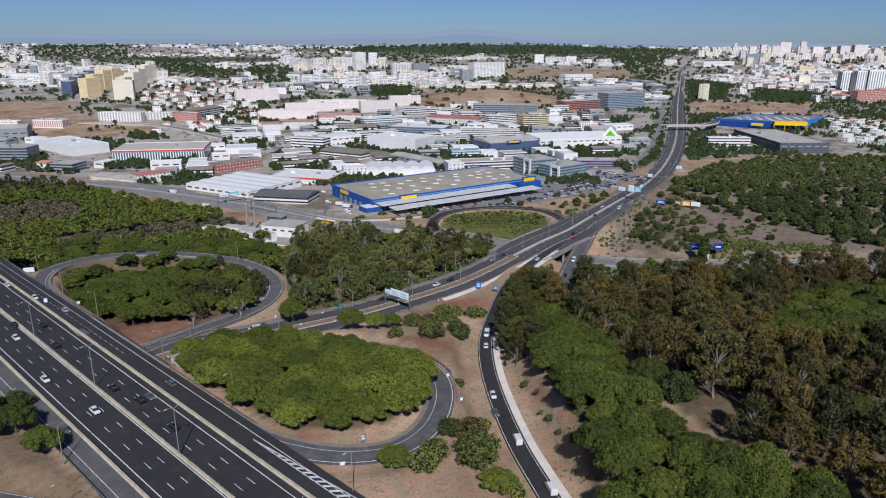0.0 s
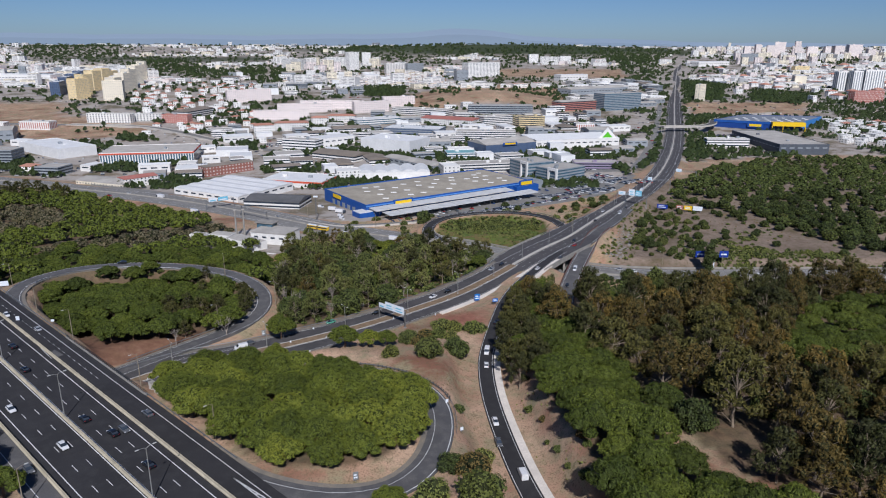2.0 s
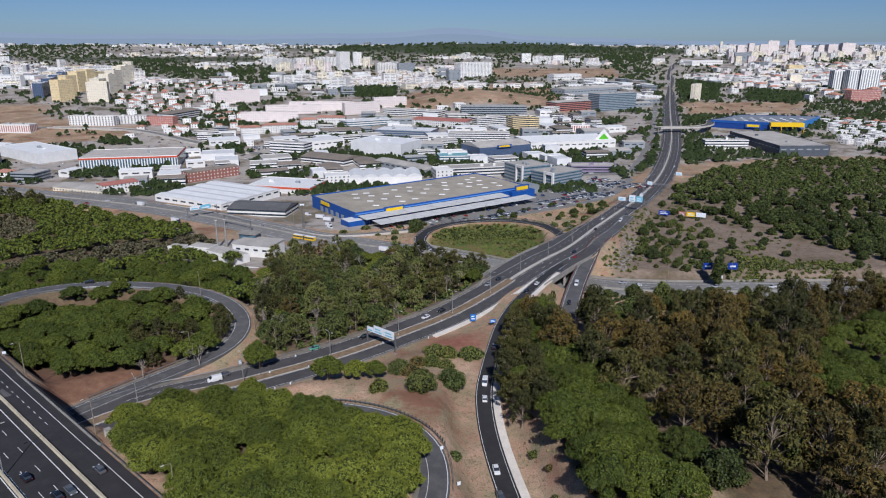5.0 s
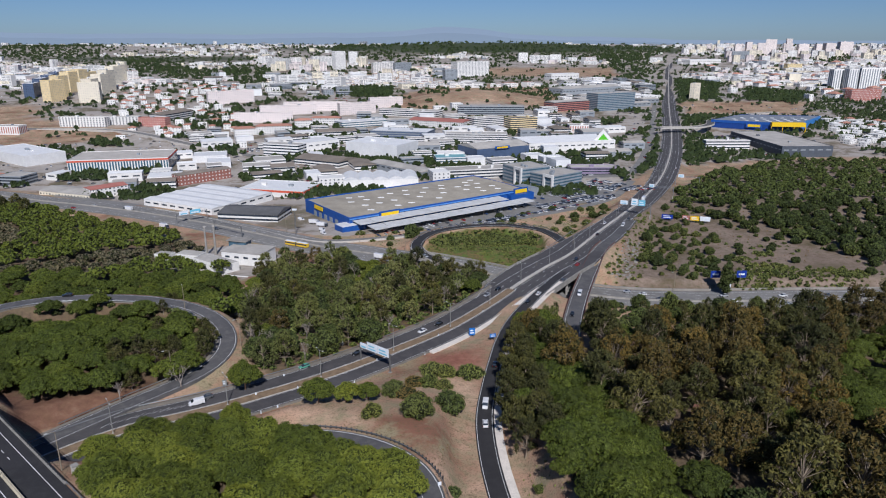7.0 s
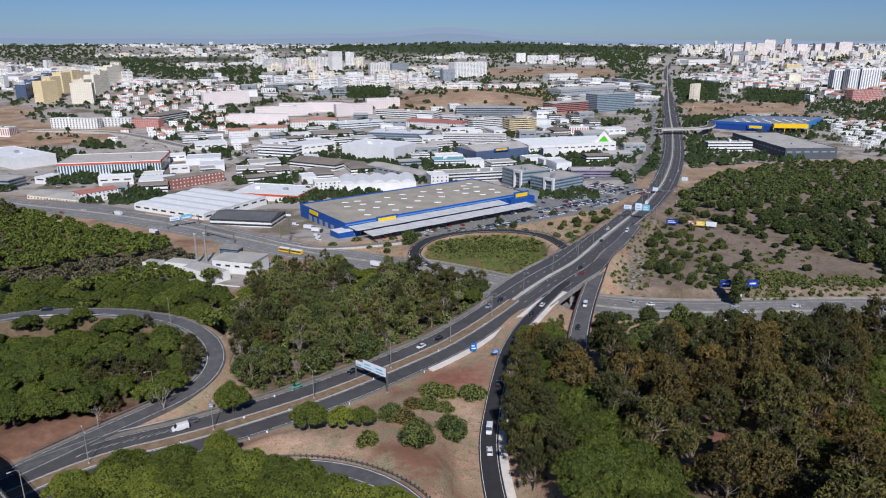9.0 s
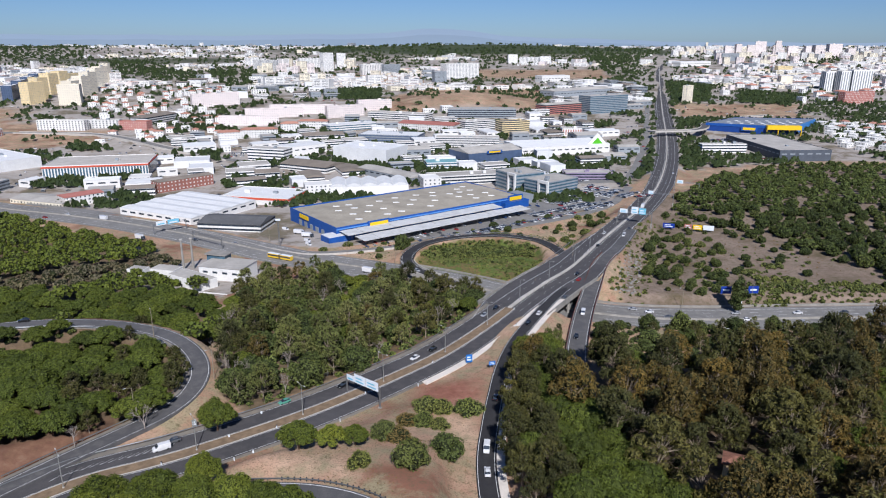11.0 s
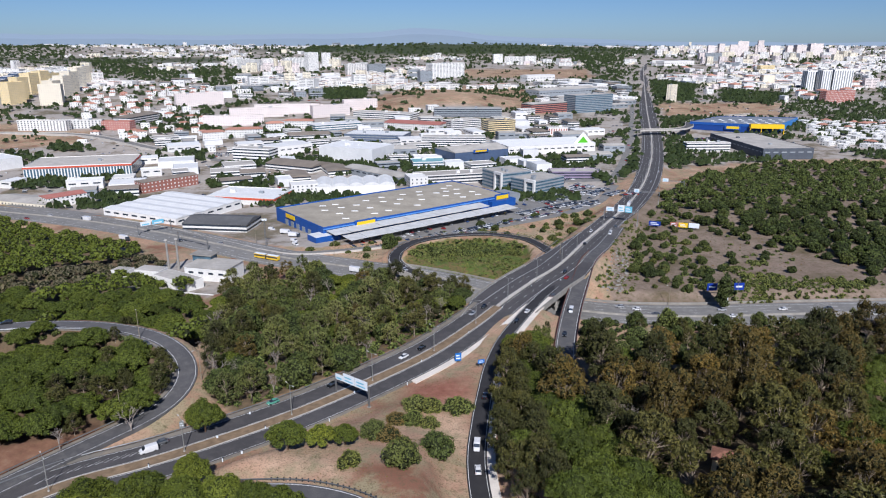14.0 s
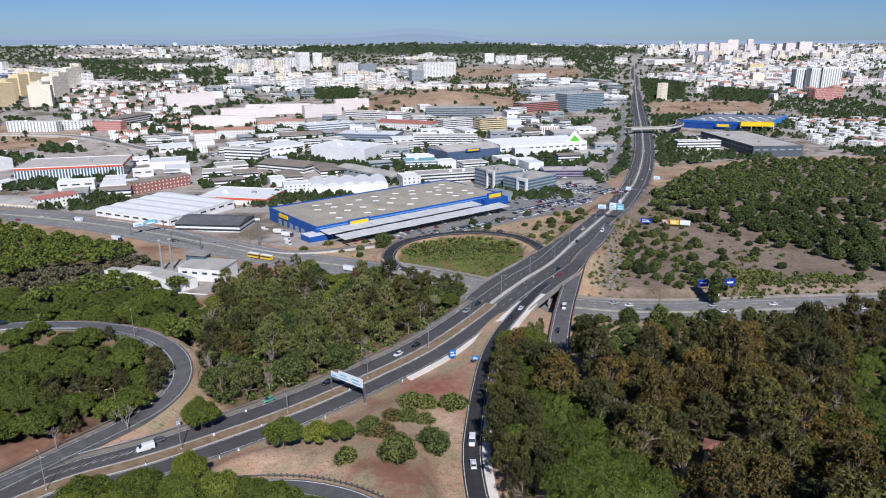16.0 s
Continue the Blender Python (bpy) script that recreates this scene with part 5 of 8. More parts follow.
def openings(w, d, h, mode, base=0.0):
    """Panes over the four faces of a block: each proud of the wall, one mesh."""
    v, f = [], []
    floors = max(1, int(round(h / 3.1)))

    def pane(side, a, b, z0, z1):
        e, n = 0.06, len(v)
        if side == 0:
            v.extend(((a, -e, z0), (b, -e, z0), (b, -e, z1), (a, -e, z1)))
        elif side == 1:
            v.extend(((w + e, a, z0), (w + e, b, z0), (w + e, b, z1), (w + e, a, z1)))
        elif side == 2:
            v.extend(((w - a, d + e, z0), (w - b, d + e, z0), (w - b, d + e, z1), (w - a, d + e, z1)))
        else:
            v.extend(((-e, d - a, z0), (-e, d - b, z0), (-e, d - b, z1), (-e, d - a, z1)))
        f.append((n, n + 1, n + 2, n + 3))

    for side in range(4):
        run = w if side in (0, 2) else d
        if mode == "bands":
            for k in range(floors):
                z = h * (k + 0.38) / floors
                n = max(1, int(run / 14))
                for i in range(n):
                    pane(side, 0.8 + (run - 1.6) * i / n + 0.15, 0.8 + (run - 1.6) * (i + 1) / n - 0.15, z, z + min(1.5, h / floors * 0.48))
        elif mode == "grid":
            n = max(1, int((run - 1) / 3.4))
            for k in range(floors):
                z = h * (k + 0.36) / floors
                for i in range(n):
                    c = (i + 0.5) * run / n
                    ww = 0.5 if (i + k) % 3 else 0.8
                    pane(side, c - ww, c + ww, z, z + min(1.3, h / floors * 0.42))
        elif mode == "bays":
            n = max(2, int(run / 4.6))
            for i in range(n):
                for k in range(floors):
                    pane(side, (i + 0.2) * run / n, (i + 0.62) * run / n, h * (k + 0.22) / floors, h * (k + 0.86) / floors)
        elif mode == "stripes":
            n = int(run / 3.2)
            for i in range(n):
                pane(side, (i + 0.25) * run / n, (i + 0.72) * run / n, h * 0.15, h * 0.9)
        elif mode == "vertical":
            n = max(2, int(run / 5.5))
            for i in range(n):
                pane(side, (i + 0.3) * run / n, (i + 0.78) * run / n, h * 0.04, h * 0.96)
        elif mode == "columns":
            n = int(run / 2.8)
            for i in range(n):
                pane(side, (i + 0.22) * run / n, (i + 0.8) * run / n, h * 0.1, h * 0.82)
        elif mode == "fascia":
            pane(side, 0, run, h * 0.68, h * 0.98)
        elif mode == "high":
            n = max(1, int(run / 9))
            for i in range(n):
                pane(side, (i + 0.2) * run / n, (i + 0.8) * run / n, h * 0.55, h * 0.55 + 1.3)
    return v, f


def roof_mesh(w, d, h, form, rnd):
    v, f = [], []
    if form == "flat":
        box_faces(0.35, 0.35, h - 0.5, w - 0.35, d - 0.35, h + 0.05, v, f)
    elif form in ("low", "hip"):
        rise, e = (min(w, d) * 0.09, 0.2) if form == "low" else (min(w, d) * 0.22, 0.5)
        ins = d * 0.5 if form == "hip" else 0.0
        v += [(-e, -e, h), (w + e, -e, h), (w + e, d + e, h), (-e, d + e, h), (min(ins, w * 0.45), d / 2, h + rise), (max(w - ins, w * 0.55), d / 2, h + rise),
              (-e, -e, h - 0.35), (w + e, -e, h - 0.35), (w + e, d + e, h - 0.35), (-e, d + e, h - 0.35)]
        f += [(0, 1, 5, 4), (1, 2, 5), (2, 3, 4, 5), (3, 0, 4), (6, 7, 1, 0), (7, 8, 2, 1), (8, 9, 3, 2), (9, 6, 0, 3)]
    elif form in ("saw", "vault"):
        n = max(2, int(d / 12)) if form == "saw" else max(2, int(w / 14))
        k = 2 if form == "saw" else 6
        for i in range(n):
            for j in range(k):
                a0, a1 = j / k, (j + 1) / k
                hh = [h + (1 - abs(2 * a - 1)) * 0.8 if form == "saw" else h + math.sin(math.pi * a) * 2.6 for a in (a0, a1)]
                m = len(v)
                if form == "saw":
                    y0, y1 = (i + a0) * d / n, (i + a1) * d / n
                    v += [(-0.2, y0, hh[0]), (w + 0.2, y0, hh[0]), (w + 0.2, y1, hh[1]), (-0.2, y1, hh[1]), (-0.2, y0, h - 0.3), (w + 0.2, y0, h - 0.3), (w + 0.2, y1, h - 0.3), (-0.2, y1, h - 0.3)]
                    f += [(m, m + 1, m + 2, m + 3), (m + 4, m, m + 3, m + 7), (m + 1, m + 5, m + 6, m + 2)]
                else:
                    x0, x1 = (i + a0) * w / n, (i + a1) * w / n
                    v += [(x0, -0.2, hh[0]), (x1, -0.2, hh[1]), (x1, d + 0.2, hh[1]), (x0, d + 0.2, hh[0]), (x0, -0.2, h - 0.3), (x1, -0.2, h - 0.3), (x1, d + 0.2, h - 0.3), (x0, d + 0.2, h - 0.3)]
                    f += [(m, m + 1, m + 2, m + 3), (m + 4, m + 5, m + 1, m), (m + 3, m + 2, m + 6, m + 7)]
    return v, f


def weld(me):
    bm = bmesh.new()
    bm.from_mesh(me)
    bmesh.ops.remove_doubles(bm, verts=bm.verts, dist=0.01)
    bm.to_mesh(me)
    bm.free()
    return me


TOWN_RND = random.Random(5)
FOOT = {}          # footprints of the buildings by squares of 60 m


def building(style, x, y, rot, w, d, h, group="", z=None, units=True):
    wall, roofm, mode, glass, form, words, cat = STYLES[style]
    b = tagged(new({"apartments": "apartment_block", "tower": "residential_tower", "store": "retail_hall"}.get(cat, cat)), words, cat, group)
    c, s = math.cos(radians(rot)), math.sin(radians(rot))
    cx, cy = x + c * w / 2 - s * d / 2, y + s * w / 2 + c * d / 2
    zz = min(ground_z(x, y), ground_z(cx, cy)) if z is None else z
    b.matrix_basis = Matrix.Translation((x, y, zz)) @ pose(0, 0, 0, 0, 0, rot)
    rad = 0.5 * math.hypot(w, d)
    for i in range(int((cx - rad - 45) // 60), int((cx + rad + 45) // 60) + 1):
        for j in range(int((cy - rad - 45) // 60), int((cy + rad + 45) // 60) + 1):
            FOOT.setdefault((i, j), []).append((cx, cy, rad))
    hw = h + 0.55 if form == "flat" else h - 0.1
    v, f = [], []
    box_faces(0, 0, -9, w, d, hw, v, f, form != "flat")
    if form == "flat":
        t = 0.35
        n = len(v)
        v += [(t, t, hw), (w - t, t, hw), (w - t, d - t, hw), (t, d - t, hw), (t, t, h - 0.4), (w - t, t, h - 0.4), (w - t, d - t, h - 0.4), (t, d - t, h - 0.4)]
        f += [(4, 5, n + 1, n), (5, 6, n + 2, n + 1), (6, 7, n + 3, n + 2), (7, 4, n, n + 3), (n, n + 1, n + 5, n + 4), (n + 1, n + 2, n + 6, n + 5), (n + 2, n + 3, n + 7, n + 6), (n + 3, n, n + 4, n + 7)]
    piece("wall", mesh_from("wall", v, f, wall), b)
    v, f = roof_mesh(w, d, h, form, TOWN_RND)
    piece("roof", weld(mesh_from("roof", v, f, roofm)), b)
    if mode == "bands":
        floors = max(1, int(round(h / 3.1)))
        for k in range(floors):
            z0 = h * (k + 0.38) / floors
            box("window_band", -0.06, -0.06, z0, w + 0.06, d + 0.06, z0 + min(1.5, h / floors * 0.48), glass, b)
    else:
        v, f = openings(w, d, h, mode)
        if f:
            piece("glazing", mesh_from("glazing", v, f, glass), b, kind="stuff")
    if style == "red_band":
        for x0, y0, x1, y1 in ((-0.5, -0.5, w + 0.5, -0.01), (-0.5, d + 0.01, w + 0.5, d + 0.5), (-0.5, -0.01, -0.01, d + 0.01), (w + 0.01, -0.01, w + 0.5, d + 0.01)):
            box("fascia", x0, y0, h * 0.86, x1, y1, h * 0.98, M_ORANGE, b, "orange-red fascia band")
    if units and form == "flat" and w > 12:
        for i in range(1 if cat == "tower" else 2):
            ux, uy = TOWN_RND.uniform(0.15, 0.75) * w, TOWN_RND.uniform(0.2, 0.6) * d
            uw = TOWN_RND.uniform(2, 5)
            box("roof_unit", ux, uy, h, ux + uw, uy + TOWN_RND.uniform(2, 4), h + TOWN_RND.uniform(1.2, 2.8), TOWN_RND.choice([M_GREYW, wall]), b)
    return b


# west quarter: style, corner x and y, turn, length, depth, height
WEST_1 = [
    ("box_white", -524, 869, -37, 102, 45, 10.8),
    ("office_grey", -519, 768, 1, 46, 25, 16.1),
    ("hall_grey", -625, 911, 22, 60, 40, 16.5),
    ("stripes_red", -619, 1032, -5, 47, 18, 11.8),
    ("house_white", -682, 1038, 0, 36, 15, 9.3),
    ("red_band", -377, 770, 11, 100, 60, 12.9),
    ("hall_cream", -349, 662, -21, 58, 25, 4.5),
    ("apart_white", -556, 1106, -7, 73, 13, 14.4),
    ("apart_white", -492, 1116, 7, 49, 13, 11.8),
    ("apart_red", -437, 1104, -12, 45, 14, 12.5),
    ("hall_brown", -407, 1136, 74, 73, 30, 12.9),
]
for row in WEST_1:
    building(*row)
# industry quarter: style, corner x and y, turn, length, depth, height
INDUSTRY_1 = [
    ("red_roof", -295, 647, 46, 32, 18, 8.3),
    ("hall_white", -236, 613, -29, 77, 70, 6.9),
    ("hall_dark", -160, 562, -10, 48, 28, 5.9),
    ("red_fascia", -169, 660, -15, 62, 40, 6.2),
    ("brick", -237, 701, 46, 55, 15, 10.1),
    ("office_white", -197, 876, -19, 47, 20, 13.8),
    ("hall_white", -155, 894, 39, 55, 30, 11.1),
    ("hall_brown", -150, 822, -29, 61, 35, 6.2),
    ("hall_brown", -151, 1000, 18, 55, 30, 7.4),
    ("box_white", -98, 875, -29, 72, 50, 15.9),
    ("vaults", -79, 686, 6, 71, 35, 8.2),
    ("hall_grey", -63, 794, -47, 84, 22, 6.7),
    ("office_teal", -126, 1075, 30, 79, 30, 9.6),
    ("office_blue", -79, 1001, -15, 82, 40, 9.0),
    ("office_white", -80, 1205, -25, 103, 30, 9.7),
]
for row in INDUSTRY_1:
    building(*row)
# industry quarter: style, corner x and y, turn, length, depth, height
INDUSTRY_2 = [
    ("apart_pink", -299, 1128, 9, 89, 13, 15.5),
    ("apart_pink", -277, 1204, 14, 93, 13, 15.5),
    ("apart_pink", -145, 1208, 26, 64, 13, 19.4),
    ("apart_redroof", -242, 1028, 11, 50, 12, 11.8),
    ("apart_redroof", -195, 1072, 15, 26, 12, 13.1),
    ("apart_redroof", -179, 1114, -4, 46, 12, 10.8),
    ("apart_redroof", -269, 1017, 22, 29, 12, 10.0),
]
for row in INDUSTRY_2:
    building(*row)
# retail quarter: style, corner x and y, turn, length, depth, height
RETAIL_1 = [
    ("red_roof", -28, 1101, -25, 88, 35, 8.9),
    ("office_grey", 50, 1181, -3, 108, 30, 13.3),
    ("office_white", 70, 1075, 27, 52, 25, 14.0),
    ("office_yellow", 119, 1035, 19, 43, 20, 20.2),
    ("office_white", 24, 961, -5, 82, 25, 11.1),
    ("store_blue", 57, 829, 27, 72, 45, 14.5),
    ("teal_roof", 10, 803, 7, 36, 25, 8.7),
    ("office_white", 13, 721, 13, 92, 22, 9.2),
    ("glass", 89, 689, 27, 33, 32, 16.3),
    ("glass", 114, 662, 38, 41, 28, 14.1),
    ("hall_white", 125, 886, 14, 117, 60, 11.7),
    ("office_purple", 146, 738, -2, 48, 20, 8.1),
]
for row in RETAIL_1:
    building(*row)
# east quarter: style, corner x and y, turn, length, depth, height
EAST_1 = [
    ("hall_brown", 182, 828, 7, 29, 18, 9.0),
    ("stripes_red", 205, 1039, -1, 28, 20, 10.2),
    ("hall_white", 241, 1027, 12, 46, 25, 8.4),
    ("glass", 293, 1241, 27, 85, 30, 29.7),
    ("hall_pink", 213, 1216, 32, 103, 25, 15.6),
    ("mall", 418, 989, -89, 138, 62, 10.5),
    ("office_white", 351, 905, 0, 56, 12, 10.5),
    ("tower_cream", 514, 1383, 44, 24, 10, 32.9),
    ("apart_red", 809, 1364, 18, 77, 15, 22.8),
]
for row in EAST_1:
    building(*row)
# north quarter: style, corner x and y, turn, length, depth, height
NORTH_1 = [
    ("hall_grey", 274, 1459, 33, 171, 40, 13.9),
    ("hall_white", 310, 1799, 25, 85, 30, 16.9),
    ("apart_white", 79, 1910, 31, 104, 30, 38.7),
    ("apart_grey", 46, 1821, 21, 32, 20, 25.6),
    ("apart_white", -151, 2035, 24, 58, 18, 28.5),
    ("apart_grey", -93, 2106, 38, 59, 18, 24.5),
    ("tower_white", -270, 2145, 40, 35, 20, 56.4),
    ("tower_white", -264, 2445, 11, 29, 20, 41.5),
    ("apart_white", -493, 2235, -31, 83, 18, 32.9),
    ("apart_white", -367, 2315, 27, 83, 18, 32.2),
    ("tower_white", 332, 2615, 4, 34, 18, 30.2),
    ("apart_white", 372, 2616, -25, 73, 18, 22.2),
    ("tower_white", 437, 2556, -6, 38, 18, 25.6),
    ("tower_yellow", -709, 1381, 69, 34, 22, 40),
    ("tower_yellow", -728, 1452, 72, 25, 22, 42),
    ("tower_yellow", -748, 1535, 78, 27, 22, 42),
    ("tower_yellow", -768, 1620, 78, 27, 22, 40),
]
for row in NORTH_1:
    building(*row)
# north quarter: style, corner x and y, turn, length, depth, height
NORTH_2 = [
    ("tower_cream", -656, 1378, 14, 37, 22, 37),
    ("tower_cream", -700, 1640, 78, 27, 22, 46),
    ("tower_cream", -722, 1715, 78, 28, 22, 44),
    ("tower_cream", -655, 1432, 80, 24, 22, 38),
    ("tower_cream", -664, 1494, 80, 26, 22, 41),
    ("tower_cream", -682, 1563, 78, 27, 22, 43),
    ("tower_yellow", -835, 1796, 78, 36, 20, 22.5),
    ("hall_white", -1089, 1754, -11, 146, 40, 17.9),
    ("apart_pink", -248, 1256, 5, 107, 13, 15.1),
    ("apart_pink", -100, 1273, 20, 60, 13, 19.3),
    ("apart_pink", -402, 1339, 30, 35, 13, 23.5),
    ("apart_pink", -372, 1356, 28, 50, 13, 23.7),
    ("tower_stripe", 892, 1575, 3, 34, 18, 42.0),
    ("tower_stripe", 913, 1553, 4, 22, 18, 45.0),
    ("tower_stripe", 940, 1555, 7, 48, 18, 46.3),
    ("hall_white", 863, 2353, 24, 137, 40, 16.4),
    ("apart_grey", 1082, 2541, -15, 56, 20, 27.4),
    ("apart_yellow", 1035, 2055, 16, 52, 14, 19.2),
]
for row in NORTH_2:
    building(*row)
# north quarter: style, corner x and y, turn, length, depth, height
NORTH_3 = [
    ("tower_far", 1153, 2686, -10, 24, 20, 44),
    ("tower_far", 1190, 2673, -6, 20, 20, 50),
    ("tower_far", 1229, 2666, -16, 39, 20, 46),
    ("tower_far", 1254, 2659, -23, 37, 20, 58),
    ("tower_far", 1299, 2613, -17, 30, 20, 44.0),
    ("tower_far", 1305, 2608, -17, 19, 20, 60),
    ("tower_far", 1341, 2587, -10, 35, 20, 41.6),
    ("tower_far", 1395, 2568, -4, 20, 20, 41.3),
    ("tower_far", 1428, 2564, 6, 37, 20, 43.2),
    ("tower_far", 1486, 2577, 4, 50, 20, 47.3),
    ("tower_far", 1565, 2589, -7, 26, 20, 31.7),
    ("hall_navy", -772, 1440, 108, 72, 18, 28),
    ("hall_navy", -798, 1522, 108, 72, 18, 30),
    ("hall_navy", -824, 1604, 108, 72, 18, 30),
    ("hall_navy", -850, 1686, 108, 72, 18, 30),
]
for row in NORTH_3:
    building(*row)

# ---- the big store, its car park and canopies ----
STORE = pose(-56, 530, -14.2, 0, 0, 34.6)
W_ST, D_ST, H_ST = 172.0, 74.0, 9.2
store = tagged(new("store"), "very large blue retail warehouse with a grey roof and skylights", "store")
store.matrix_basis = STORE
v, f = [], []
box_faces(0, 0, -6, W_ST, D_ST, H_ST + 0.9, v, f, False)
box_faces(0.5, 0.5, H_ST - 1, W_ST - 0.5, D_ST - 0.5, H_ST + 0.9, v, f, False)
n = len(v)
v += [(0, 0, H_ST + 0.9), (W_ST, 0, H_ST + 0.9), (W_ST, D_ST, H_ST + 0.9), (0, D_ST, H_ST + 0.9), (0.5, 0.5, H_ST + 0.9), (W_ST - 0.5, 0.5, H_ST + 0.9), (W_ST - 0.5, D_ST - 0.5, H_ST + 0.9), (0.5, D_ST - 0.5, H_ST + 0.9)]
f += [(n, n + 1, n + 5, n + 4), (n + 1, n + 2, n + 6, n + 5), (n + 2, n + 3, n + 7, n + 6), (n + 3, n, n + 4, n + 7)]
piece("wall", mesh_from("wall", v, f, M_BLUE), store)
v, f = [], []
for i in range(12):
    x0, x1 = 0.5 + i * (W_ST - 1) / 12, 0.5 + (i + 1) * (W_ST - 1) / 12
    k = len(v)
    v += [(x0, 0.5, H_ST), (x1, 0.5, H_ST), (x1, D_ST / 2, H_ST + 0.8), (x0, D_ST / 2, H_ST + 0.8), (x1, D_ST - 0.5, H_ST), (x0, D_ST - 0.5, H_ST)]
    f += [(k, k + 1, k + 2, k + 3), (k + 3, k + 2, k + 4, k + 5)]
piece("roof", weld(mesh_from("roof", v, f, plain("dusty_store_roof", srgb(166, 158, 142), 0.9, var=0.12, scale=0.08, space="world"))), store, "dusty grey-brown felt roof")
sky_v, sky_f = [], []
box_faces(0, 0, -0.4, 5.0, 1.3, 0.45, sky_v, sky_f)
sk = mesh_from("skylight", sky_v, sky_f, M_SKYLIGHT)
rs = random.Random(3)
for i in range(11):
    for j in range(4):
        if rs.random() < 0.82:
            yy = 14 + j * 14 + rs.uniform(-3, 3)
            zz = H_ST + 0.8 * (1 - abs(yy / D_ST * 2 - 1))
            piece("skylight", sk, store, m=pose(24 + i * 12.4 + rs.uniform(-3, 3) + (j % 2) * 5, yy, zz, 0, 0, -34))
box("front_band", 62, -0.35, 4.2, 108, 0.2, 6.4, M_GLASS, store, "dark strip of windows")
box("front_band", 0, -0.6, 8.2, W_ST, -0.02, 9.0, plain("pale_blue_trim", srgb(92, 142, 206), 0.5, var=0.05), store, "lighter blue trim")
for x0, wide, z0 in ((26, 15, 6.6), (158, 13, 7.4)):
    box("sign_board", x0 - 1.5, -1.1, z0 - 1.0, x0 + wide + 1.5, -0.4, z0 + 4.4, M_BLUE, store)
    box("sign_bar", x0, -1.5, z0 + 0.2, x0 + wide, -1.1, z0 + 3.2, M_SIGN_YELLOW, store, "yellow lettering bar on blue")
box("sign_bar", -0.9, 42, 6.4, -0.3, 56, 9.2, M_SIGN_YELLOW, store, "yellow lettering bar on blue")
box("loading_wing", -9, -6, -5, 10, 6, 5.4, M_BLUE, store, "low blue delivery wing")
box("loading_roof", -8.6, -5.6, 5.4, 9.6, 5.6, 5.8, M_WHITE_METAL, store, "white roof of the delivery wing")
box("entrance_block", 150, -5, -5, 176, 3, 7.4, M_BLUE, store, "blue entrance block")
box("entrance_tower", 172.2, 4, -5, 190, 24, 8.0, M_GREYW, store, "grey and blue side wing")
for i in range(5):
    box("dock_door", -0.25, 18 + i * 9, 0.2, 0.1, 22.5 + i * 9, 4.4, M_GREYW, store, "grey delivery door")
car_park = swept("car_park", np.array([(-66, 478, -13.0), (190, 655, -13.0)]), [(50, -3), (50, 0), (-2, 0), (-2, -3)], M_ASPHALT_PALE, label="bleached asphalt car park round the store", kind="structure")
canopy = tagged(new("car_park_canopy"), "long white sheet canopies on steel posts over parked cars", "canopy")
canopy.matrix_basis = STORE
panel_v, panel_f = [], []
box_faces(0, 0, 0, 12.3, 12.4, 0.25, panel_v, panel_f, True, True)
panel = mesh_from("roof_panel", panel_v, panel_f, plain("canopy_sheet", srgb(206, 206, 202), 0.6, var=0.1, scale=0.2, space="world"))
post = mesh_from("post", *cylinder(0.14, 0.14, 5.2, 8, -1.6), M_STEEL)
for r, (y0, z0) in enumerate(((-13.0, 7.0), (-27.2, 5.9))):
    for i in range(12):
        x0 = 2 + i * 12.6 + r * 4
        if r == 0 and i == 11:
            continue
        piece("roof_panel", panel, canopy, m=pose(x0, y0, z0 + (i % 2) * 0.12, 2.0, 0, 0))
        piece("post", post, canopy, m=pose(x0 + 6, y0 + 6, z0 - 3.5))
# white vertical frames of the two glass offices
for x, y, rot, h in ((89, 689, 27, 16.3), (114, 662, 38, 14.1)):
    b = tagged(new("portal_frame"), "tall white portal frame on the corner of a glass office", "frame")
    b.matrix_basis = Matrix.Translation((x, y, ground_z(x, y))) @ pose(0, 0, 0, 0, 0, rot)
    box("upright", -1.5, -1.2, -6, 0.3, 0.8, h + 1.5, M_WHITE, b)
    box("upright", -1.5, 9.0, -6, 0.3, 11, h + 1.5, M_WHITE, b)
    box("lintel", -1.5, 0.8, h - 1.0, 0.3, 9.0, h + 1.5, M_WHITE, b)
# the blue and yellow hall beyond the road bridge: five-sided in plan, with a yellow entrance frame
HALL = [(428, 1083), (501, 1043), (540, 1037), (621, 1131), (505, 1156)]
hall = tagged(new("retail_hall"), "large blue retail hall with a yellow entrance frame and blue-grey roof", "store")
hall.matrix_basis = Matrix.Translation((0, 0, -9.5))
top = 12.0
v = [(x, y, z) for z in (-4.0, top) for x, y in HALL]
piece("wall", mesh_from("wall", v, [(i, (i + 1) % 5, 5 + (i + 1) % 5, 5 + i) for i in range(5)], M_BLUE_DARK), hall)
piece("roof", mesh_from("roof", [(x, y, top - 0.5) for x, y in HALL], [tuple(range(5))], plain("blue_grey_roof", srgb(132, 138, 146), 0.7, var=0.1, scale=0.05, space="world")), hall, "blue-grey sheet roof")
cx, cy = sum(q[0] for q in HALL) / 5, sum(q[1] for q in HALL) / 5
for i in range(9):
    for j in range(4):
        x, y = cx - 62 + i * 15 + j * 4, cy - 30 + j * 17 - i * 1.5
        if within(x, y, [(cx + (a - cx) * 0.86, cy + (b - cy) * 0.86) for a, b in HALL]):
            box("skylight", x, y, top - 0.5, x + 5, y + 1.6, top + 0.1, M_SKYLIGHT, hall)
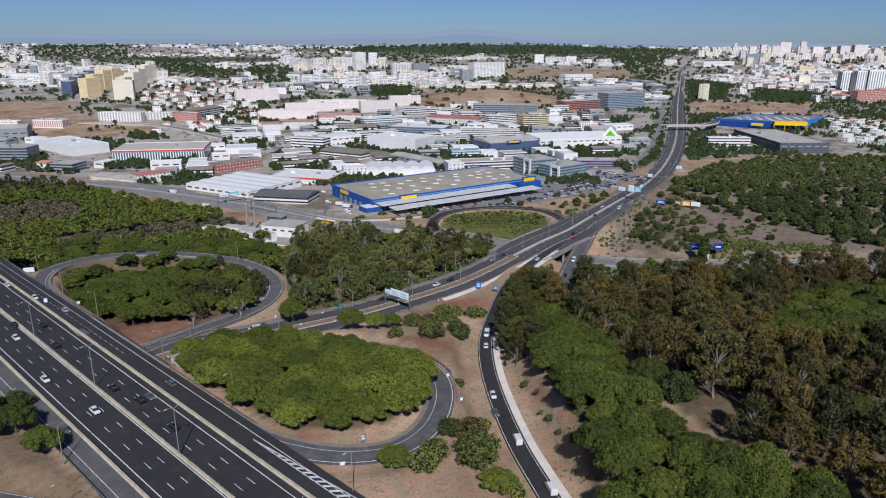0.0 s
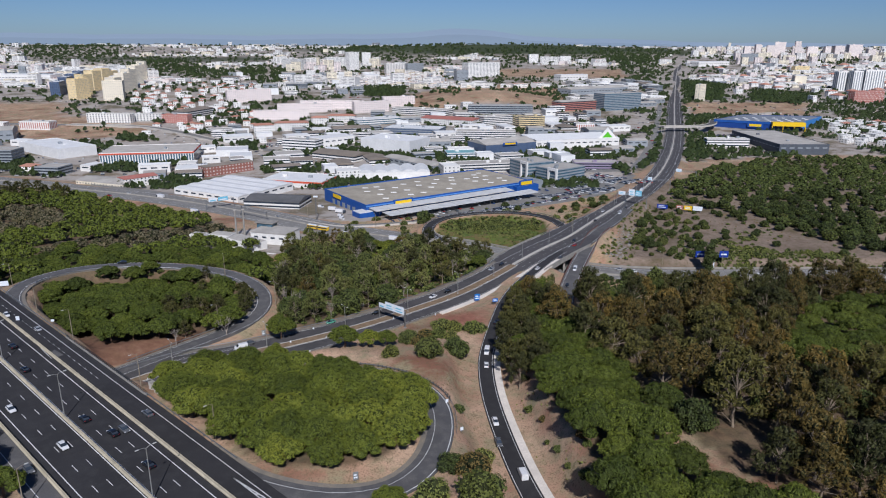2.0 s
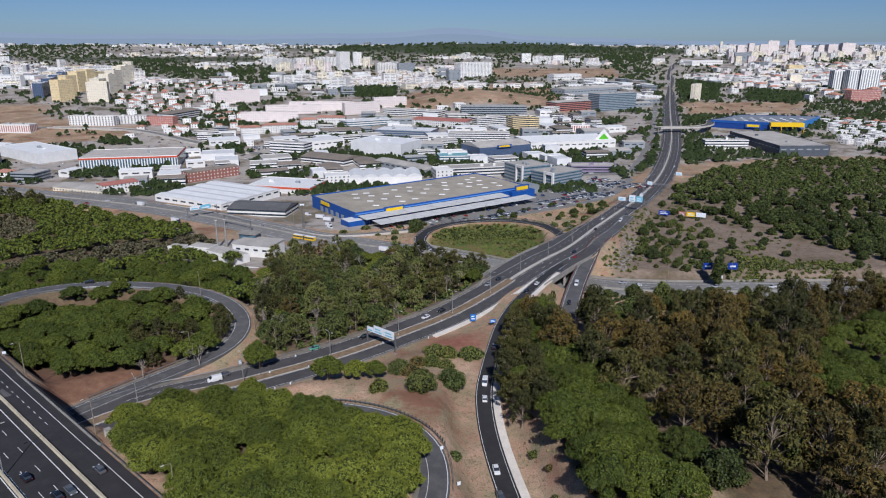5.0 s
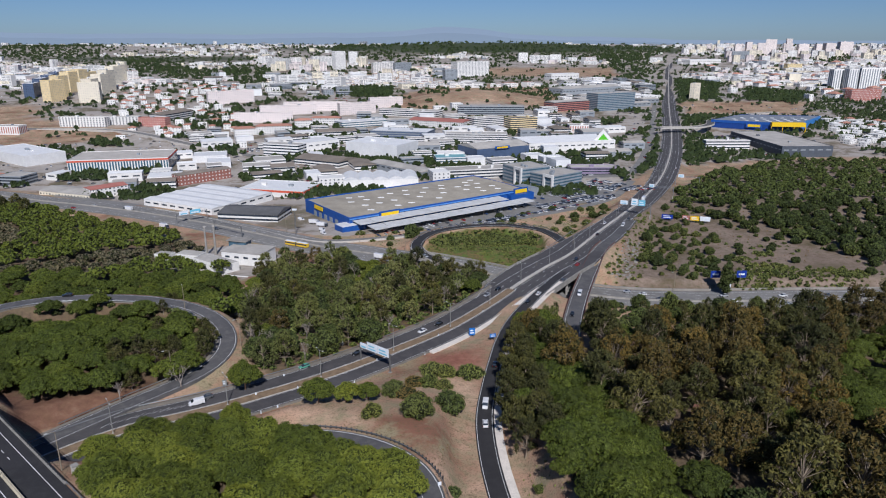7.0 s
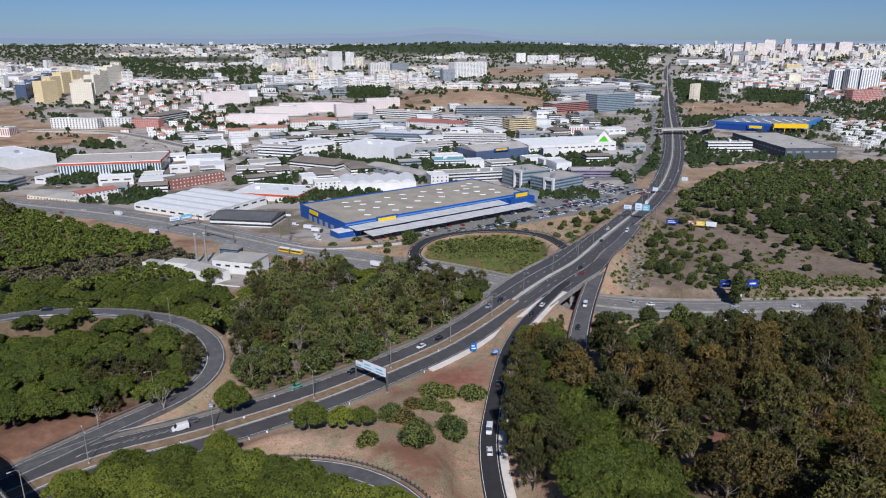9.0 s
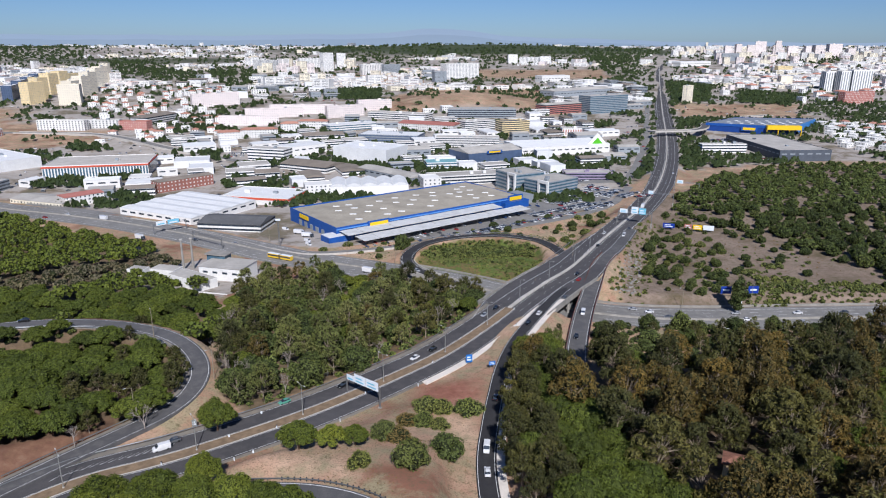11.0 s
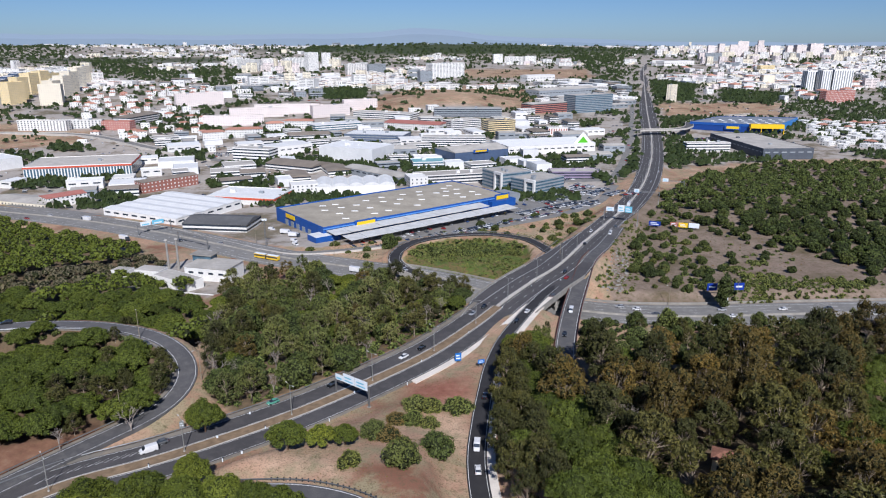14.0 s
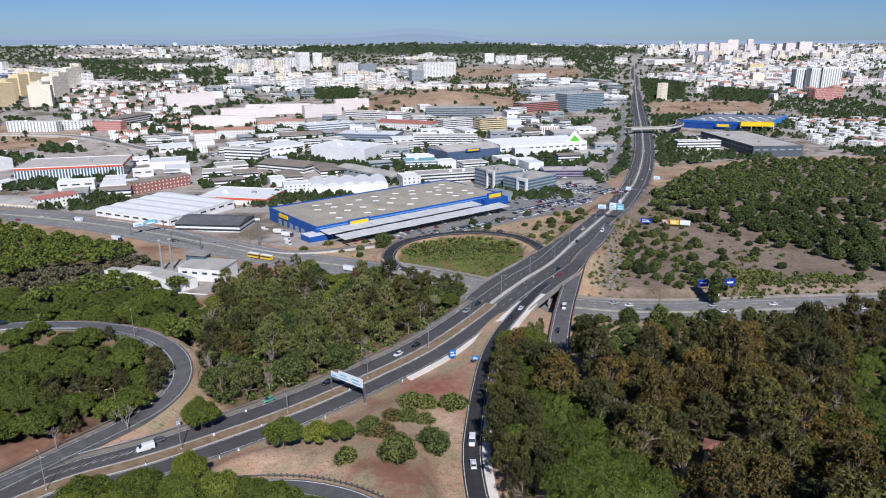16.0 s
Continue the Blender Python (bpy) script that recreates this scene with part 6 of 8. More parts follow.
for (x0, y0), (x1, y1), mat in ((HALL[0], HALL[1], M_BLUE), (HALL[2], HALL[3], plain("light_blue_cladding", srgb(70, 132, 196), 0.5, var=0.06))):
    edge = np.array([(x0 + (x1 - x0) * u, y0 + (y1 - y0) * u, 0.0) for u in np.linspace(0, 1, 6)])
    strip("fascia", edge, -0.6, -0.2, 8.6 if mat is M_BLUE else 2.0, 12.2, mat, "", "", hall)
ent = np.array([(HALL[1][0] - 3 + 45 * u, HALL[1][1] - 6 - 9 * u, 0.0) for u in np.linspace(0, 1, 4)])
strip("entrance_frame", ent, -1.0, 9.0, 7.2, 13.0, M_SIGN_YELLOW, "bright yellow entrance frame", "", hall)
for q in ent:
    box("post", q[0] - 0.5, q[1] - 0.5, -4, q[0] + 0.5, q[1] + 0.5, 7.2, M_SIGN_YELLOW, hall)

# signs on the other stores: plain shapes
sg = tagged(new("roof_sign"), "white triangular roof sign with a green triangle", "sign")
sg.matrix_basis = Matrix.Translation((222, 912, ground_z(222, 912) + 11)) @ pose(0, 0, 0, 0, 0, 8)
piece("frame", mesh_from("frame", [(-13, 0, -1), (13, 0, -1), (0, 0, 13), (-13, 1.5, -1), (13, 1.5, -1), (0, 1.5, 13)], [(0, 1, 2), (5, 4, 3), (0, 3, 4, 1), (1, 4, 5, 2), (2, 5, 3, 0)], M_WHITE), sg)
piece("emblem", mesh_from("emblem", [(-7, -0.15, 0), (7, -0.15, 0), (0, -0.15, 7.5), (-7, 0.1, 0), (7, 0.1, 0), (0, 0.1, 7.5)], [(0, 1, 2), (0, 3, 4, 1), (1, 4, 5, 2), (2, 5, 3, 0)], M_GREEN_SIGN), sg)
for x, y, z, rot, w, h in ((78, 838.5, 13.0, 27, 20, 3.2), (470, 1058, 3.5, -29, 22, 6.0)):
    b = tagged(new("store_sign"), "yellow bar sign on a blue retail hall", "sign")
    b.matrix_basis = Matrix.Translation((x, y, ground_z(x, y) + z)) @ pose(0, 0, 0, 0, 0, rot)
    box("panel", 0, -0.9, 0, w, -0.5, h, M_BLUE, b)
    box("bar", w * 0.12, -1.1, h * 0.2, w * 0.88, -0.9, h * 0.8, M_SIGN_YELLOW, b)

# ---- houses and halls between the large buildings ----
def clear(x, y, r, gap=4.0):
    return all((x - a) ** 2 + (y - b) ** 2 > (r * 0.8 + c * 0.72 + gap) ** 2 for a, b, c in FOOT.get((int(x // 60), int(y // 60)), ()))


TOWN_ROADS = [(AVENUE, 24), (CITY_ROAD, 14), (OVERPASS, 12), (SERVICE, 18), (MOTORWAY2, 26)]


def fill(poly, gap, seed, styles, size, height, turn, group, limit=400):
    rng = random.Random(seed)
    pts = scatter(poly, gap, seed, roads=False)
    arr = np.array(pts)
    ok = np.ones(len(arr), bool)
    for line, c in TOWN_ROADS:
        d, _ = nearest(arr[:, 0], arr[:, 1], dense(line, 6.0))
        ok &= d > c
    k = 0
    for (x, y), good in zip(pts, ok):
        good = good and not any(within(x, y, p) for p in TOWN_WOODS)
        w = rng.uniform(*size)
        d = w * rng.uniform(0.45, 0.9)
        if not good or not clear(x, y, 0.5 * math.hypot(w, d), 1.0) or k >= limit:
            continue
        rot = turn + rng.choice((0, 0, 90, 0)) + rng.uniform(-7, 7)
        c, s = math.cos(radians(rot)), math.sin(radians(rot))
        building(rng.choice(styles), x - c * w / 2 + s * d / 2, y - s * w / 2 - c * d / 2, rot, w, d, rng.uniform(*height), group, units=False)
        k += 1


HALLS = ["hall_white", "hall_white", "hall_brown", "office_white", "hall_grey", "house_white", "office_grey", "box_white"]
HOUSES = ["house_red", "house_red", "house_white", "house_white", "apart_redroof"]
fill([(-300, 690), (-120, 660), (-60, 700), (-60, 1060), (-320, 1060)], 30, 21, HALLS, (18, 38), (5, 9), 20, "halls of the industrial quarter", 60)
fill([(-60, 690), (100, 730), (260, 900), (260, 1230), (-130, 1230), (-60, 1000)], 29, 22, HALLS, (18, 40), (6, 12), 10, "halls of the industrial quarter", 70)
fill([(-520, 1180), (-330, 1180), (-400, 1640), (-700, 1640)], 19, 23, HOUSES, (9, 15), (6, 9), 25, "red-roofed houses", 85)
fill([(-420, 960), (-270, 960), (-300, 1230), (-430, 1080)], 20, 24, HOUSES, (9, 14), (5, 8), 12, "red-roofed houses", 22)
fill([(-900, 640), (-440, 690), (-300, 660), (-380, 860), (-560, 960), (-900, 980)], 34, 25, HALLS + ["house_red"], (14, 34), (5, 9), -15, "halls beside the lower motorway", 40)
fill([(560, 1420), (880, 1380), (1500, 2200), (900, 2300)], 26, 26, ["house_white", "house_red", "apart_white", "apart_white", "apart_redroof", "apart_pink", "apart_white"], (12, 26), (7, 13), 15, "houses on the eastern slope", 80)
fill([(545, 930), (640, 900), (790, 1120), (630, 1140)], 15, 27, ["house_white", "house_white", "house_white", "house_white", "house_red"], (11, 16), (5, 7), 28, "white terraced houses", 75)
fill([(-480, 1470), (-110, 1470), (-150, 1980), (-640, 1980)], 34, 28, HALLS + ["apart_white", "apart_grey"], (20, 46), (7, 14), 12, "halls of the northern quarter", 48)
fill([(240, 1260), (400, 1290), (540, 1760), (330, 1740)], 36, 29, HALLS, (20, 44), (7, 13), 20, "halls beside the avenue", 30)
fill([(-1500, 1640), (-900, 1620), (-760, 1800), (-1000, 2300), (-1600, 2300)], 44, 30, HALLS + ["apart_white"], (24, 60), (8, 16), -5, "halls of the western quarter", 30)


# ---- far town, woods and hills ----
def boxes_stuff(name, rows, mats, label):
    """Many far houses in one mesh: rows of x, y, z, turn, length, depth, height, wall slot, roof slot."""
    v, f, mi = [], [], []
    for x, y, z, rot, w, d, h, ws, rf in rows:
        c, s = math.cos(rot), math.sin(rot)
        n = len(v)
        for zz in (-8, h):
            for a, b in ((-w / 2, -d / 2), (w / 2, -d / 2), (w / 2, d / 2), (-w / 2, d / 2)):
                v.append((x + c * a - s * b, y + s * a + c * b, z + zz))
        f += [(n, n + 1, n + 5, n + 4), (n + 1, n + 2, n + 6, n + 5), (n + 2, n + 3, n + 7, n + 6), (n + 3, n, n + 4, n + 7), (n + 4, n + 5, n + 6, n + 7)]
        mi += [ws] * 4 + [rf]
        for k in range(max(1, int(h / 3.2))):
            z0 = z + h * (k + 0.35) / max(1, int(h / 3.2))
            for sx in (-0.04 * w, 0.0):
                m = len(v)
                lo, hi = (-0.44 * w, -0.06 * w) if sx else (0.06 * w, 0.44 * w)
                for a, zz in ((lo, z0), (hi, z0), (hi, z0 + 0.8), (lo, z0 + 0.8)):
                    b = -d / 2 - 0.15
                    v.append((x + c * a - s * b, y + s * a + c * b, zz))
                f.append((m, m + 1, m + 2, m + 3))
                mi.append(len(mats) - 1)
    return tagged(piece(name, mesh_from(name, v, f, mats, mi)), label, "houses", kind="stuff")


def patch(x, y, k=1.0):
    return np.sin(x * 0.0061 * k + 2 * np.sin(y * 0.0043 * k)) + np.sin(y * 0.0087 * k + 1.7 * np.sin(x * 0.0052 * k + 1))


rng = np.random.default_rng(77)
far_rows = []
for _ in range(11000):
    y = 1 / rng.uniform(1 / 4950, 1 / 1620)
    x = rng.uniform(-0.78, 0.78) * y
    if patch(x, y) < 0.0 or any(within(x, y, p) for p in TOWN_WOODS) or bell(x, y, 330, 3500, 800, 330) > 0.22 or bell(x, y, 95, 1340, 150, 160) > 0.2:
        continue
    if 100 < x - 0.02 * y < 620 and 1650 < y < 2450 or (x < -250 and 2500 < y < 3000 and patch(x, y, 1.7) < 0.6):
        continue
    if abs(x - np.interp(y, AVENUE[:, 1], AVENUE[:, 0])) < 34 or not clear(x, y, 8, 0):
        continue
    big = rng.random()
    w = rng.uniform(8, 16) if big < 0.8 else rng.uniform(20, 46)
    h = rng.uniform(4, 8) if big < 0.86 else rng.uniform(8, 14) if big < 0.985 else rng.uniform(20, 32)
    if h > 24:
        w = rng.uniform(16, 30)
    far_rows.append((x, y, float(base_height(x, y)), rng.choice((0.2, 0.5, -0.3, 1.2)) + rng.uniform(-0.15, 0.15), w, w * rng.uniform(0.4, 0.9), h, int(rng.choice(4, p=(0.70, 0.16, 0.06, 0.08))), int(rng.choice((4, 5, 0), p=(0.26, 0.34, 0.40)))))
    if len(far_rows) >= 4600:
        break
for cx0, cx1, y0, y1, count, h0, h1 in ((0.42, 0.64, 2350, 2900, 60, 12, 28), (0.34, 0.46, 2950, 3600, 60, 12, 28), (-0.22, -0.07, 2100, 2500, 26, 14, 30)):
    for _ in range(count):
        y = rng.uniform(y0, y1)
        x = rng.uniform(cx0, cx1) * y
        if abs(x - np.interp(y, AVENUE[:, 1], AVENUE[:, 0])) > 40:
            far_rows.append((x, y, float(base_height(x, y)), rng.uniform(-0.3, 0.3), rng.uniform(16, 40), rng.uniform(12, 18), rng.uniform(h0, h1), int(rng.choice(3, p=(0.3, 0.35, 0.35))), 5))
boxes_stuff("distant_houses", far_rows, [M_WHITE, M_CREAM, M_PINK, M_GREYW, M_TILE, M_ROOF_GREY, M_GLASS], "far-off white and pale houses with red and grey roofs")


def grove(name, places, label, mat, n=4, lumps=3, flat=1.0):
    """Far trees in one mesh: each a tuft of uneven lumps."""
    v, f = [], []
    r = np.random.default_rng(hash_name(name))
    for x, y, z, s in places:
        lobes = [(x + r.normal(0, 0.5) * s, y + r.normal(0, 0.5) * s, z + s * r.uniform(0.35, 0.9) * flat, s * r.uniform(0.45, 0.8), s * r.uniform(0.4, 0.65) * flat) for _ in range(lumps)]
        cv, cf = cores(lobes, 1.0, n, 2, -0.4)
        k = len(v)
        v += [tuple(np.array(q) + r.normal(0, 0.07, 3) * s) for q in cv]
        f += [tuple(i + k for i in g) for g in cf]
    return tagged(piece(name, mesh_from(name, v, f, mat)), label, "trees", kind="stuff")


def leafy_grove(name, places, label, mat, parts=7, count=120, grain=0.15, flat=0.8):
    """Trees of a wood's far side in one mesh: lobed crowns of leaf sprays round a core painted dark as inner shade."""
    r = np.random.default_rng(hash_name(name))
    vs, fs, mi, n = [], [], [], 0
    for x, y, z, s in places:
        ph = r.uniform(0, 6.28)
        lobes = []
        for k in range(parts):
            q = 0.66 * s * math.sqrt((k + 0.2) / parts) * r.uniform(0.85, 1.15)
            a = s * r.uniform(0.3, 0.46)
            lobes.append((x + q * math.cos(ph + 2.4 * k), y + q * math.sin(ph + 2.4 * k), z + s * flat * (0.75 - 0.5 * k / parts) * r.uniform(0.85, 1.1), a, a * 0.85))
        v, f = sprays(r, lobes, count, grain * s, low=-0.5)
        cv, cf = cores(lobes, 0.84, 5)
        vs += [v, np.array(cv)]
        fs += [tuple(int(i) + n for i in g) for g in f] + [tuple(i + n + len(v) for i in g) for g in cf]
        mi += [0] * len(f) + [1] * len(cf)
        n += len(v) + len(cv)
    return tagged(piece(name, mesh_from(name, np.vstack(vs), fs, [mat, M_CORE_SHADE], mi)), label, "trees", kind="stuff")


places = []
for _ in range(34000):
    y = 1 / rng.uniform(1 / 4900, 1 / 640)
    x = rng.uniform(-0.76, 0.76) * y
    if not within(x, y, TOWN):
        continue
    wood = bell(x, y, 330, 3500, 800, 330) > 0.16 or (x < -250 and 2450 < y < 3050) or (560 < x - 0.1 * y < 760 and 1150 < y < 1420) or patch(x, y, 1.3) < -1.15 or (15 < x - np.interp(y, AVENUE[:, 1], AVENUE[:, 0]) < 85 and 730 < y < 985)
    wood = wood or any(within(x, y, p) for p in TOWN_WOODS) or (y > 1600 and patch(x, y) < 0.0 and rng.random() < 0.6)
    belt = abs(abs(x - np.interp(y, AVENUE[:, 1], AVENUE[:, 0])) - 27) < 11 and y > 690
    if not wood and not belt and (patch(x, y, 6) < (0.3 if y < 1200 else -0.1) or rng.random() > 0.72):
        continue
    if abs(x - np.interp(y, AVENUE[:, 1], AVENUE[:, 0])) < 16 or (y < 1430 and abs(x - np.interp(y, SIDE_STREET[:, 1], SIDE_STREET[:, 0])) < 7) or not clear(x, y, 0, 1.5):
        continue
    if (within(x, y, FIELDS) or within(x, y, FIELD_B) or within(x, y, FIELD_C) or within(x, y, FIELD_E)) and rng.random() > 0.12 or (bell(x, y, 95, 1340, 120, 130) > 0.35 and rng.random() > 0.12):
        continue
    places.append((x, y, ground_z(x, y), rng.uniform(2.6, 4.6) * (1 + y / 3500)))
    if len(places) > 9000:
        break
for poly in TOWN_WOODS:
    mean_y = sum(q[1] for q in poly) / len(poly)
    for x, y in scatter(poly, 9.0 if mean_y < 1600 else mean_y / 85, int(mean_y), 0.0, 260, roads=False):
        if abs(x - np.interp(y, AVENUE[:, 1], AVENUE[:, 0])) > 18 and clear(x, y, 0, 1.5):
            places.append((x, y, ground_z(x, y), rng.uniform(3.2, 5.2) * (1 + y / 3500)))
grove("distant_trees", places, "dark green trees scattered among the far houses", M_TOWN_TREE)
leafy_grove("western_thicket", [(x, y, ground_z(x, y) + 1.5, TREES.uniform(4.2, 5.6)) for x, y in FAR_PINES if patch(x, y, 5) > 0.55], "grey-brown thicket in the western wood", M_GREY_SCRUB, 8, 130, 0.13, 0.6)
leafy_grove("western_pines", [(x, y, ground_z(x, y) + 4.0, TREES.uniform(4.6, 6.2)) for x, y in FAR_PINES if patch(x, y, 5) <= 0.55], "far part of the western pine wood", M_PINE_MID, 8, 130, 0.13, 0.6)


leafy_grove("hillside_pines", [(x, y, ground_z(x, y) + 0.6, TREES.uniform(3.6, 6.4)) for x, y in HILL_FAR], "rounded pines on the far part of the hillside", M_PINE_DARK, 7, 130, 0.14, 0.85)

leafy_grove("loop_thicket", [(x, y, ground_z(x, y) - 0.5, TREES.uniform(0.9, 2.2) * (1.3 if y > 478 else 0.8)) for x, y in scatter(LOOP_GREEN, 2.6, 91, 0.5) if patch(x, y, 9) > -0.2 or y > 480], "dark green reeds and scrub inside the loop", M_REED, 5, 60, 0.2, 1.0)
leafy_grove("hill_bushes", [(x, y, ground_z(x, y) - 0.4, TREES.uniform(0.7, 2.3)) for x, y in scatter(HILL_RIGHT, 4.6, 92, 0, 1500) if y < 640 and patch(x, y, 11) > -0.6], "low scrub bushes dotted over the hillside", M_SCRUB, 5, 50, 0.2, 0.9)
leafy_grove("roadside_reeds", [(x, y, ground_z(x, y) - 0.5, TREES.uniform(1.2, 2.4)) for x, y in scatter([(112, 386), (160, 392), (230, 384), (330, 386), (330, 402), (240, 412), (180, 412), (130, 398)], 2.9, 93, -1.5, 500) if patch(x, y, 7) > -0.5], "pale green reeds beside the lower motorway", M_REED, 5, 60, 0.2, 1.1)

leafy_grove("hillside_reeds", [(x, y, ground_z(x, y) - 0.4, TREES.uniform(1.2, 2.6)) for c in ((195, 418, 11), (187, 437, 6), (232, 403, 8), (174, 392, 9), (205, 446, 5)) for x, y in scatter([(c[0] - c[2], c[1] - c[2] * 0.7), (c[0] + c[2], c[1] - c[2] * 0.7), (c[0] + c[2], c[1] + c[2] * 0.7), (c[0] - c[2], c[1] + c[2] * 0.7)], 2.6, 90 + c[2], -4.0)], "pale green reed clumps on the hillside", M_REED, 6, 90, 0.16, 1.0)
leafy_grove("island_undergrowth", [(x, y, ground_z(x, y) - 0.3, TREES.uniform(1.4, 2.8)) for x, y in scatter(ISLAND_LEFT, 3.4, 89, -2.5) if y > 292 or x < -150], "low green bushes inside the western loop", M_OAK, 6, 80, 0.16, 0.9)
leafy_grove("slope_bushes", [(x, y, ground_z(x, y) - 0.3, TREES.uniform(0.6, 2.0)) for x, y in scatter([(94, 398), (112, 392), (134, 440), (152, 500), (178, 552), (160, 556), (138, 510), (120, 462)], 3.8, 97, -3.0)], "scrub and young trees on the bank beside the viaduct", M_SCRUB, 6, 70, 0.17, 1.0)
leafy_grove("roadside_scrub", [(x, y, ground_z(x, y) - 0.3, TREES.uniform(0.7, 1.7)) for x, y in scatter([(-190, 190), (-150, 158), (-112, 138), (-88, 122), (-60, 100), (-70, 80), (-120, 90), (-190, 120)], 3.6, 96, -1.0)], "dark scrub beside the side road", M_OAK, 6, 110, 0.14, 0.9)
leafy_grove("wood_undergrowth", [(x, y, ground_z(x, y) - 0.3, TREES.uniform(1.6, 3.2)) for x, y in scatter(WOOD_MID, 4.2, 94, -3.0)], "green bushes under the trees of the middle wood", M_SCRUB, 6, 70, 0.17, 0.9)
leafy_grove("motorway_bushes", [(x, y, ground_z(x, y) - 0.3, TREES.uniform(1.4, 3.0)) for x, y in scatter([(40, 332), (78, 354), (130, 351), (190, 353), (300, 356), (300, 334), (190, 316), (130, 296), (75, 300), (44, 312)], 4.4, 95, -1.0)], "dense dark bushes between the wood and the motorway", M_OAK, 6, 70, 0.17, 0.9)


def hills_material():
    k = Nodes("hills_painted_haze", 1.0)
    # distance haze is painted: a pale blue colour that glows by emission
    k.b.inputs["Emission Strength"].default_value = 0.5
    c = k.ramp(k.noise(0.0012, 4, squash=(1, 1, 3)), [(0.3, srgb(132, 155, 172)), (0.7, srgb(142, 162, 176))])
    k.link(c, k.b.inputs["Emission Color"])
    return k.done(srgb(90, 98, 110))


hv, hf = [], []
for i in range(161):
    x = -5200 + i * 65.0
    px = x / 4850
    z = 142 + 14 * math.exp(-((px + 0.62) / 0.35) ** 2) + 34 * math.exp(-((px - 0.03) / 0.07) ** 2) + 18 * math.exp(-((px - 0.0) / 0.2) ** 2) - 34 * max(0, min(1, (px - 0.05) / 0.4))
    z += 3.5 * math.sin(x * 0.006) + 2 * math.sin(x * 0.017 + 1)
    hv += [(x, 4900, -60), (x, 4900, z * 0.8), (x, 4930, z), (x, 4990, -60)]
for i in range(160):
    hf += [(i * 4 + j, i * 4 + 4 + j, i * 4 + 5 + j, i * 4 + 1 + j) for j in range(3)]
piece("backdrop", mesh_from("backdrop", hv, hf, hills_material()), label="backdrop of far hills with glowing blue haze painted in", kind="structure")

# ---- street furniture ----
M_POLE = plain("lamp_pole_steel", srgb(168, 168, 162), 0.5, 0.5, var=0.08)
M_POLE_RUST = plain("weathered_pole", srgb(150, 138, 118), 0.7, 0.1, var=0.15)
M_LAMP = plain("lamp_head", srgb(196, 196, 190), 0.4, 0.2, var=0.05)
M_SIGN_BLUE = plain("sign_blue", srgb(36, 110, 190), 0.5, var=0.05)
M_SIGN_NAVY = plain("sign_dark_blue", srgb(30, 60, 150), 0.5, var=0.05)
M_SIGN_WHITE = plain("sign_white", srgb(226, 232, 236), 0.5, var=0.04)
M_SIGN_BACK = plain("sign_back_grey", srgb(150, 152, 150), 0.5, 0.4, var=0.06)


def lamp_meshes(h, arms, pole_mat):
    v, f = [], []
    tube(v, f, (0, 0, -1.0), (0, 0, h * 0.55), 0.16, 0.12, 8)
    tube(v, f, (0, 0, h * 0.55), (0, 0, h), 0.12, 0.08, 8)
    pole = mesh_from("pole", v, f, pole_mat)
    v, f = [], []
    tube(v, f, (0, 0, h - 0.15), (0.9, 0, h + 0.25), 0.06, 0.05, 6)
    tube(v, f, (0.9, 0, h + 0.25), (1.7, 0, h + 0.3), 0.05, 0.04, 6)
    arm = mesh_from("arm", v, f, pole_mat)
    bm = bmesh.new()
    bmesh.ops.create_cube(bm, size=1.0)
    for q in bm.verts:
        q.co = Vector((q.co.x * 0.85 + 2.0, q.co.y * (0.34 if q.co.x < 0 else 0.24), q.co.z * 0.18 + h + 0.3))
    bmesh.ops.bevel(bm, geom=bm.edges[:], offset=0.04, segments=1, affect="EDGES")
    head = bpy.data.meshes.new("lamp_head")
    bm.to_mesh(head)
    head.materials.append(M_LAMP)
    base = mesh_from("base", *cylinder(0.34, 0.28, 0.7, 8, -0.3), M_CONC_WHITE)
    return pole, arm, head, base


LAMPS = {"double": lamp_meshes(10.6, 2, M_POLE), "tall": lamp_meshes(13.0, 2, M_POLE), "single": lamp_meshes(10.8, 1, M_POLE_RUST)}


def street_lamp(kind, x, y, z, turn, label, group):
    pole, arm, head, base = LAMPS[kind]
    t = tagged(new("street_lamp"), label, "street lamp", group)
    t.matrix_basis = Matrix.Translation((x, y, z)) @ pose(0, 0, 0, 0, 0, turn)
    piece("pole", pole, t)
    if kind == "double":
        piece("base", base, t)
    for a in ((0, 180) if kind != "single" else (0,)):
        r = piece("arm", arm, t, m=pose(0, 0, 0, 0, 0, a))
        piece("lamp_head", head, r)


MW_TURN = math.degrees(math.atan2(MW_N[1], MW_N[0]))
for s in (-206, -155, -103, -51.5, 0, 51):
    q = mw(s, 0)
    street_lamp("tall", q[0], q[1], q[2] + 0.6, MW_TURN, "tall steel double-arm lamp on the motorway median", "lamps on the motorway median")
for s, n in ((42, 20.5), (-12, 22.6), (-55, 22.8), (-107, 22.8), (-143, 23.2), (-180, 26), (-215, 26)):
    q = mw(s, n)
    street_lamp("single", q[0], q[1], max(ground_z(q[0], q[1]), 16.5), MW_TURN + 180, "weathered single-arm lamp beside the motorway", "lamps beside the motorway")
for s, n in ((-18, -20.6), (-60, -20.4), (3, -31)):
    q = mw(s, n)
    street_lamp("single", q[0], q[1], ground_z(q[0], q[1]), MW_TURN, "weathered single-arm lamp beside the slip road", "lamps beside the motorway")
s_k = A_AV[np.argmin(np.hypot(AV[:, 0] + 93, AV[:, 1] - 237))]
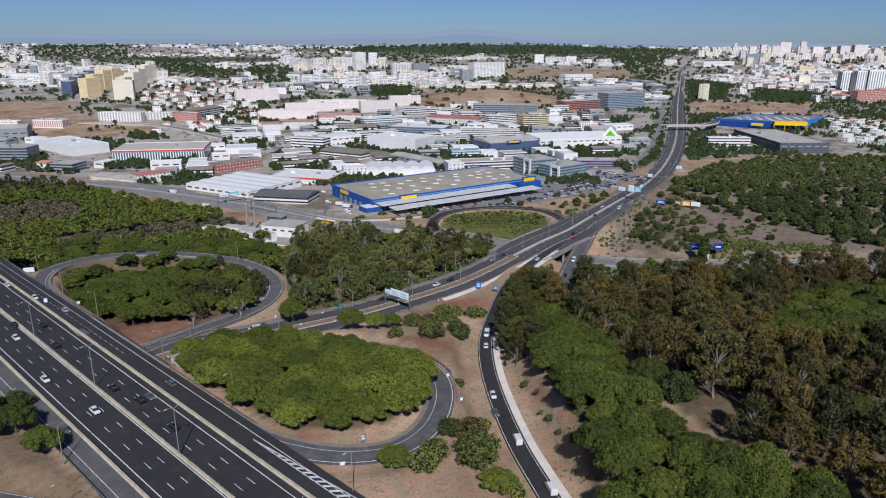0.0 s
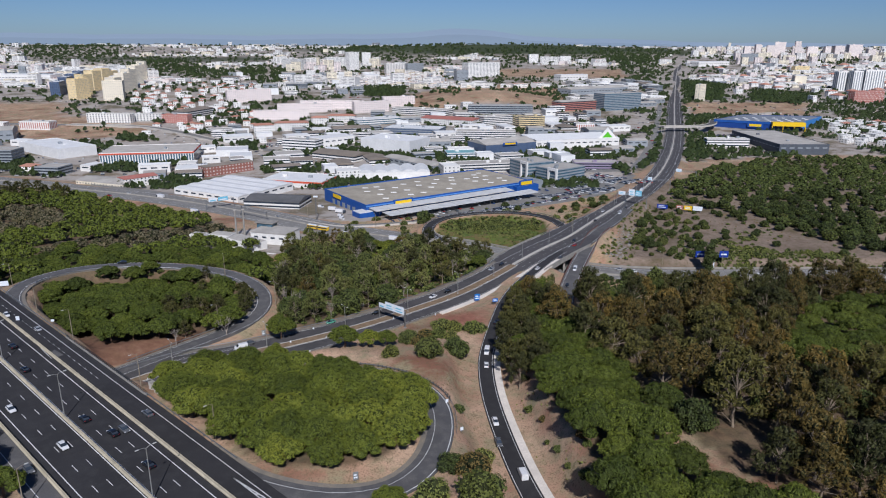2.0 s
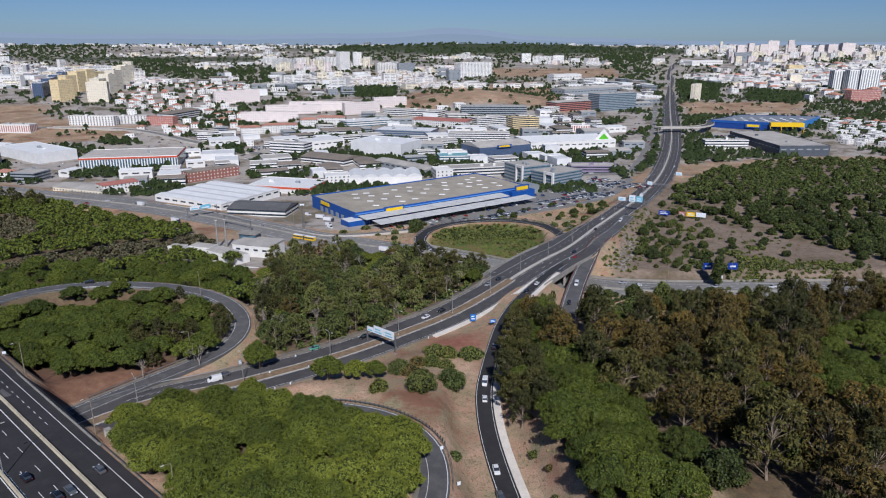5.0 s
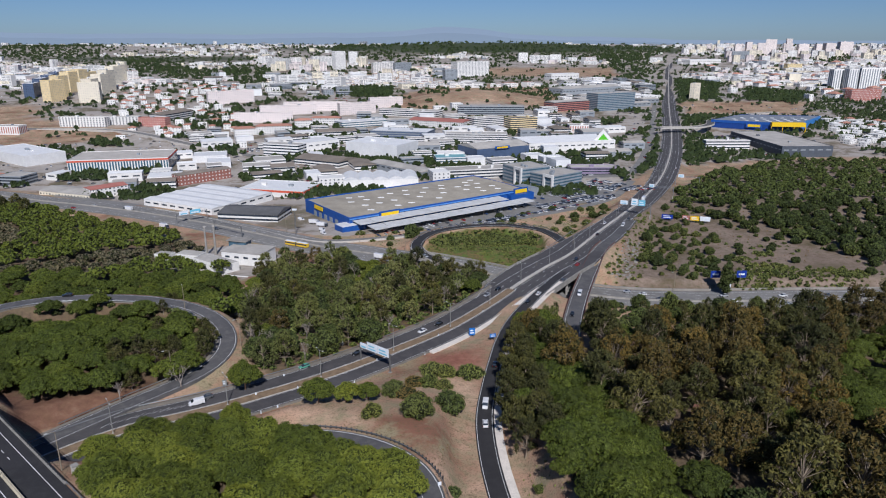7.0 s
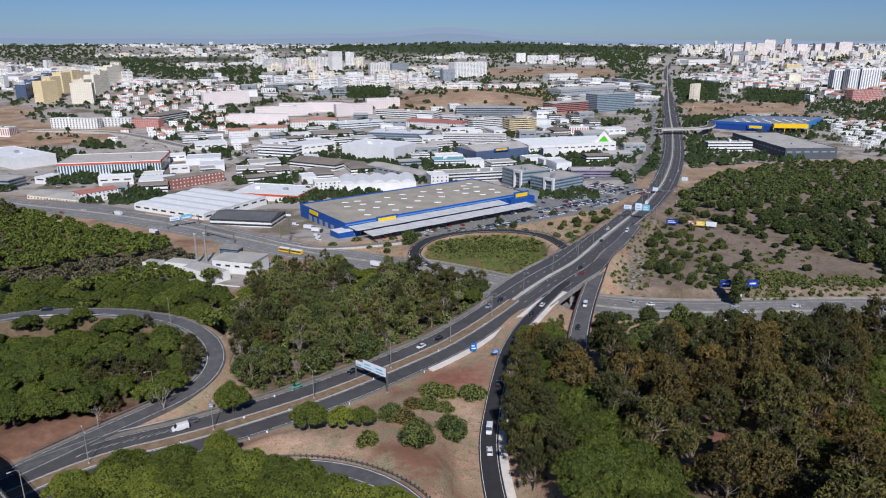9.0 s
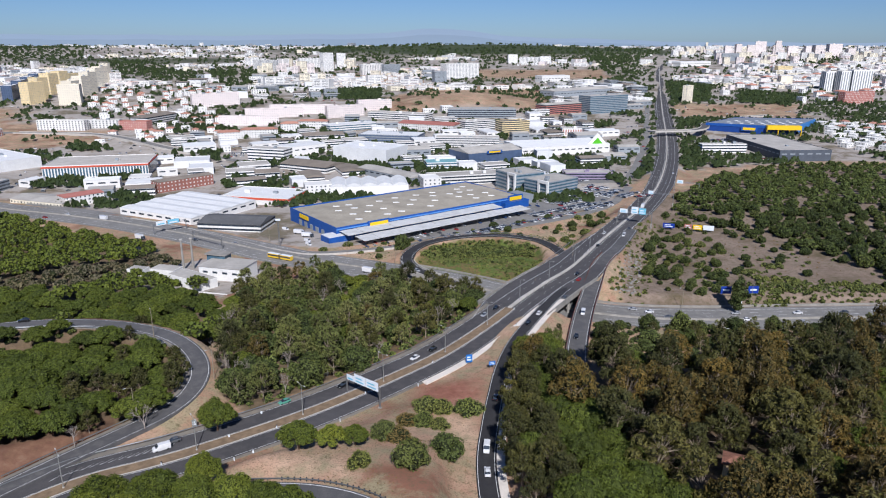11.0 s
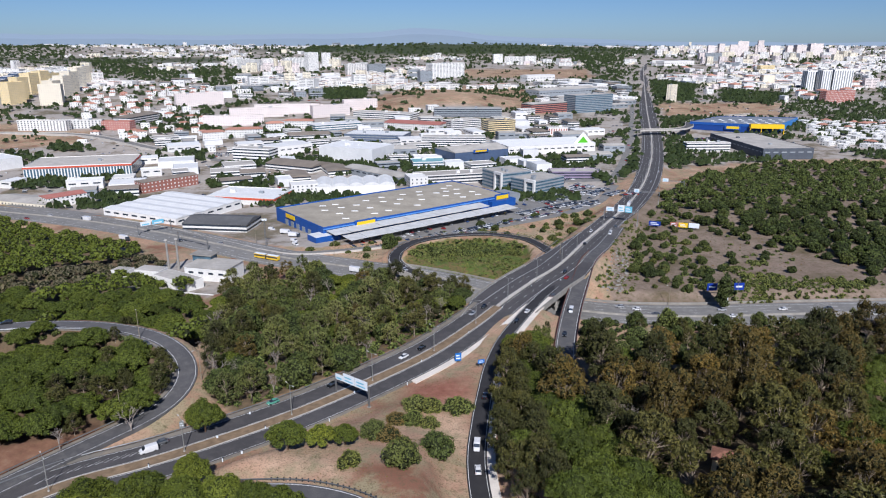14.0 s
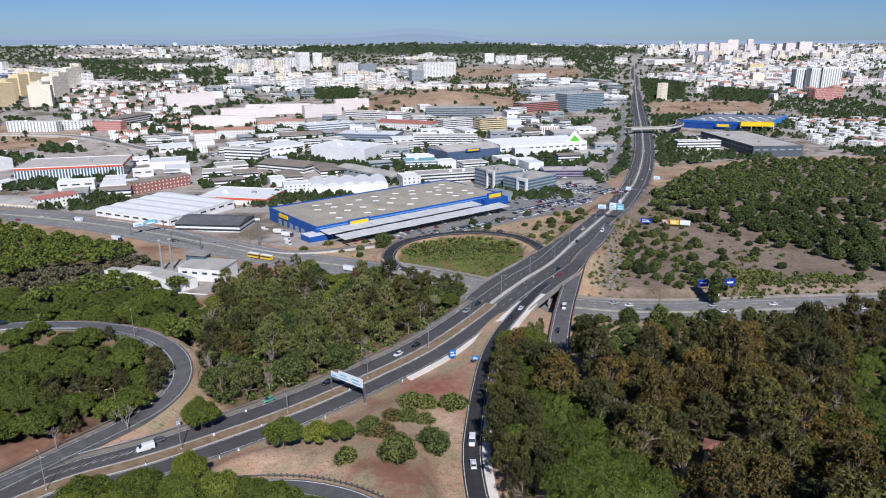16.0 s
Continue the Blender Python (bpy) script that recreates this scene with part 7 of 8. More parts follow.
for i in range(-1, 22):
    s = s_k + i * 34.2
    c = cut(AV, s, s + 4)
    sd_ = sides(c)[0]
    street_lamp("double", c[0][0], c[0][1], c[0][2], math.degrees(math.atan2(sd_[1], sd_[0])), "grey double-arm street lamp on the avenue median", "lamps along the avenue")
for x, y in ((-88, 268), (-70, 290), (-100, 318), (90, 455), (40, 520), (-14, 470), (130, 388), (165, 389), (60, 408), (-45, 490), (-100, 522)):
    d0 = min((float(np.min(np.hypot(p[:, 0] - x, p[:, 1] - y))), k) for k, p in enumerate((LOOP_LEFT, LOOP_MID, MOTORWAY2, AVENUE)))
    street_lamp("single", x, y, ground_z(x, y), TREES.uniform(0, 360), "slender single-arm lamp beside a ramp", "lamps beside the ramps")


def gantry(p, q, h, panels, label, walkway=False):
    """A sign portal: two posts, a lattice beam, and panels given as (start, length, height, material, face)."""
    p, q = Vector(p), Vector(q)
    d = (q - p)
    L = d.length
    g = tagged(new("sign_gantry"), label, "sign gantry")
    g.matrix_basis = Matrix.Translation(p) @ pose(0, 0, 0, 0, 0, math.degrees(math.atan2(d.y, d.x)))
    for x in (0, L):
        box("post", x - 0.22, -0.22, -2.5, x + 0.22, 0.22, h + 0.3, M_STEEL, g)
        box("footing", x - 0.5, -0.5, -2.5, x + 0.5, 0.5, 0.35, M_CONC_GREY, g)
    for z in (h - 0.9, h):
        box("beam", 0.2, -0.14, z - 0.12, L - 0.2, 0.14, z + 0.12, M_STEEL, g)
    v, f = [], []
    n = max(3, int(L / 1.6))
    for i in range(n):
        a, b = 0.2 + (L - 0.4) * i / n, 0.2 + (L - 0.4) * (i + 1) / n
        tube(v, f, (a, 0, h - 0.9 if i % 2 else h), (b, 0, h if i % 2 else h - 0.9), 0.05, 0.05, 4)
    piece("lattice", mesh_from("lattice", v, f, M_STEEL), g)
    for x0, ln, ph, mat, bars in panels:
        pn = box("sign_panel", x0, -0.32, h - 1.3, x0 + ln, -0.18, h - 1.3 + ph, mat, g)
        box("panel_edge", x0 - 0.06, -0.2, h - 1.36, x0 + ln + 0.06, -0.14, h - 1.24 + ph, M_SIGN_BACK, pn)
        ink = M_SIGN_WHITE if mat is not M_SIGN_WHITE else M_SIGN_PALE
        for k in range(bars):
            z0 = h - 1.3 + ph * (0.16 + 0.72 * k / bars)
            box("text_bar", x0 + ln * 0.14, -0.36, z0, x0 + ln * (0.84 - 0.12 * (k % 2)), -0.31, z0 + ph * 0.3 / bars, ink, pn)
    return g


M_SIGN_PALE = plain("sign_pale_blue", srgb(122, 190, 214), 0.5, var=0.05)
gantry((-25.0, 288.5, 2.4), (-13.4, 278.6, 3.2), 7.2, [(0.3, 3.4, 2.0, M_SIGN_WHITE, 1), (3.9, 5.2, 3.2, M_SIGN_WHITE, 2), (9.3, 5.6, 3.2, M_SIGN_WHITE, 2)], "steel sign gantry with white and pale blue panels over the avenue")
gantry((143.5, 548, -6.2), (164.5, 538, -6.4), 8.4, [(1.0, 5.4, 3.0, M_SIGN_WHITE, 2), (9.0, 4.6, 5.0, M_SIGN_WHITE, 2), (14.2, 4.8, 4.4, M_SIGN_PALE, 2)], "wide steel sign gantry with white and blue panels")
gantry((186, 620, -8.2), (207, 611, -8.6), 8.0, [(3, 4, 2.8, M_SIGN_WHITE, 2)], "steel sign gantry over the avenue")
gantry((229, 668, -9.5), (248, 660, -9.5), 8.0, [(2, 5, 3, M_SIGN_WHITE, 2)], "steel sign gantry over the avenue")
gantry((-152, 527, -12.4), (-128, 509, -12), 7.6, [(3, 3, 1.6, M_SIGN_BACK, 0)], "steel portal gantry over the lower motorway")
gantry((-186, 548, -13), (-168, 562, -13), 7.6, [(2, 7, 3, M_SIGN_WHITE, 1), (10, 8, 3, M_SIGN_PALE, 1)], "steel sign gantry over the lower motorway")


def panel_sign(x, y, z, turn, w, h, lift, mat, label, posts=2, arrow=False):
    g = tagged(new("road_sign"), label, "road sign")
    g.matrix_basis = Matrix.Translation((x, y, z)) @ pose(0, 0, 0, 0, 0, turn)
    for i in range(posts):
        px = w * ((i + 0.5) / posts - 0.5)
        box("post", px - 0.07, 0.05, -1.2, px + 0.07, 0.19, lift + h * 0.9, M_STEEL, g)
    pn = box("panel", -w / 2, -0.05, lift, w / 2, 0.04, lift + h, mat, g)
    if h > 1.2:
        if arrow:
            v = [(-0.5, 0), (-0.22, 0), (0.55, 0.72), (0.55, 0.3), (0.8, 0.3), (0.8, 1.15), (-0.05, 1.15), (-0.05, 0.9), (0.36, 0.9)]
            k = h / 1.9
            piece("arrow", mesh_from("arrow", [(a * k, -0.08, lift + h * 0.2 + b * k) for a, b in v], [tuple(range(9))], M_SIGN_WHITE), pn)
        else:
            for k in range(2):
                box("text_bar", -w * 0.36, -0.09, lift + h * (0.24 + 0.34 * k), w * (0.34 - 0.14 * k), -0.045, lift + h * (0.4 + 0.34 * k), M_SIGN_WHITE, pn)
    return g


panel_sign(18.6, 312, ground_z(18.6, 312), 10, 2.4, 3.2, 0.9, M_SIGN_BLUE, "large blue direction sign beside the avenue")
panel_sign(26.6, 306, ground_z(26.6, 306), 15, 2.6, 1.6, 1.6, M_SIGN_BLUE, "blue direction sign beside the ramp")
post_s = tagged(new("cantilever_sign"), "white mast carrying two blue direction signs", "road sign")
post_s.matrix_basis = Matrix.Translation((160.8, 390.2, ground_z(160.8, 390.2)))
piece("mast", mesh_from("mast", *cylinder(0.42, 0.34, 9.4, 10, -1.0), M_SIGN_WHITE), post_s)
for x0 in (-11.2, 2.6):
    pn = box("sign_panel", x0, -0.2, 6.6, x0 + 5.2, 0.0, 10.4, M_SIGN_NAVY, post_s)
    box("text_bar", x0 + 1.0, -0.28, 8.0, x0 + 4.2, -0.19, 8.9, M_SIGN_WHITE, pn)
box("crossarm", -11.0, 0.0, 8.1, 7.6, 0.3, 8.5, M_STEEL, post_s)
for x, y, w, h, lift, mat, words in ((-19, 153.5, 1.3, 2.2, 0.7, M_SIGN_BACK, "grey back of a road sign at the island's edge"), (-23, 143.4, 1.2, 0.9, 0.3, M_SIGN_WHITE, "small white marker board"),
                                     (-4.4, 178, 1.3, 1.6, 0.5, M_SIGN_WHITE, "small white marker board"), (3.2, 196.4, 0.9, 1.0, 0.6, M_SIGN_WHITE, "small white marker board"),
                                     (7.2, 181, 0.9, 1.0, 0.6, M_SIGN_WHITE, "small white marker board"), (-154.5, 247.5, 1.2, 1.6, 1.0, M_SIGN_WHITE, "small white marker board"),
                                     (-141.5, 247, 1.1, 0.9, 0.9, M_SIGN_WHITE, "small white marker board"), (-57.5, 259.8, 0.5, 0.8, 0.5, M_SIGN_WHITE, "small white marker board"),
                                     (-48.5, 251.5, 0.5, 0.8, 0.4, M_SIGN_WHITE, "small white marker board"), (-69.4, 265.3, 1.4, 2.2, 0.8, M_SIGN_BACK, "grey back of a road sign"),
                                     (-51, 274, 0.5, 0.8, 0.4, M_SIGN_WHITE, "small white marker board"), (-187, 291, 4.4, 2.2, 1.2, M_SIGN_WHITE, "white and blue board at the slip road"),
                                     (-34, 301.5, 2.0, 3.4, 1.0, M_SIGN_BACK, "grey back of a road sign")):
    panel_sign(x, y, ground_z(x, y), 20, w, h, lift, mat, words, 1 if w < 2 else 2)
v, f = [], []
box_faces(-0.12, -0.12, -0.4, 0.12, 0.12, 0.95, v, f)
marker_mesh = mesh_from("stem", v, f, M_SIGN_WHITE)
v, f = [], []
box_faces(-0.14, -0.14, 0.95, 0.14, 0.14, 1.2, v, f)
cap_mesh = mesh_from("cap", v, f, M_STEEL_DARK)
for k in range(16):
    s = s_k - 10 + k * 17.0
    c = cut(AV, s, s + 4)
    q = c[0] + sides(c)[0] * (-10.9 if k % 2 else -2.9 + 0.6)
    mk = tagged(new("marker_post"), "short white marker post with a dark cap", "marker post", "marker posts along the avenue")
    mk.matrix_basis = Matrix.Translation((q[0], q[1], q[2]))
    piece("stem", marker_mesh, mk)
    piece("cap", cap_mesh, mk)
for i, (x, y, w, mat, words) in enumerate(((178, 540, 8, M_SIGN_NAVY, "blue advertising hoarding on the hillside"), (190, 535, 5, M_REDW, "dark red advertising hoarding on the hillside"),
                                           (195.5, 532, 6, M_SIGN_YELLOW, "yellow advertising hoarding on the hillside"), (202, 529, 7, M_SIGN_WHITE, "white advertising hoarding on the hillside"))):
    panel_sign(x, y, ground_z(x, y), -24, w, 3.4, 1.6, mat, words, 3)
# utility box by the bridge and low white blocks
for x, y, w, d, h in ((-86.5, 198.5, 1.6, 1.4, 2.2), (-84, 196.2, 3.4, 1.2, 1.0)):
    b = tagged(new("utility_cabinet"), "white concrete utility cabinet beside the motorway", "cabinet")
    b.matrix_basis = Matrix.Translation((x, y, ground_z(x, y))) @ pose(0, 0, 0, 0, 0, -42)
    box("body", 0, 0, -0.4, w, d, h, M_CONC_WHITE, b)
    box("cap", -0.1, -0.1, h, w + 0.1, d + 0.1, h + 0.12, M_CONC_GREY, b)

# ---- the white depot by the lower motorway ----
dz = ground_z(-112, 440) - 0.3
depot = tagged(new("depot"), "white flat-roofed depot building beside the lower motorway", "building")
depot.matrix_basis = Matrix.Translation((-121, 438.5, dz)) @ pose(0, 0, 0, 0, 0, -17)
box("wall", 0, 0, -3, 26, 17, 8.0, M_WHITE, depot)
box("roof", -0.4, -0.4, 8.0, 26.4, 17.4, 8.35, M_ROOF_GREY, depot, "grey felt roof")
for i in range(4):
    box("window", 2.5 + i * 6, -0.12, 4.6, 5.4 + i * 6, 0.1, 5.7, M_GLASS, depot)
box("control_room", -3.5, 13.5, -3, 8, 20, 10.4, M_GLASS_BLUE, depot, "glazed control room")
box("control_roof", -4.5, 12.5, 10.4, 9, 21, 10.9, M_CONC_GREY, depot, "projecting flat roof of the control room")
for x, y, rot, w, d, h, lab in ((-135, 430, -36, 27, 11, 5.6, "low white annexe with a flat roof"), (-150, 444, -17, 15, 9, 4.6, "small white annexe with a flat roof"), (-164, 447, -17, 10, 7, 3.8, "small white hut with a flat roof")):
    b = tagged(new("annexe"), lab, "building")
    b.matrix_basis = Matrix.Translation((x, y, ground_z(x, y))) @ pose(0, 0, 0, 0, 0, rot)
    box("wall", 0, 0, -3, w, d, h, M_WHITE, b)
    box("roof", 0.4, 0.4, h, w - 0.4, d - 0.4, h + 0.12, M_ROOF_GREY, b)
    box("door", w * 0.4, -0.1, 0, w * 0.4 + 1.4, 0.1, 2.1, M_STEEL_DARK, b)
strip("yard", np.array([(-170, 444, dz + 0.35), (-92, 420, dz + 0.35)]), -14, 16, -1.2, 0.1, M_CONC_GREY, "grey concrete yard round the depot")
strip("driveway", np.array([(-107, 428, dz + 0.5), (-104, 408, dz + 1.4), (-102, 388, dz + 3.2)]), -5, 5, -1.2, 0.1, M_CONC_GREY, "grey paved drive below the depot")
strip("yard_wall", np.array([(-133, 418, dz + 0.4), (-98, 408, dz + 0.4)]), -0.3, 0.3, -1, 2.4, M_WHITE, "white wall round the yard")
for x, y in ((-136, 458), (-131.3, 460.5)):
    t = tagged(new("mast"), "tall pale concrete mast beside the depot", "mast")
    t.matrix_basis = Matrix.Translation((x, y, ground_z(x, y)))
    piece("pole", mesh_from("pole", *cylinder(0.75, 0.55, 19.0, 10, -1.0), M_CONC_GREY), t)
    piece("head", mesh_from("head", *cylinder(0.9, 0.9, 0.5, 10, 18.0), M_CONC_WHITE), t)
    box("cable_box", -1.1, -0.3, 3.0, -0.5, 0.3, 5.0, M_STEEL, t)
t = tagged(new("lamp_mast"), "tall lattice floodlight mast", "mast")
t.matrix_basis = Matrix.Translation((-92, 515, ground_z(-92, 515)))
v, f = [], []
for a, b in ((-0.5, -0.5), (0.5, -0.5), (0.5, 0.5), (-0.5, 0.5)):
    tube(v, f, (a, b, -1), (a * 0.5, b * 0.5, 18), 0.09, 0.07, 4)
for k in range(9):
    tube(v, f, (-0.5, -0.5, k * 2), (0.45, -0.45, k * 2 + 2), 0.05, 0.05, 4)
    tube(v, f, (0.5, 0.5, k * 2), (-0.45, 0.45, k * 2 + 2), 0.05, 0.05, 4)
piece("lattice", mesh_from("lattice", v, f, M_STEEL), t)
box("floodlight", -1.6, -0.3, 17.6, 1.6, 0.3, 18.8, M_SIGN_WHITE, t)
# tiled cottage hidden in the eastern wood
cot = tagged(new("cottage"), "small ochre cottage with a faded tiled roof among trees", "house")
cot.matrix_basis = Matrix.Translation((76, 224, ground_z(78, 226))) @ pose(0, 0, 0, 0, 0, -28)
box("wall", 0, 0, -2, 7.5, 5, 4.6, M_YELLOW_R, cot)
v, f = roof_mesh(7.5, 5, 4.6, "hip", None)
piece("roof", mesh_from("roof", v, f, plain("weathered_tiles", srgb(142, 100, 82), 0.9, var=0.22, scale=0.9)), cot)
box("window", 1.2, -0.08, 1.2, 2.2, 0.1, 2.4, M_GLASS, cot)
box("door", 4.4, -0.08, 0, 5.4, 0.1, 2.1, M_STEEL_DARK, cot)


# ---- vehicles ----
def paint(name, col):
    k = Nodes(name, 0.25, 0.1)
    k.b.inputs["Coat Weight"].default_value = 0.6
    return k.done(k.mix(k.step(k.noise(1.5, 3, "object"), 0.4, 0.8), col, tuple(c * 0.85 for c in col)))


PAINTS = {"white": paint("paint_white", (0.78, 0.78, 0.77)), "black": paint("paint_black", (0.015, 0.016, 0.018)), "grey": paint("paint_grey", (0.12, 0.125, 0.13)), "silver": paint("paint_silver", (0.42, 0.43, 0.44)),
          "red": paint("paint_red", (0.35, 0.03, 0.025)), "blue": paint("paint_blue", (0.03, 0.07, 0.2)), "green": paint("paint_green", (0.12, 0.35, 0.25)), "yellow": paint("paint_yellow", (0.8, 0.52, 0.04))}
M_TYRE = plain("tyre_rubber", (0.02, 0.02, 0.02), 0.9, var=0.1)
M_RIM = plain("wheel_rim", (0.4, 0.4, 0.4), 0.35, 0.8, var=0.05)
M_HEADLIGHT = plain("headlight_lens", (0.75, 0.76, 0.78), 0.15, var=0.02)
M_TAIL = plain("tail_light", (0.4, 0.02, 0.02), 0.3, var=0.02)


def loft(sections):
    """Skins closed rings of equal length one to the next along a vehicle."""
    n = len(sections[0])
    v = [p for s in sections for p in s]
    f = [(i * n + j, i * n + (j + 1) % n, (i + 1) * n + (j + 1) % n, (i + 1) * n + j) for i in range(len(sections) - 1) for j in range(n)]
    f += [tuple(range(n))[::-1], tuple(range((len(sections) - 1) * n, len(sections) * n))]
    return v, f


def ring(x, w, z0, z1, tuck=0.86):
    return [(x, -w * 0.94, z0), (x, -w, z0 + (z1 - z0) * 0.4), (x, -w * 0.97, z1 - 0.08), (x, -w * tuck, z1), (x, w * tuck, z1), (x, w * 0.97, z1 - 0.08), (x, w, z0 + (z1 - z0) * 0.4), (x, w * 0.94, z0)]


def car_shapes(kind):
    if kind == "car":
        body = [(-2.1, 0.74, 0.42, 0.78), (-2.02, 0.84, 0.3, 0.96), (-1.2, 0.88, 0.26, 1.0), (0.9, 0.88, 0.26, 0.95), (1.75, 0.85, 0.28, 0.82), (2.08, 0.72, 0.38, 0.66)]
        cab = [(-1.75, 0.76, 0.95, 1.02), (-1.2, 0.72, 0.95, 1.4), (0.1, 0.72, 0.93, 1.44), (1.05, 0.76, 0.9, 0.97)]
        roof = [(-1.3, 0.64, 1.36, 1.45), (-0.6, 0.66, 1.38, 1.49), (0.2, 0.64, 1.37, 1.47)]
        wheels, L = (-1.32, 1.3), 2.05
    elif kind == "van":
        body = [(-2.5, 0.86, 0.4, 1.6), (-2.45, 0.95, 0.3, 2.02), (0.9, 0.96, 0.28, 2.05), (1.5, 0.95, 0.28, 1.3), (2.25, 0.9, 0.3, 1.05), (2.5, 0.78, 0.4, 0.8)]
        cab = [(0.72, 0.9, 1.25, 2.0), (1.0, 0.9, 1.2, 1.98), (1.72, 0.9, 1.1, 1.2)]
        roof = [(-2.3, 0.82, 2.0, 2.08), (0.8, 0.82, 2.02, 2.1)]
        wheels, L = (-1.6, 1.55), 2.45
    else:
        body = [(-4.2, 1.15, 0.9, 3.3), (-4.15, 1.22, 0.85, 3.4), (2.0, 1.22, 0.85, 3.4), (2.05, 1.15, 0.9, 3.3)]
        cab = [(2.35, 1.12, 0.6, 2.7), (3.6, 1.12, 0.6, 2.75), (4.1, 1.05, 0.6, 1.6)]
        roof = [(2.4, 1.0, 2.7, 2.85), (3.5, 1.0, 2.72, 2.85)]
        wheels, L = (-2.8, 3.1), 4.1
    return [mesh_from(kind + "_" + nm, *loft([ring(*s) for s in secs]), M_GLASS) for nm, secs in (("body", body), ("glass", cab), ("roof", roof))] + [wheels, L, body]


SHAPES = {k: car_shapes(k) for k in ("car", "van", "truck")}
BODIES = {}
for k, sh in SHAPES.items():
    for nm, m in PAINTS.items():
        for i in (0, 2):
            me = sh[i].copy()
            me.materials.clear()
            me.materials.append(m)
            BODIES[k, nm, i] = me
wv, wf = cylinder(0.33, 0.33, 0.24, 12, -0.12)
TYRE = mesh_from("tyre", [(x, z, y) for x, y, z in wv], wf, M_TYRE)
wv, wf = cylinder(0.2, 0.2, 0.27, 8, -0.135)
RIM = mesh_from("rim", [(x, z, y) for x, y, z in wv], wf, M_RIM)
v, f = [], []
box_faces(-0.06, -0.18, -0.08, 0.06, 0.18, 0.08, v, f, True, True)
LENS_F, LENS_R = mesh_from("headlight", v, f, M_HEADLIGHT), mesh_from("tail_light", v, f, M_TAIL)
TRACKS = [(dense(p, 2.0), off) for p, off in ((MOTORWAY, 0.06), (AVENUE, 0.06), (LOOP_LEFT, 0.05), (LOOP_NEAR, 0.05), (RAMP_RIGHT, 0.06), (VIADUCT, 0.06), (MOTORWAY2, 0.06), (LOOP_MID, 0.06))]
WORDS = {"white": "white", "black": "black", "grey": "dark grey", "silver": "silver", "red": "red", "blue": "blue", "green": "pale green", "yellow": "yellow"}


def vehicle(kind, colour, x, y, z, turn, label, group, wheels=True):
    sh = SHAPES[kind]
    c = tagged(new({"car": "car", "van": "van", "truck": "lorry"}[kind]), label, {"car": "car", "van": "van", "truck": "lorry"}[kind], group)
    c.matrix_basis = Matrix.Translation((x, y, z)) @ pose(0, 0, 0, 0, 0, turn)
    piece("body", BODIES[kind, colour, 0], c)
    piece("glass", sh[1], c)
    piece("roof_panel", BODIES[kind, colour, 2], c)
    if wheels:
        r = 1.0 if kind != "truck" else 1.45
        for wx in sh[3]:
            for wy in (-0.78, 0.78):
                w = piece("wheel", TYRE, c, m=Matrix.Translation((wx, wy * (1.3 if kind == "truck" else 1.02), 0.33 * r)) @ Matrix.Diagonal((r, 1, r, 1)))
        for wy in (-0.62, 0.62):
            piece("headlight", LENS_F, c, m=Matrix.Translation((sh[4] - 0.05, wy, 0.66 if kind != "truck" else 0.95)))
            piece("tail_light", LENS_R, c, m=Matrix.Translation((-sh[4] + 0.02, wy, 0.78 if kind != "truck" else 0.95)))
    return c


def on_road(kind, colour, x, y):
    best = None
    for p, lift in TRACKS:
        d = np.hypot(p[:, 0] - x, p[:, 1] - y)
        j = int(d.argmin())
        if best is None or d[j] < best[0]:
            best = (float(d[j]), p, j, lift)
    d, p, j, lift = best
    t = p[min(j + 1, len(p) - 1)] - p[max(j - 1, 0)]
    side = t[0] * (y - p[j][1]) - t[1] * (x - p[j][0])
    turn = math.degrees(math.atan2(t[1], t[0])) + (180 if side > 0 else 0)
    vehicle(kind, colour, x, y, p[j][2] + lift, turn, f"{WORDS[colour]} {'lorry' if kind == 'truck' else kind} driving on dark asphalt", "vehicles on the roads")


for colour, places in (
        ("white", ((-95, 166), (-119, 184), (-146, 214), (-162, 253), (-182, 267), (-2, 316), (54, 362), (124, 512), (112, 383), (109, 364), (141, 362), (155, 371), (183, 378), (224, 370), (-65, 479), (18, 238), (-6, 452), (18, 197), (-276, 611), (258, 749))),
        ("black", ((-153, 225), (-129, 208), (-143, 225), (-96, 179), (-85, 172), (-70, 158), (-27, 293), (47, 350), (35, 369), (84, 418), (123, 363), (-25, 448), (33, 414), (25, 281), (66, 340), (-151, 325), (5, 324), (111, 479))),
        ("grey", ((-83, 174), (-80, 182), (-98, 156), (-73, 257), (119, 376), (206, 378), (-96, 313), (70, 382), (56, 403), (18, 185), (144, 523), (-152, 530))),
        ("silver", ((-143, 240), (29, 361), (105, 387), (153, 379), (180, 367), (-123, 521), (-1, 441), (232, 698), (59, 413))),
        ("green", ((-45, 281),)), ("red", ((83, 409), (-289, 602)))):
    for x, y in places:
        on_road("car", colour, x, y)
for x, y in ((-75, 253), (19, 250), (23, 169), (29, 145), (75, 366), (135, 505)):
    on_road("van", "white", x, y)
for x, y in ((-29, 456), (-191, 536), (-241, 593), (178, 597)):
    on_road("truck", "white", x, y)
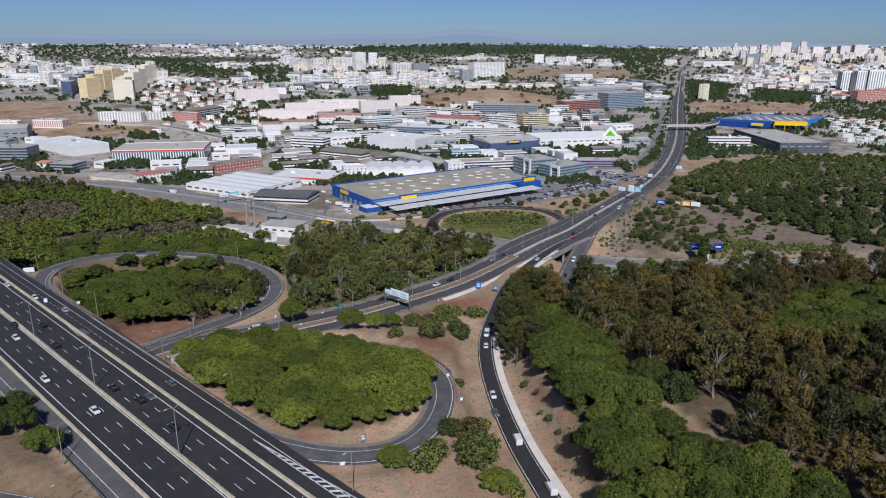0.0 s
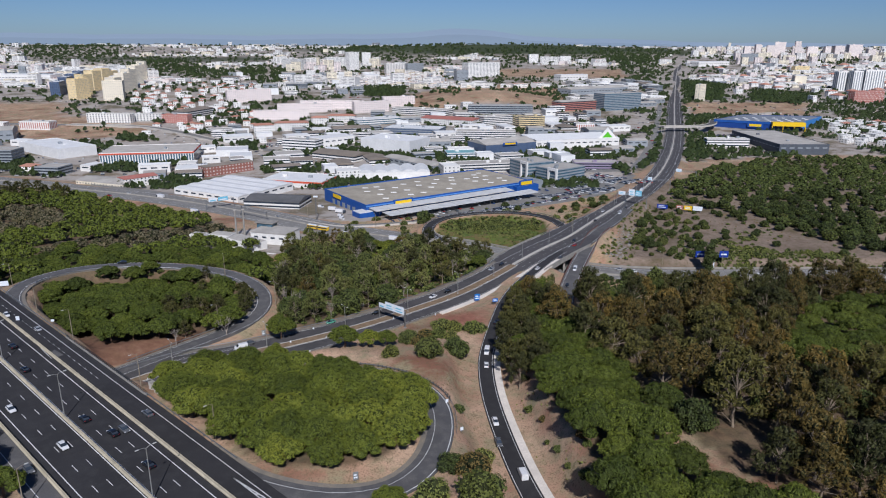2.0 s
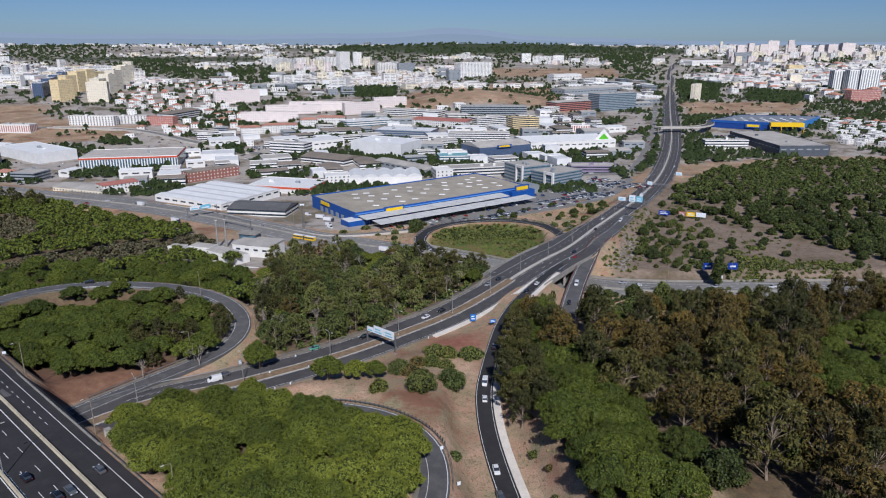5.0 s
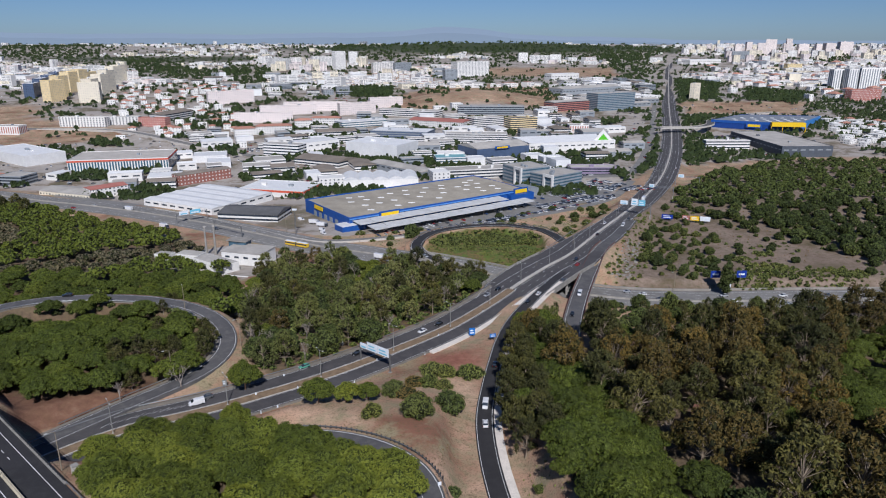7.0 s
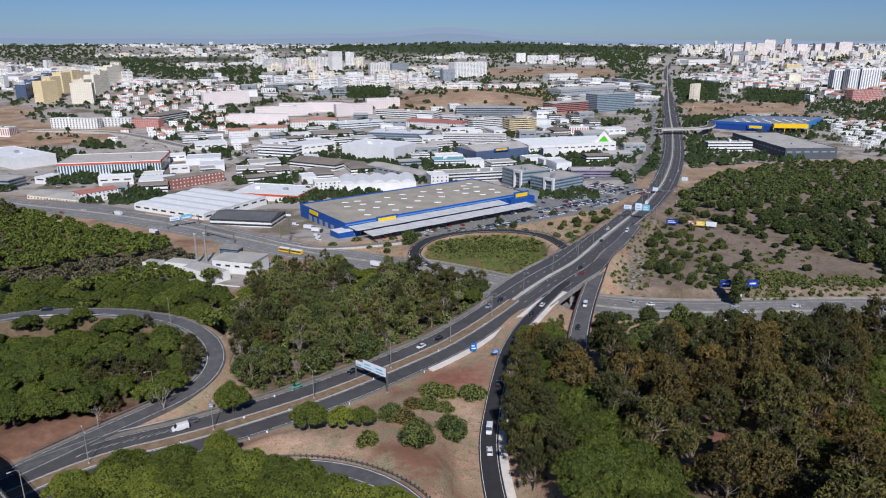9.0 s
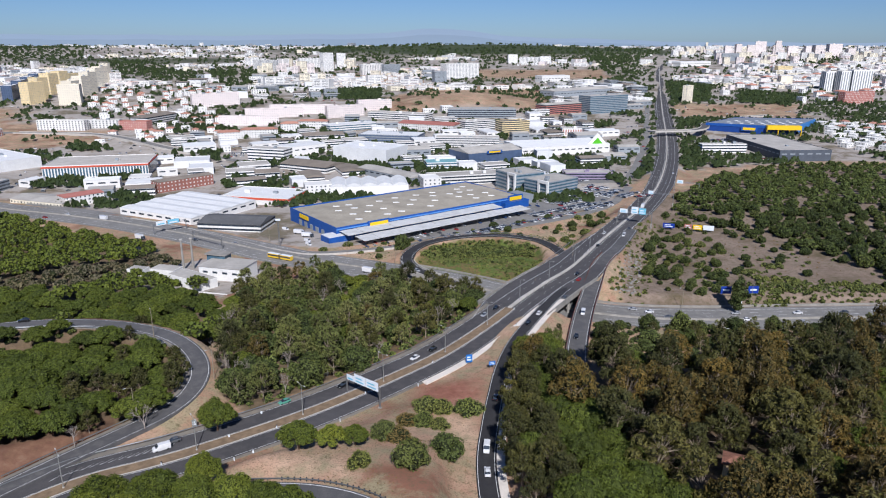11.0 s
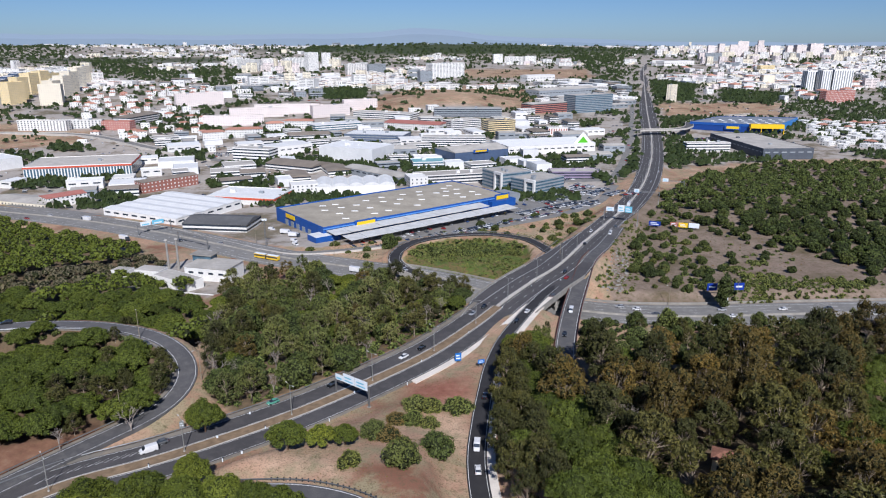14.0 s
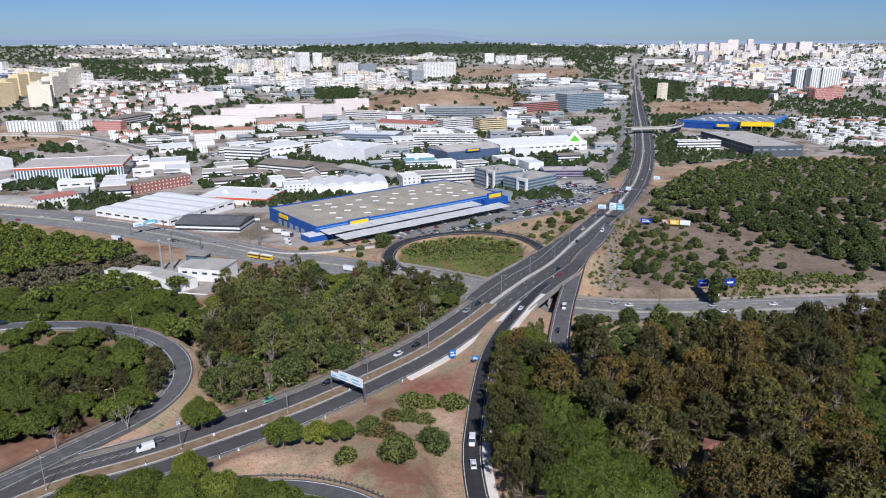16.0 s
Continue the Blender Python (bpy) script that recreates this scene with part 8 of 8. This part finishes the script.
# articulated bus on the lower motorway
bus = tagged(new("bus"), "yellow and white articulated bus on the motorway", "bus")
bus.matrix_basis = Matrix.Translation((-86, 486, -11.9)) @ pose(0, 0, 0, 0, 0, -29)
for x0, x1 in ((-9, -0.6), (0.6, 9)):
    sec = box("section", x0, -1.25, 0.5, x1, 1.25, 3.0, PAINTS["yellow"], bus)
    box("window_band", x0 + 0.2, -1.3, 1.6, x1 - 0.2, 1.3, 2.5, M_GLASS, sec)
    box("roof", x0 + 0.1, -1.15, 3.0, x1 - 0.1, 1.15, 3.2, M_SIGN_WHITE, sec)
box("bellows", -0.6, -1.15, 0.6, 0.6, 1.15, 2.9, M_STEEL_DARK, bus)
for wx in (-7.0, -2.5, 6.0):
    for wy in (-1.1, 1.1):
        piece("wheel", TYRE, bus, m=Matrix.Translation((wx, wy, 0.48)) @ Matrix.Diagonal((1.45, 1.2, 1.45, 1)))
# parked cars round the store
pr = random.Random(9)
cs, sn = math.cos(radians(34.6)), math.sin(radians(34.6))
spots = [(x, y) for y in (-8.5, -13.5, -22.5, -27.5) for x in range(8, 150, 5)] + [(x, y) for y in (-10, -20, -34, -4, 10, 18) for x in range(158, 206, 4) if not (x < 194 and y > 0)] + [(x, -36) for x in range(20, 150, 5)]
for x, y in spots:
    if pr.random() < 0.3:
        x += pr.uniform(-0.8, 0.8)
        col = pr.choice(("white", "white", "black", "grey", "silver", "silver", "red", "blue"))
        vehicle("car", col, -56 + cs * x - sn * y, 530 + sn * x + cs * y, -13.0, 34.6 + 90 + pr.choice((0, 180)), f"{WORDS[col]} car parked at the store", "cars parked at the store", False)
for x, y, k in ((-12, 20, "truck"), (-13, 31, "truck"), (-18, 8, "van"), (-16, 48, "van"), (-22, -2, "van")):
    vehicle(k, "white", -56 + cs * x - sn * y, 530 + sn * x + cs * y, ground_z(-56 + cs * x - sn * y, 530 + sn * x + cs * y) + 0.05, 20 + x * 3, "white delivery vehicle parked beside the store", "delivery vehicles at the store", True)


# parked cars in the lots and streets of the town, in one mesh
def far_cars(name, rows, label):
    r = random.Random(hash_name(name))
    v, f, mi = [], [], []
    for x, y, turn in rows:
        z = ground_z(x, y) + 0.1
        if abs((x + 66) * -0.569 + (y - 478) * 0.822 - 24) < 26:          # on the slab of the car park
            z = max(z, -12.95)
        c, s = math.cos(turn), math.sin(turn)
        for k, (x0, x1, w0, w1, z0, z1) in enumerate(((-2.1, 2.1, 0.88, 0.85, 0.25, 0.95), (-1.5, 1.0, 0.8, 0.62, 0.95, 1.48))):
            n = len(v)
            inset = 0.1 if k == 0 else 0.45
            for zz, a, b, w in ((z0, x0, x1, w0), (z1, x0 + inset, x1 - inset, w1)):
                v += [(x + c * p - s * q, y + s * p + c * q, z + zz) for p, q in ((a, -w), (b, -w), (b, w), (a, w))]
            f += [(n, n + 1, n + 5, n + 4), (n + 1, n + 2, n + 6, n + 5), (n + 2, n + 3, n + 7, n + 6), (n + 3, n, n + 4, n + 7), (n + 4, n + 5, n + 6, n + 7)]
            m = r.choice((0, 0, 0, 0, 1, 1, 2, 2, 3, 3, 3, 4)) if k == 0 else m
            mi += [m] * 5 if k == 0 else [5] * 4 + [m]
    mats = [PAINTS["white"], PAINTS["black"], PAINTS["grey"], PAINTS["silver"], PAINTS["red"], M_GLASS]
    return tagged(piece(name, mesh_from(name, v, f, mats, mi)), label, "cars", kind="stuff")


LOT_RND = random.Random(15)
lots = []
for cx, cy, turn, rows, count in ((-360, 745, 8, 5, 22), (-150, 742, 28, 5, 16), (-120, 702, 30, 3, 14), (136, 640, 36, 7, 12), (150, 612, 36, 6, 14), (172, 672, 36, 5, 14), (118, 590, 34.6, 4, 16), (60, 552, 34.6, 2, 34), (196, 640, 40, 6, 9), (-270, 690, 15, 3, 16), (-470, 730, 5, 4, 18), (60, 790, 20, 3, 14), (200, 860, 10, 4, 16), (10, 880, 10, 3, 18), (-200, 900, 12, 4, 18), (420, 980, 15, 4, 16), (-60, 960, 12, 3, 16)):
    a = radians(turn)
    for j in range(rows):
        for i in range(count):
            p, q = (i - count / 2) * 2.7, (j // 2) * 16 + (j % 2) * 5.4
            x, y = cx + math.cos(a) * p - math.sin(a) * q, cy + math.sin(a) * p + math.cos(a) * q
            if LOT_RND.random() < 0.72 and clear(x, y, 0, -1.5):
                lots.append((x, y, a + math.pi / 2 + LOT_RND.uniform(-0.06, 0.06)))
for _ in range(2600):
    y = LOT_RND.uniform(640, 1500)
    x = LOT_RND.uniform(-0.62, 0.55) * y
    if within(x, y, TOWN) and clear(x, y, 0, -1.0) and abs(x - np.interp(y, AVENUE[:, 1], AVENUE[:, 0])) > 25 and not within(x, y, DRY_HILL) and not within(x, y, FIELDS) and np.sin(x * 0.05) * np.cos(y * 0.06) > 0.1:
        lots.append((x, y, LOT_RND.choice((0.3, 1.9)) + LOT_RND.uniform(-0.2, 0.2)))
far_cars("town_cars", lots, "cars parked in the lots and streets of the town")

# pale rubble strewn on the bank beside the viaduct
RB = random.Random(27)
v, f = [], []
for x, y in scatter([(100, 404), (112, 400), (126, 440), (140, 480), (128, 474), (114, 440)], 2.2, 98, -3.0, 90):
    z, s_ = ground_z(x, y), RB.uniform(0.25, 0.9)
    n = len(v)
    for zz in (-0.3, s_ * RB.uniform(0.5, 0.9)):
        v += [(x + a * s_ * RB.uniform(0.6, 1.2), y + b * s_ * RB.uniform(0.6, 1.2), z + zz) for a, b in ((-1, -1), (1, -1), (1, 1), (-1, 1))]
    f += [(n, n + 1, n + 5, n + 4), (n + 1, n + 2, n + 6, n + 5), (n + 2, n + 3, n + 7, n + 6), (n + 3, n, n + 4, n + 7), (n + 4, n + 5, n + 6, n + 7)]
tagged(piece("rubble", mesh_from("rubble", v, f, M_CONC_GREY)), "pale broken concrete rubble on the bank", "rubble", kind="stuff")


# ---- low plants and litter of the open ground ----
def tufts(name, places, size, mat, label, blades=3):
    """Low clumps of dry grass and scrub: short leaning blades, one mesh for the whole ground."""
    r = np.random.default_rng(hash_name(name))
    v, f = [], []
    for x, y, z in places:
        s = size * r.uniform(0.5, 1.5)
        for _ in range(blades):
            a = r.uniform(0, 2 * math.pi)
            w = s * r.uniform(0.3, 0.6)
            dx, dy = math.cos(a), math.sin(a)
            ox, oy = x + r.normal(0, 0.4) * s, y + r.normal(0, 0.4) * s
            lean = r.uniform(0.2, 0.9) * s
            k = len(v)
            v += [(ox - dy * w, oy + dx * w, z - 0.1), (ox + dy * w, oy - dx * w, z - 0.1), (ox + dx * lean + dy * w * 0.4, oy + dy * lean - dx * w * 0.4, z + s * r.uniform(0.5, 1.0)), (ox + dx * lean * 0.6 - dy * w * 0.5, oy + dy * lean * 0.6 + dx * w * 0.5, z + s * r.uniform(0.4, 0.8))]
            f.append((k, k + 1, k + 2, k + 3))
    return tagged(piece(name, mesh_from(name, v, f, mat)), label, "plants", kind="stuff")


OPEN_NEAR = [(-50, 262), (-20, 290), (18, 308), (24, 290), (15, 240), (14, 200), (20, 165), (28, 135), (10, 130), (-20, 135), (6, 165), (10, 190), (4, 205), (-15, 226), (-40, 238)]
SLOPES = [(-70, 274), (-52, 286), (-30, 304), (0, 336), (20, 362), (34, 384), (26, 388), (0, 350), (-32, 312), (-60, 290)]
BANK = [(36, 300), (34, 250), (38, 200), (42, 140), (34, 140), (26, 190), (24, 240), (30, 290)]
EDGE_MID = [(-70, 500), (0, 525), (100, 580), (150, 610), (140, 560), (100, 500), (90, 470), (82, 500), (60, 522), (20, 522), (-10, 500), (-20, 480)]
for name, poly, gap, sz, mat, words in (("dry_grass", OPEN_NEAR, 1.1, 0.2, M_BROOM, "dry grass tufts on bare earth"), ("slope_grass", SLOPES, 1.6, 0.5, M_BROOM, "dry grass on the avenue bank"),
                                        ("bank_scrub", BANK, 1.7, 0.5, M_SCRUB, "low scrub on the ramp bank"), ("loop_grass", LOOP_GREEN, 1.3, 0.75, M_SCRUB, "rough green growth inside the loop"),
                                        ("field_scrub", EDGE_MID, 1.6, 0.6, M_SCRUB, "scrub beside the avenue"), ("hill_scrub", HILL_RIGHT, 2.6, 0.5, M_BROOM, "dry scrub on the hillside")):
    pts = scatter(poly, gap, hash_name(name), -4.0, 6000)
    tufts(name, [(x, y, ground_z(x, y)) for x, y in pts if patch(x, y, 30) + 0.6 * patch(x, y, 90) > 0.25], sz, mat, words)
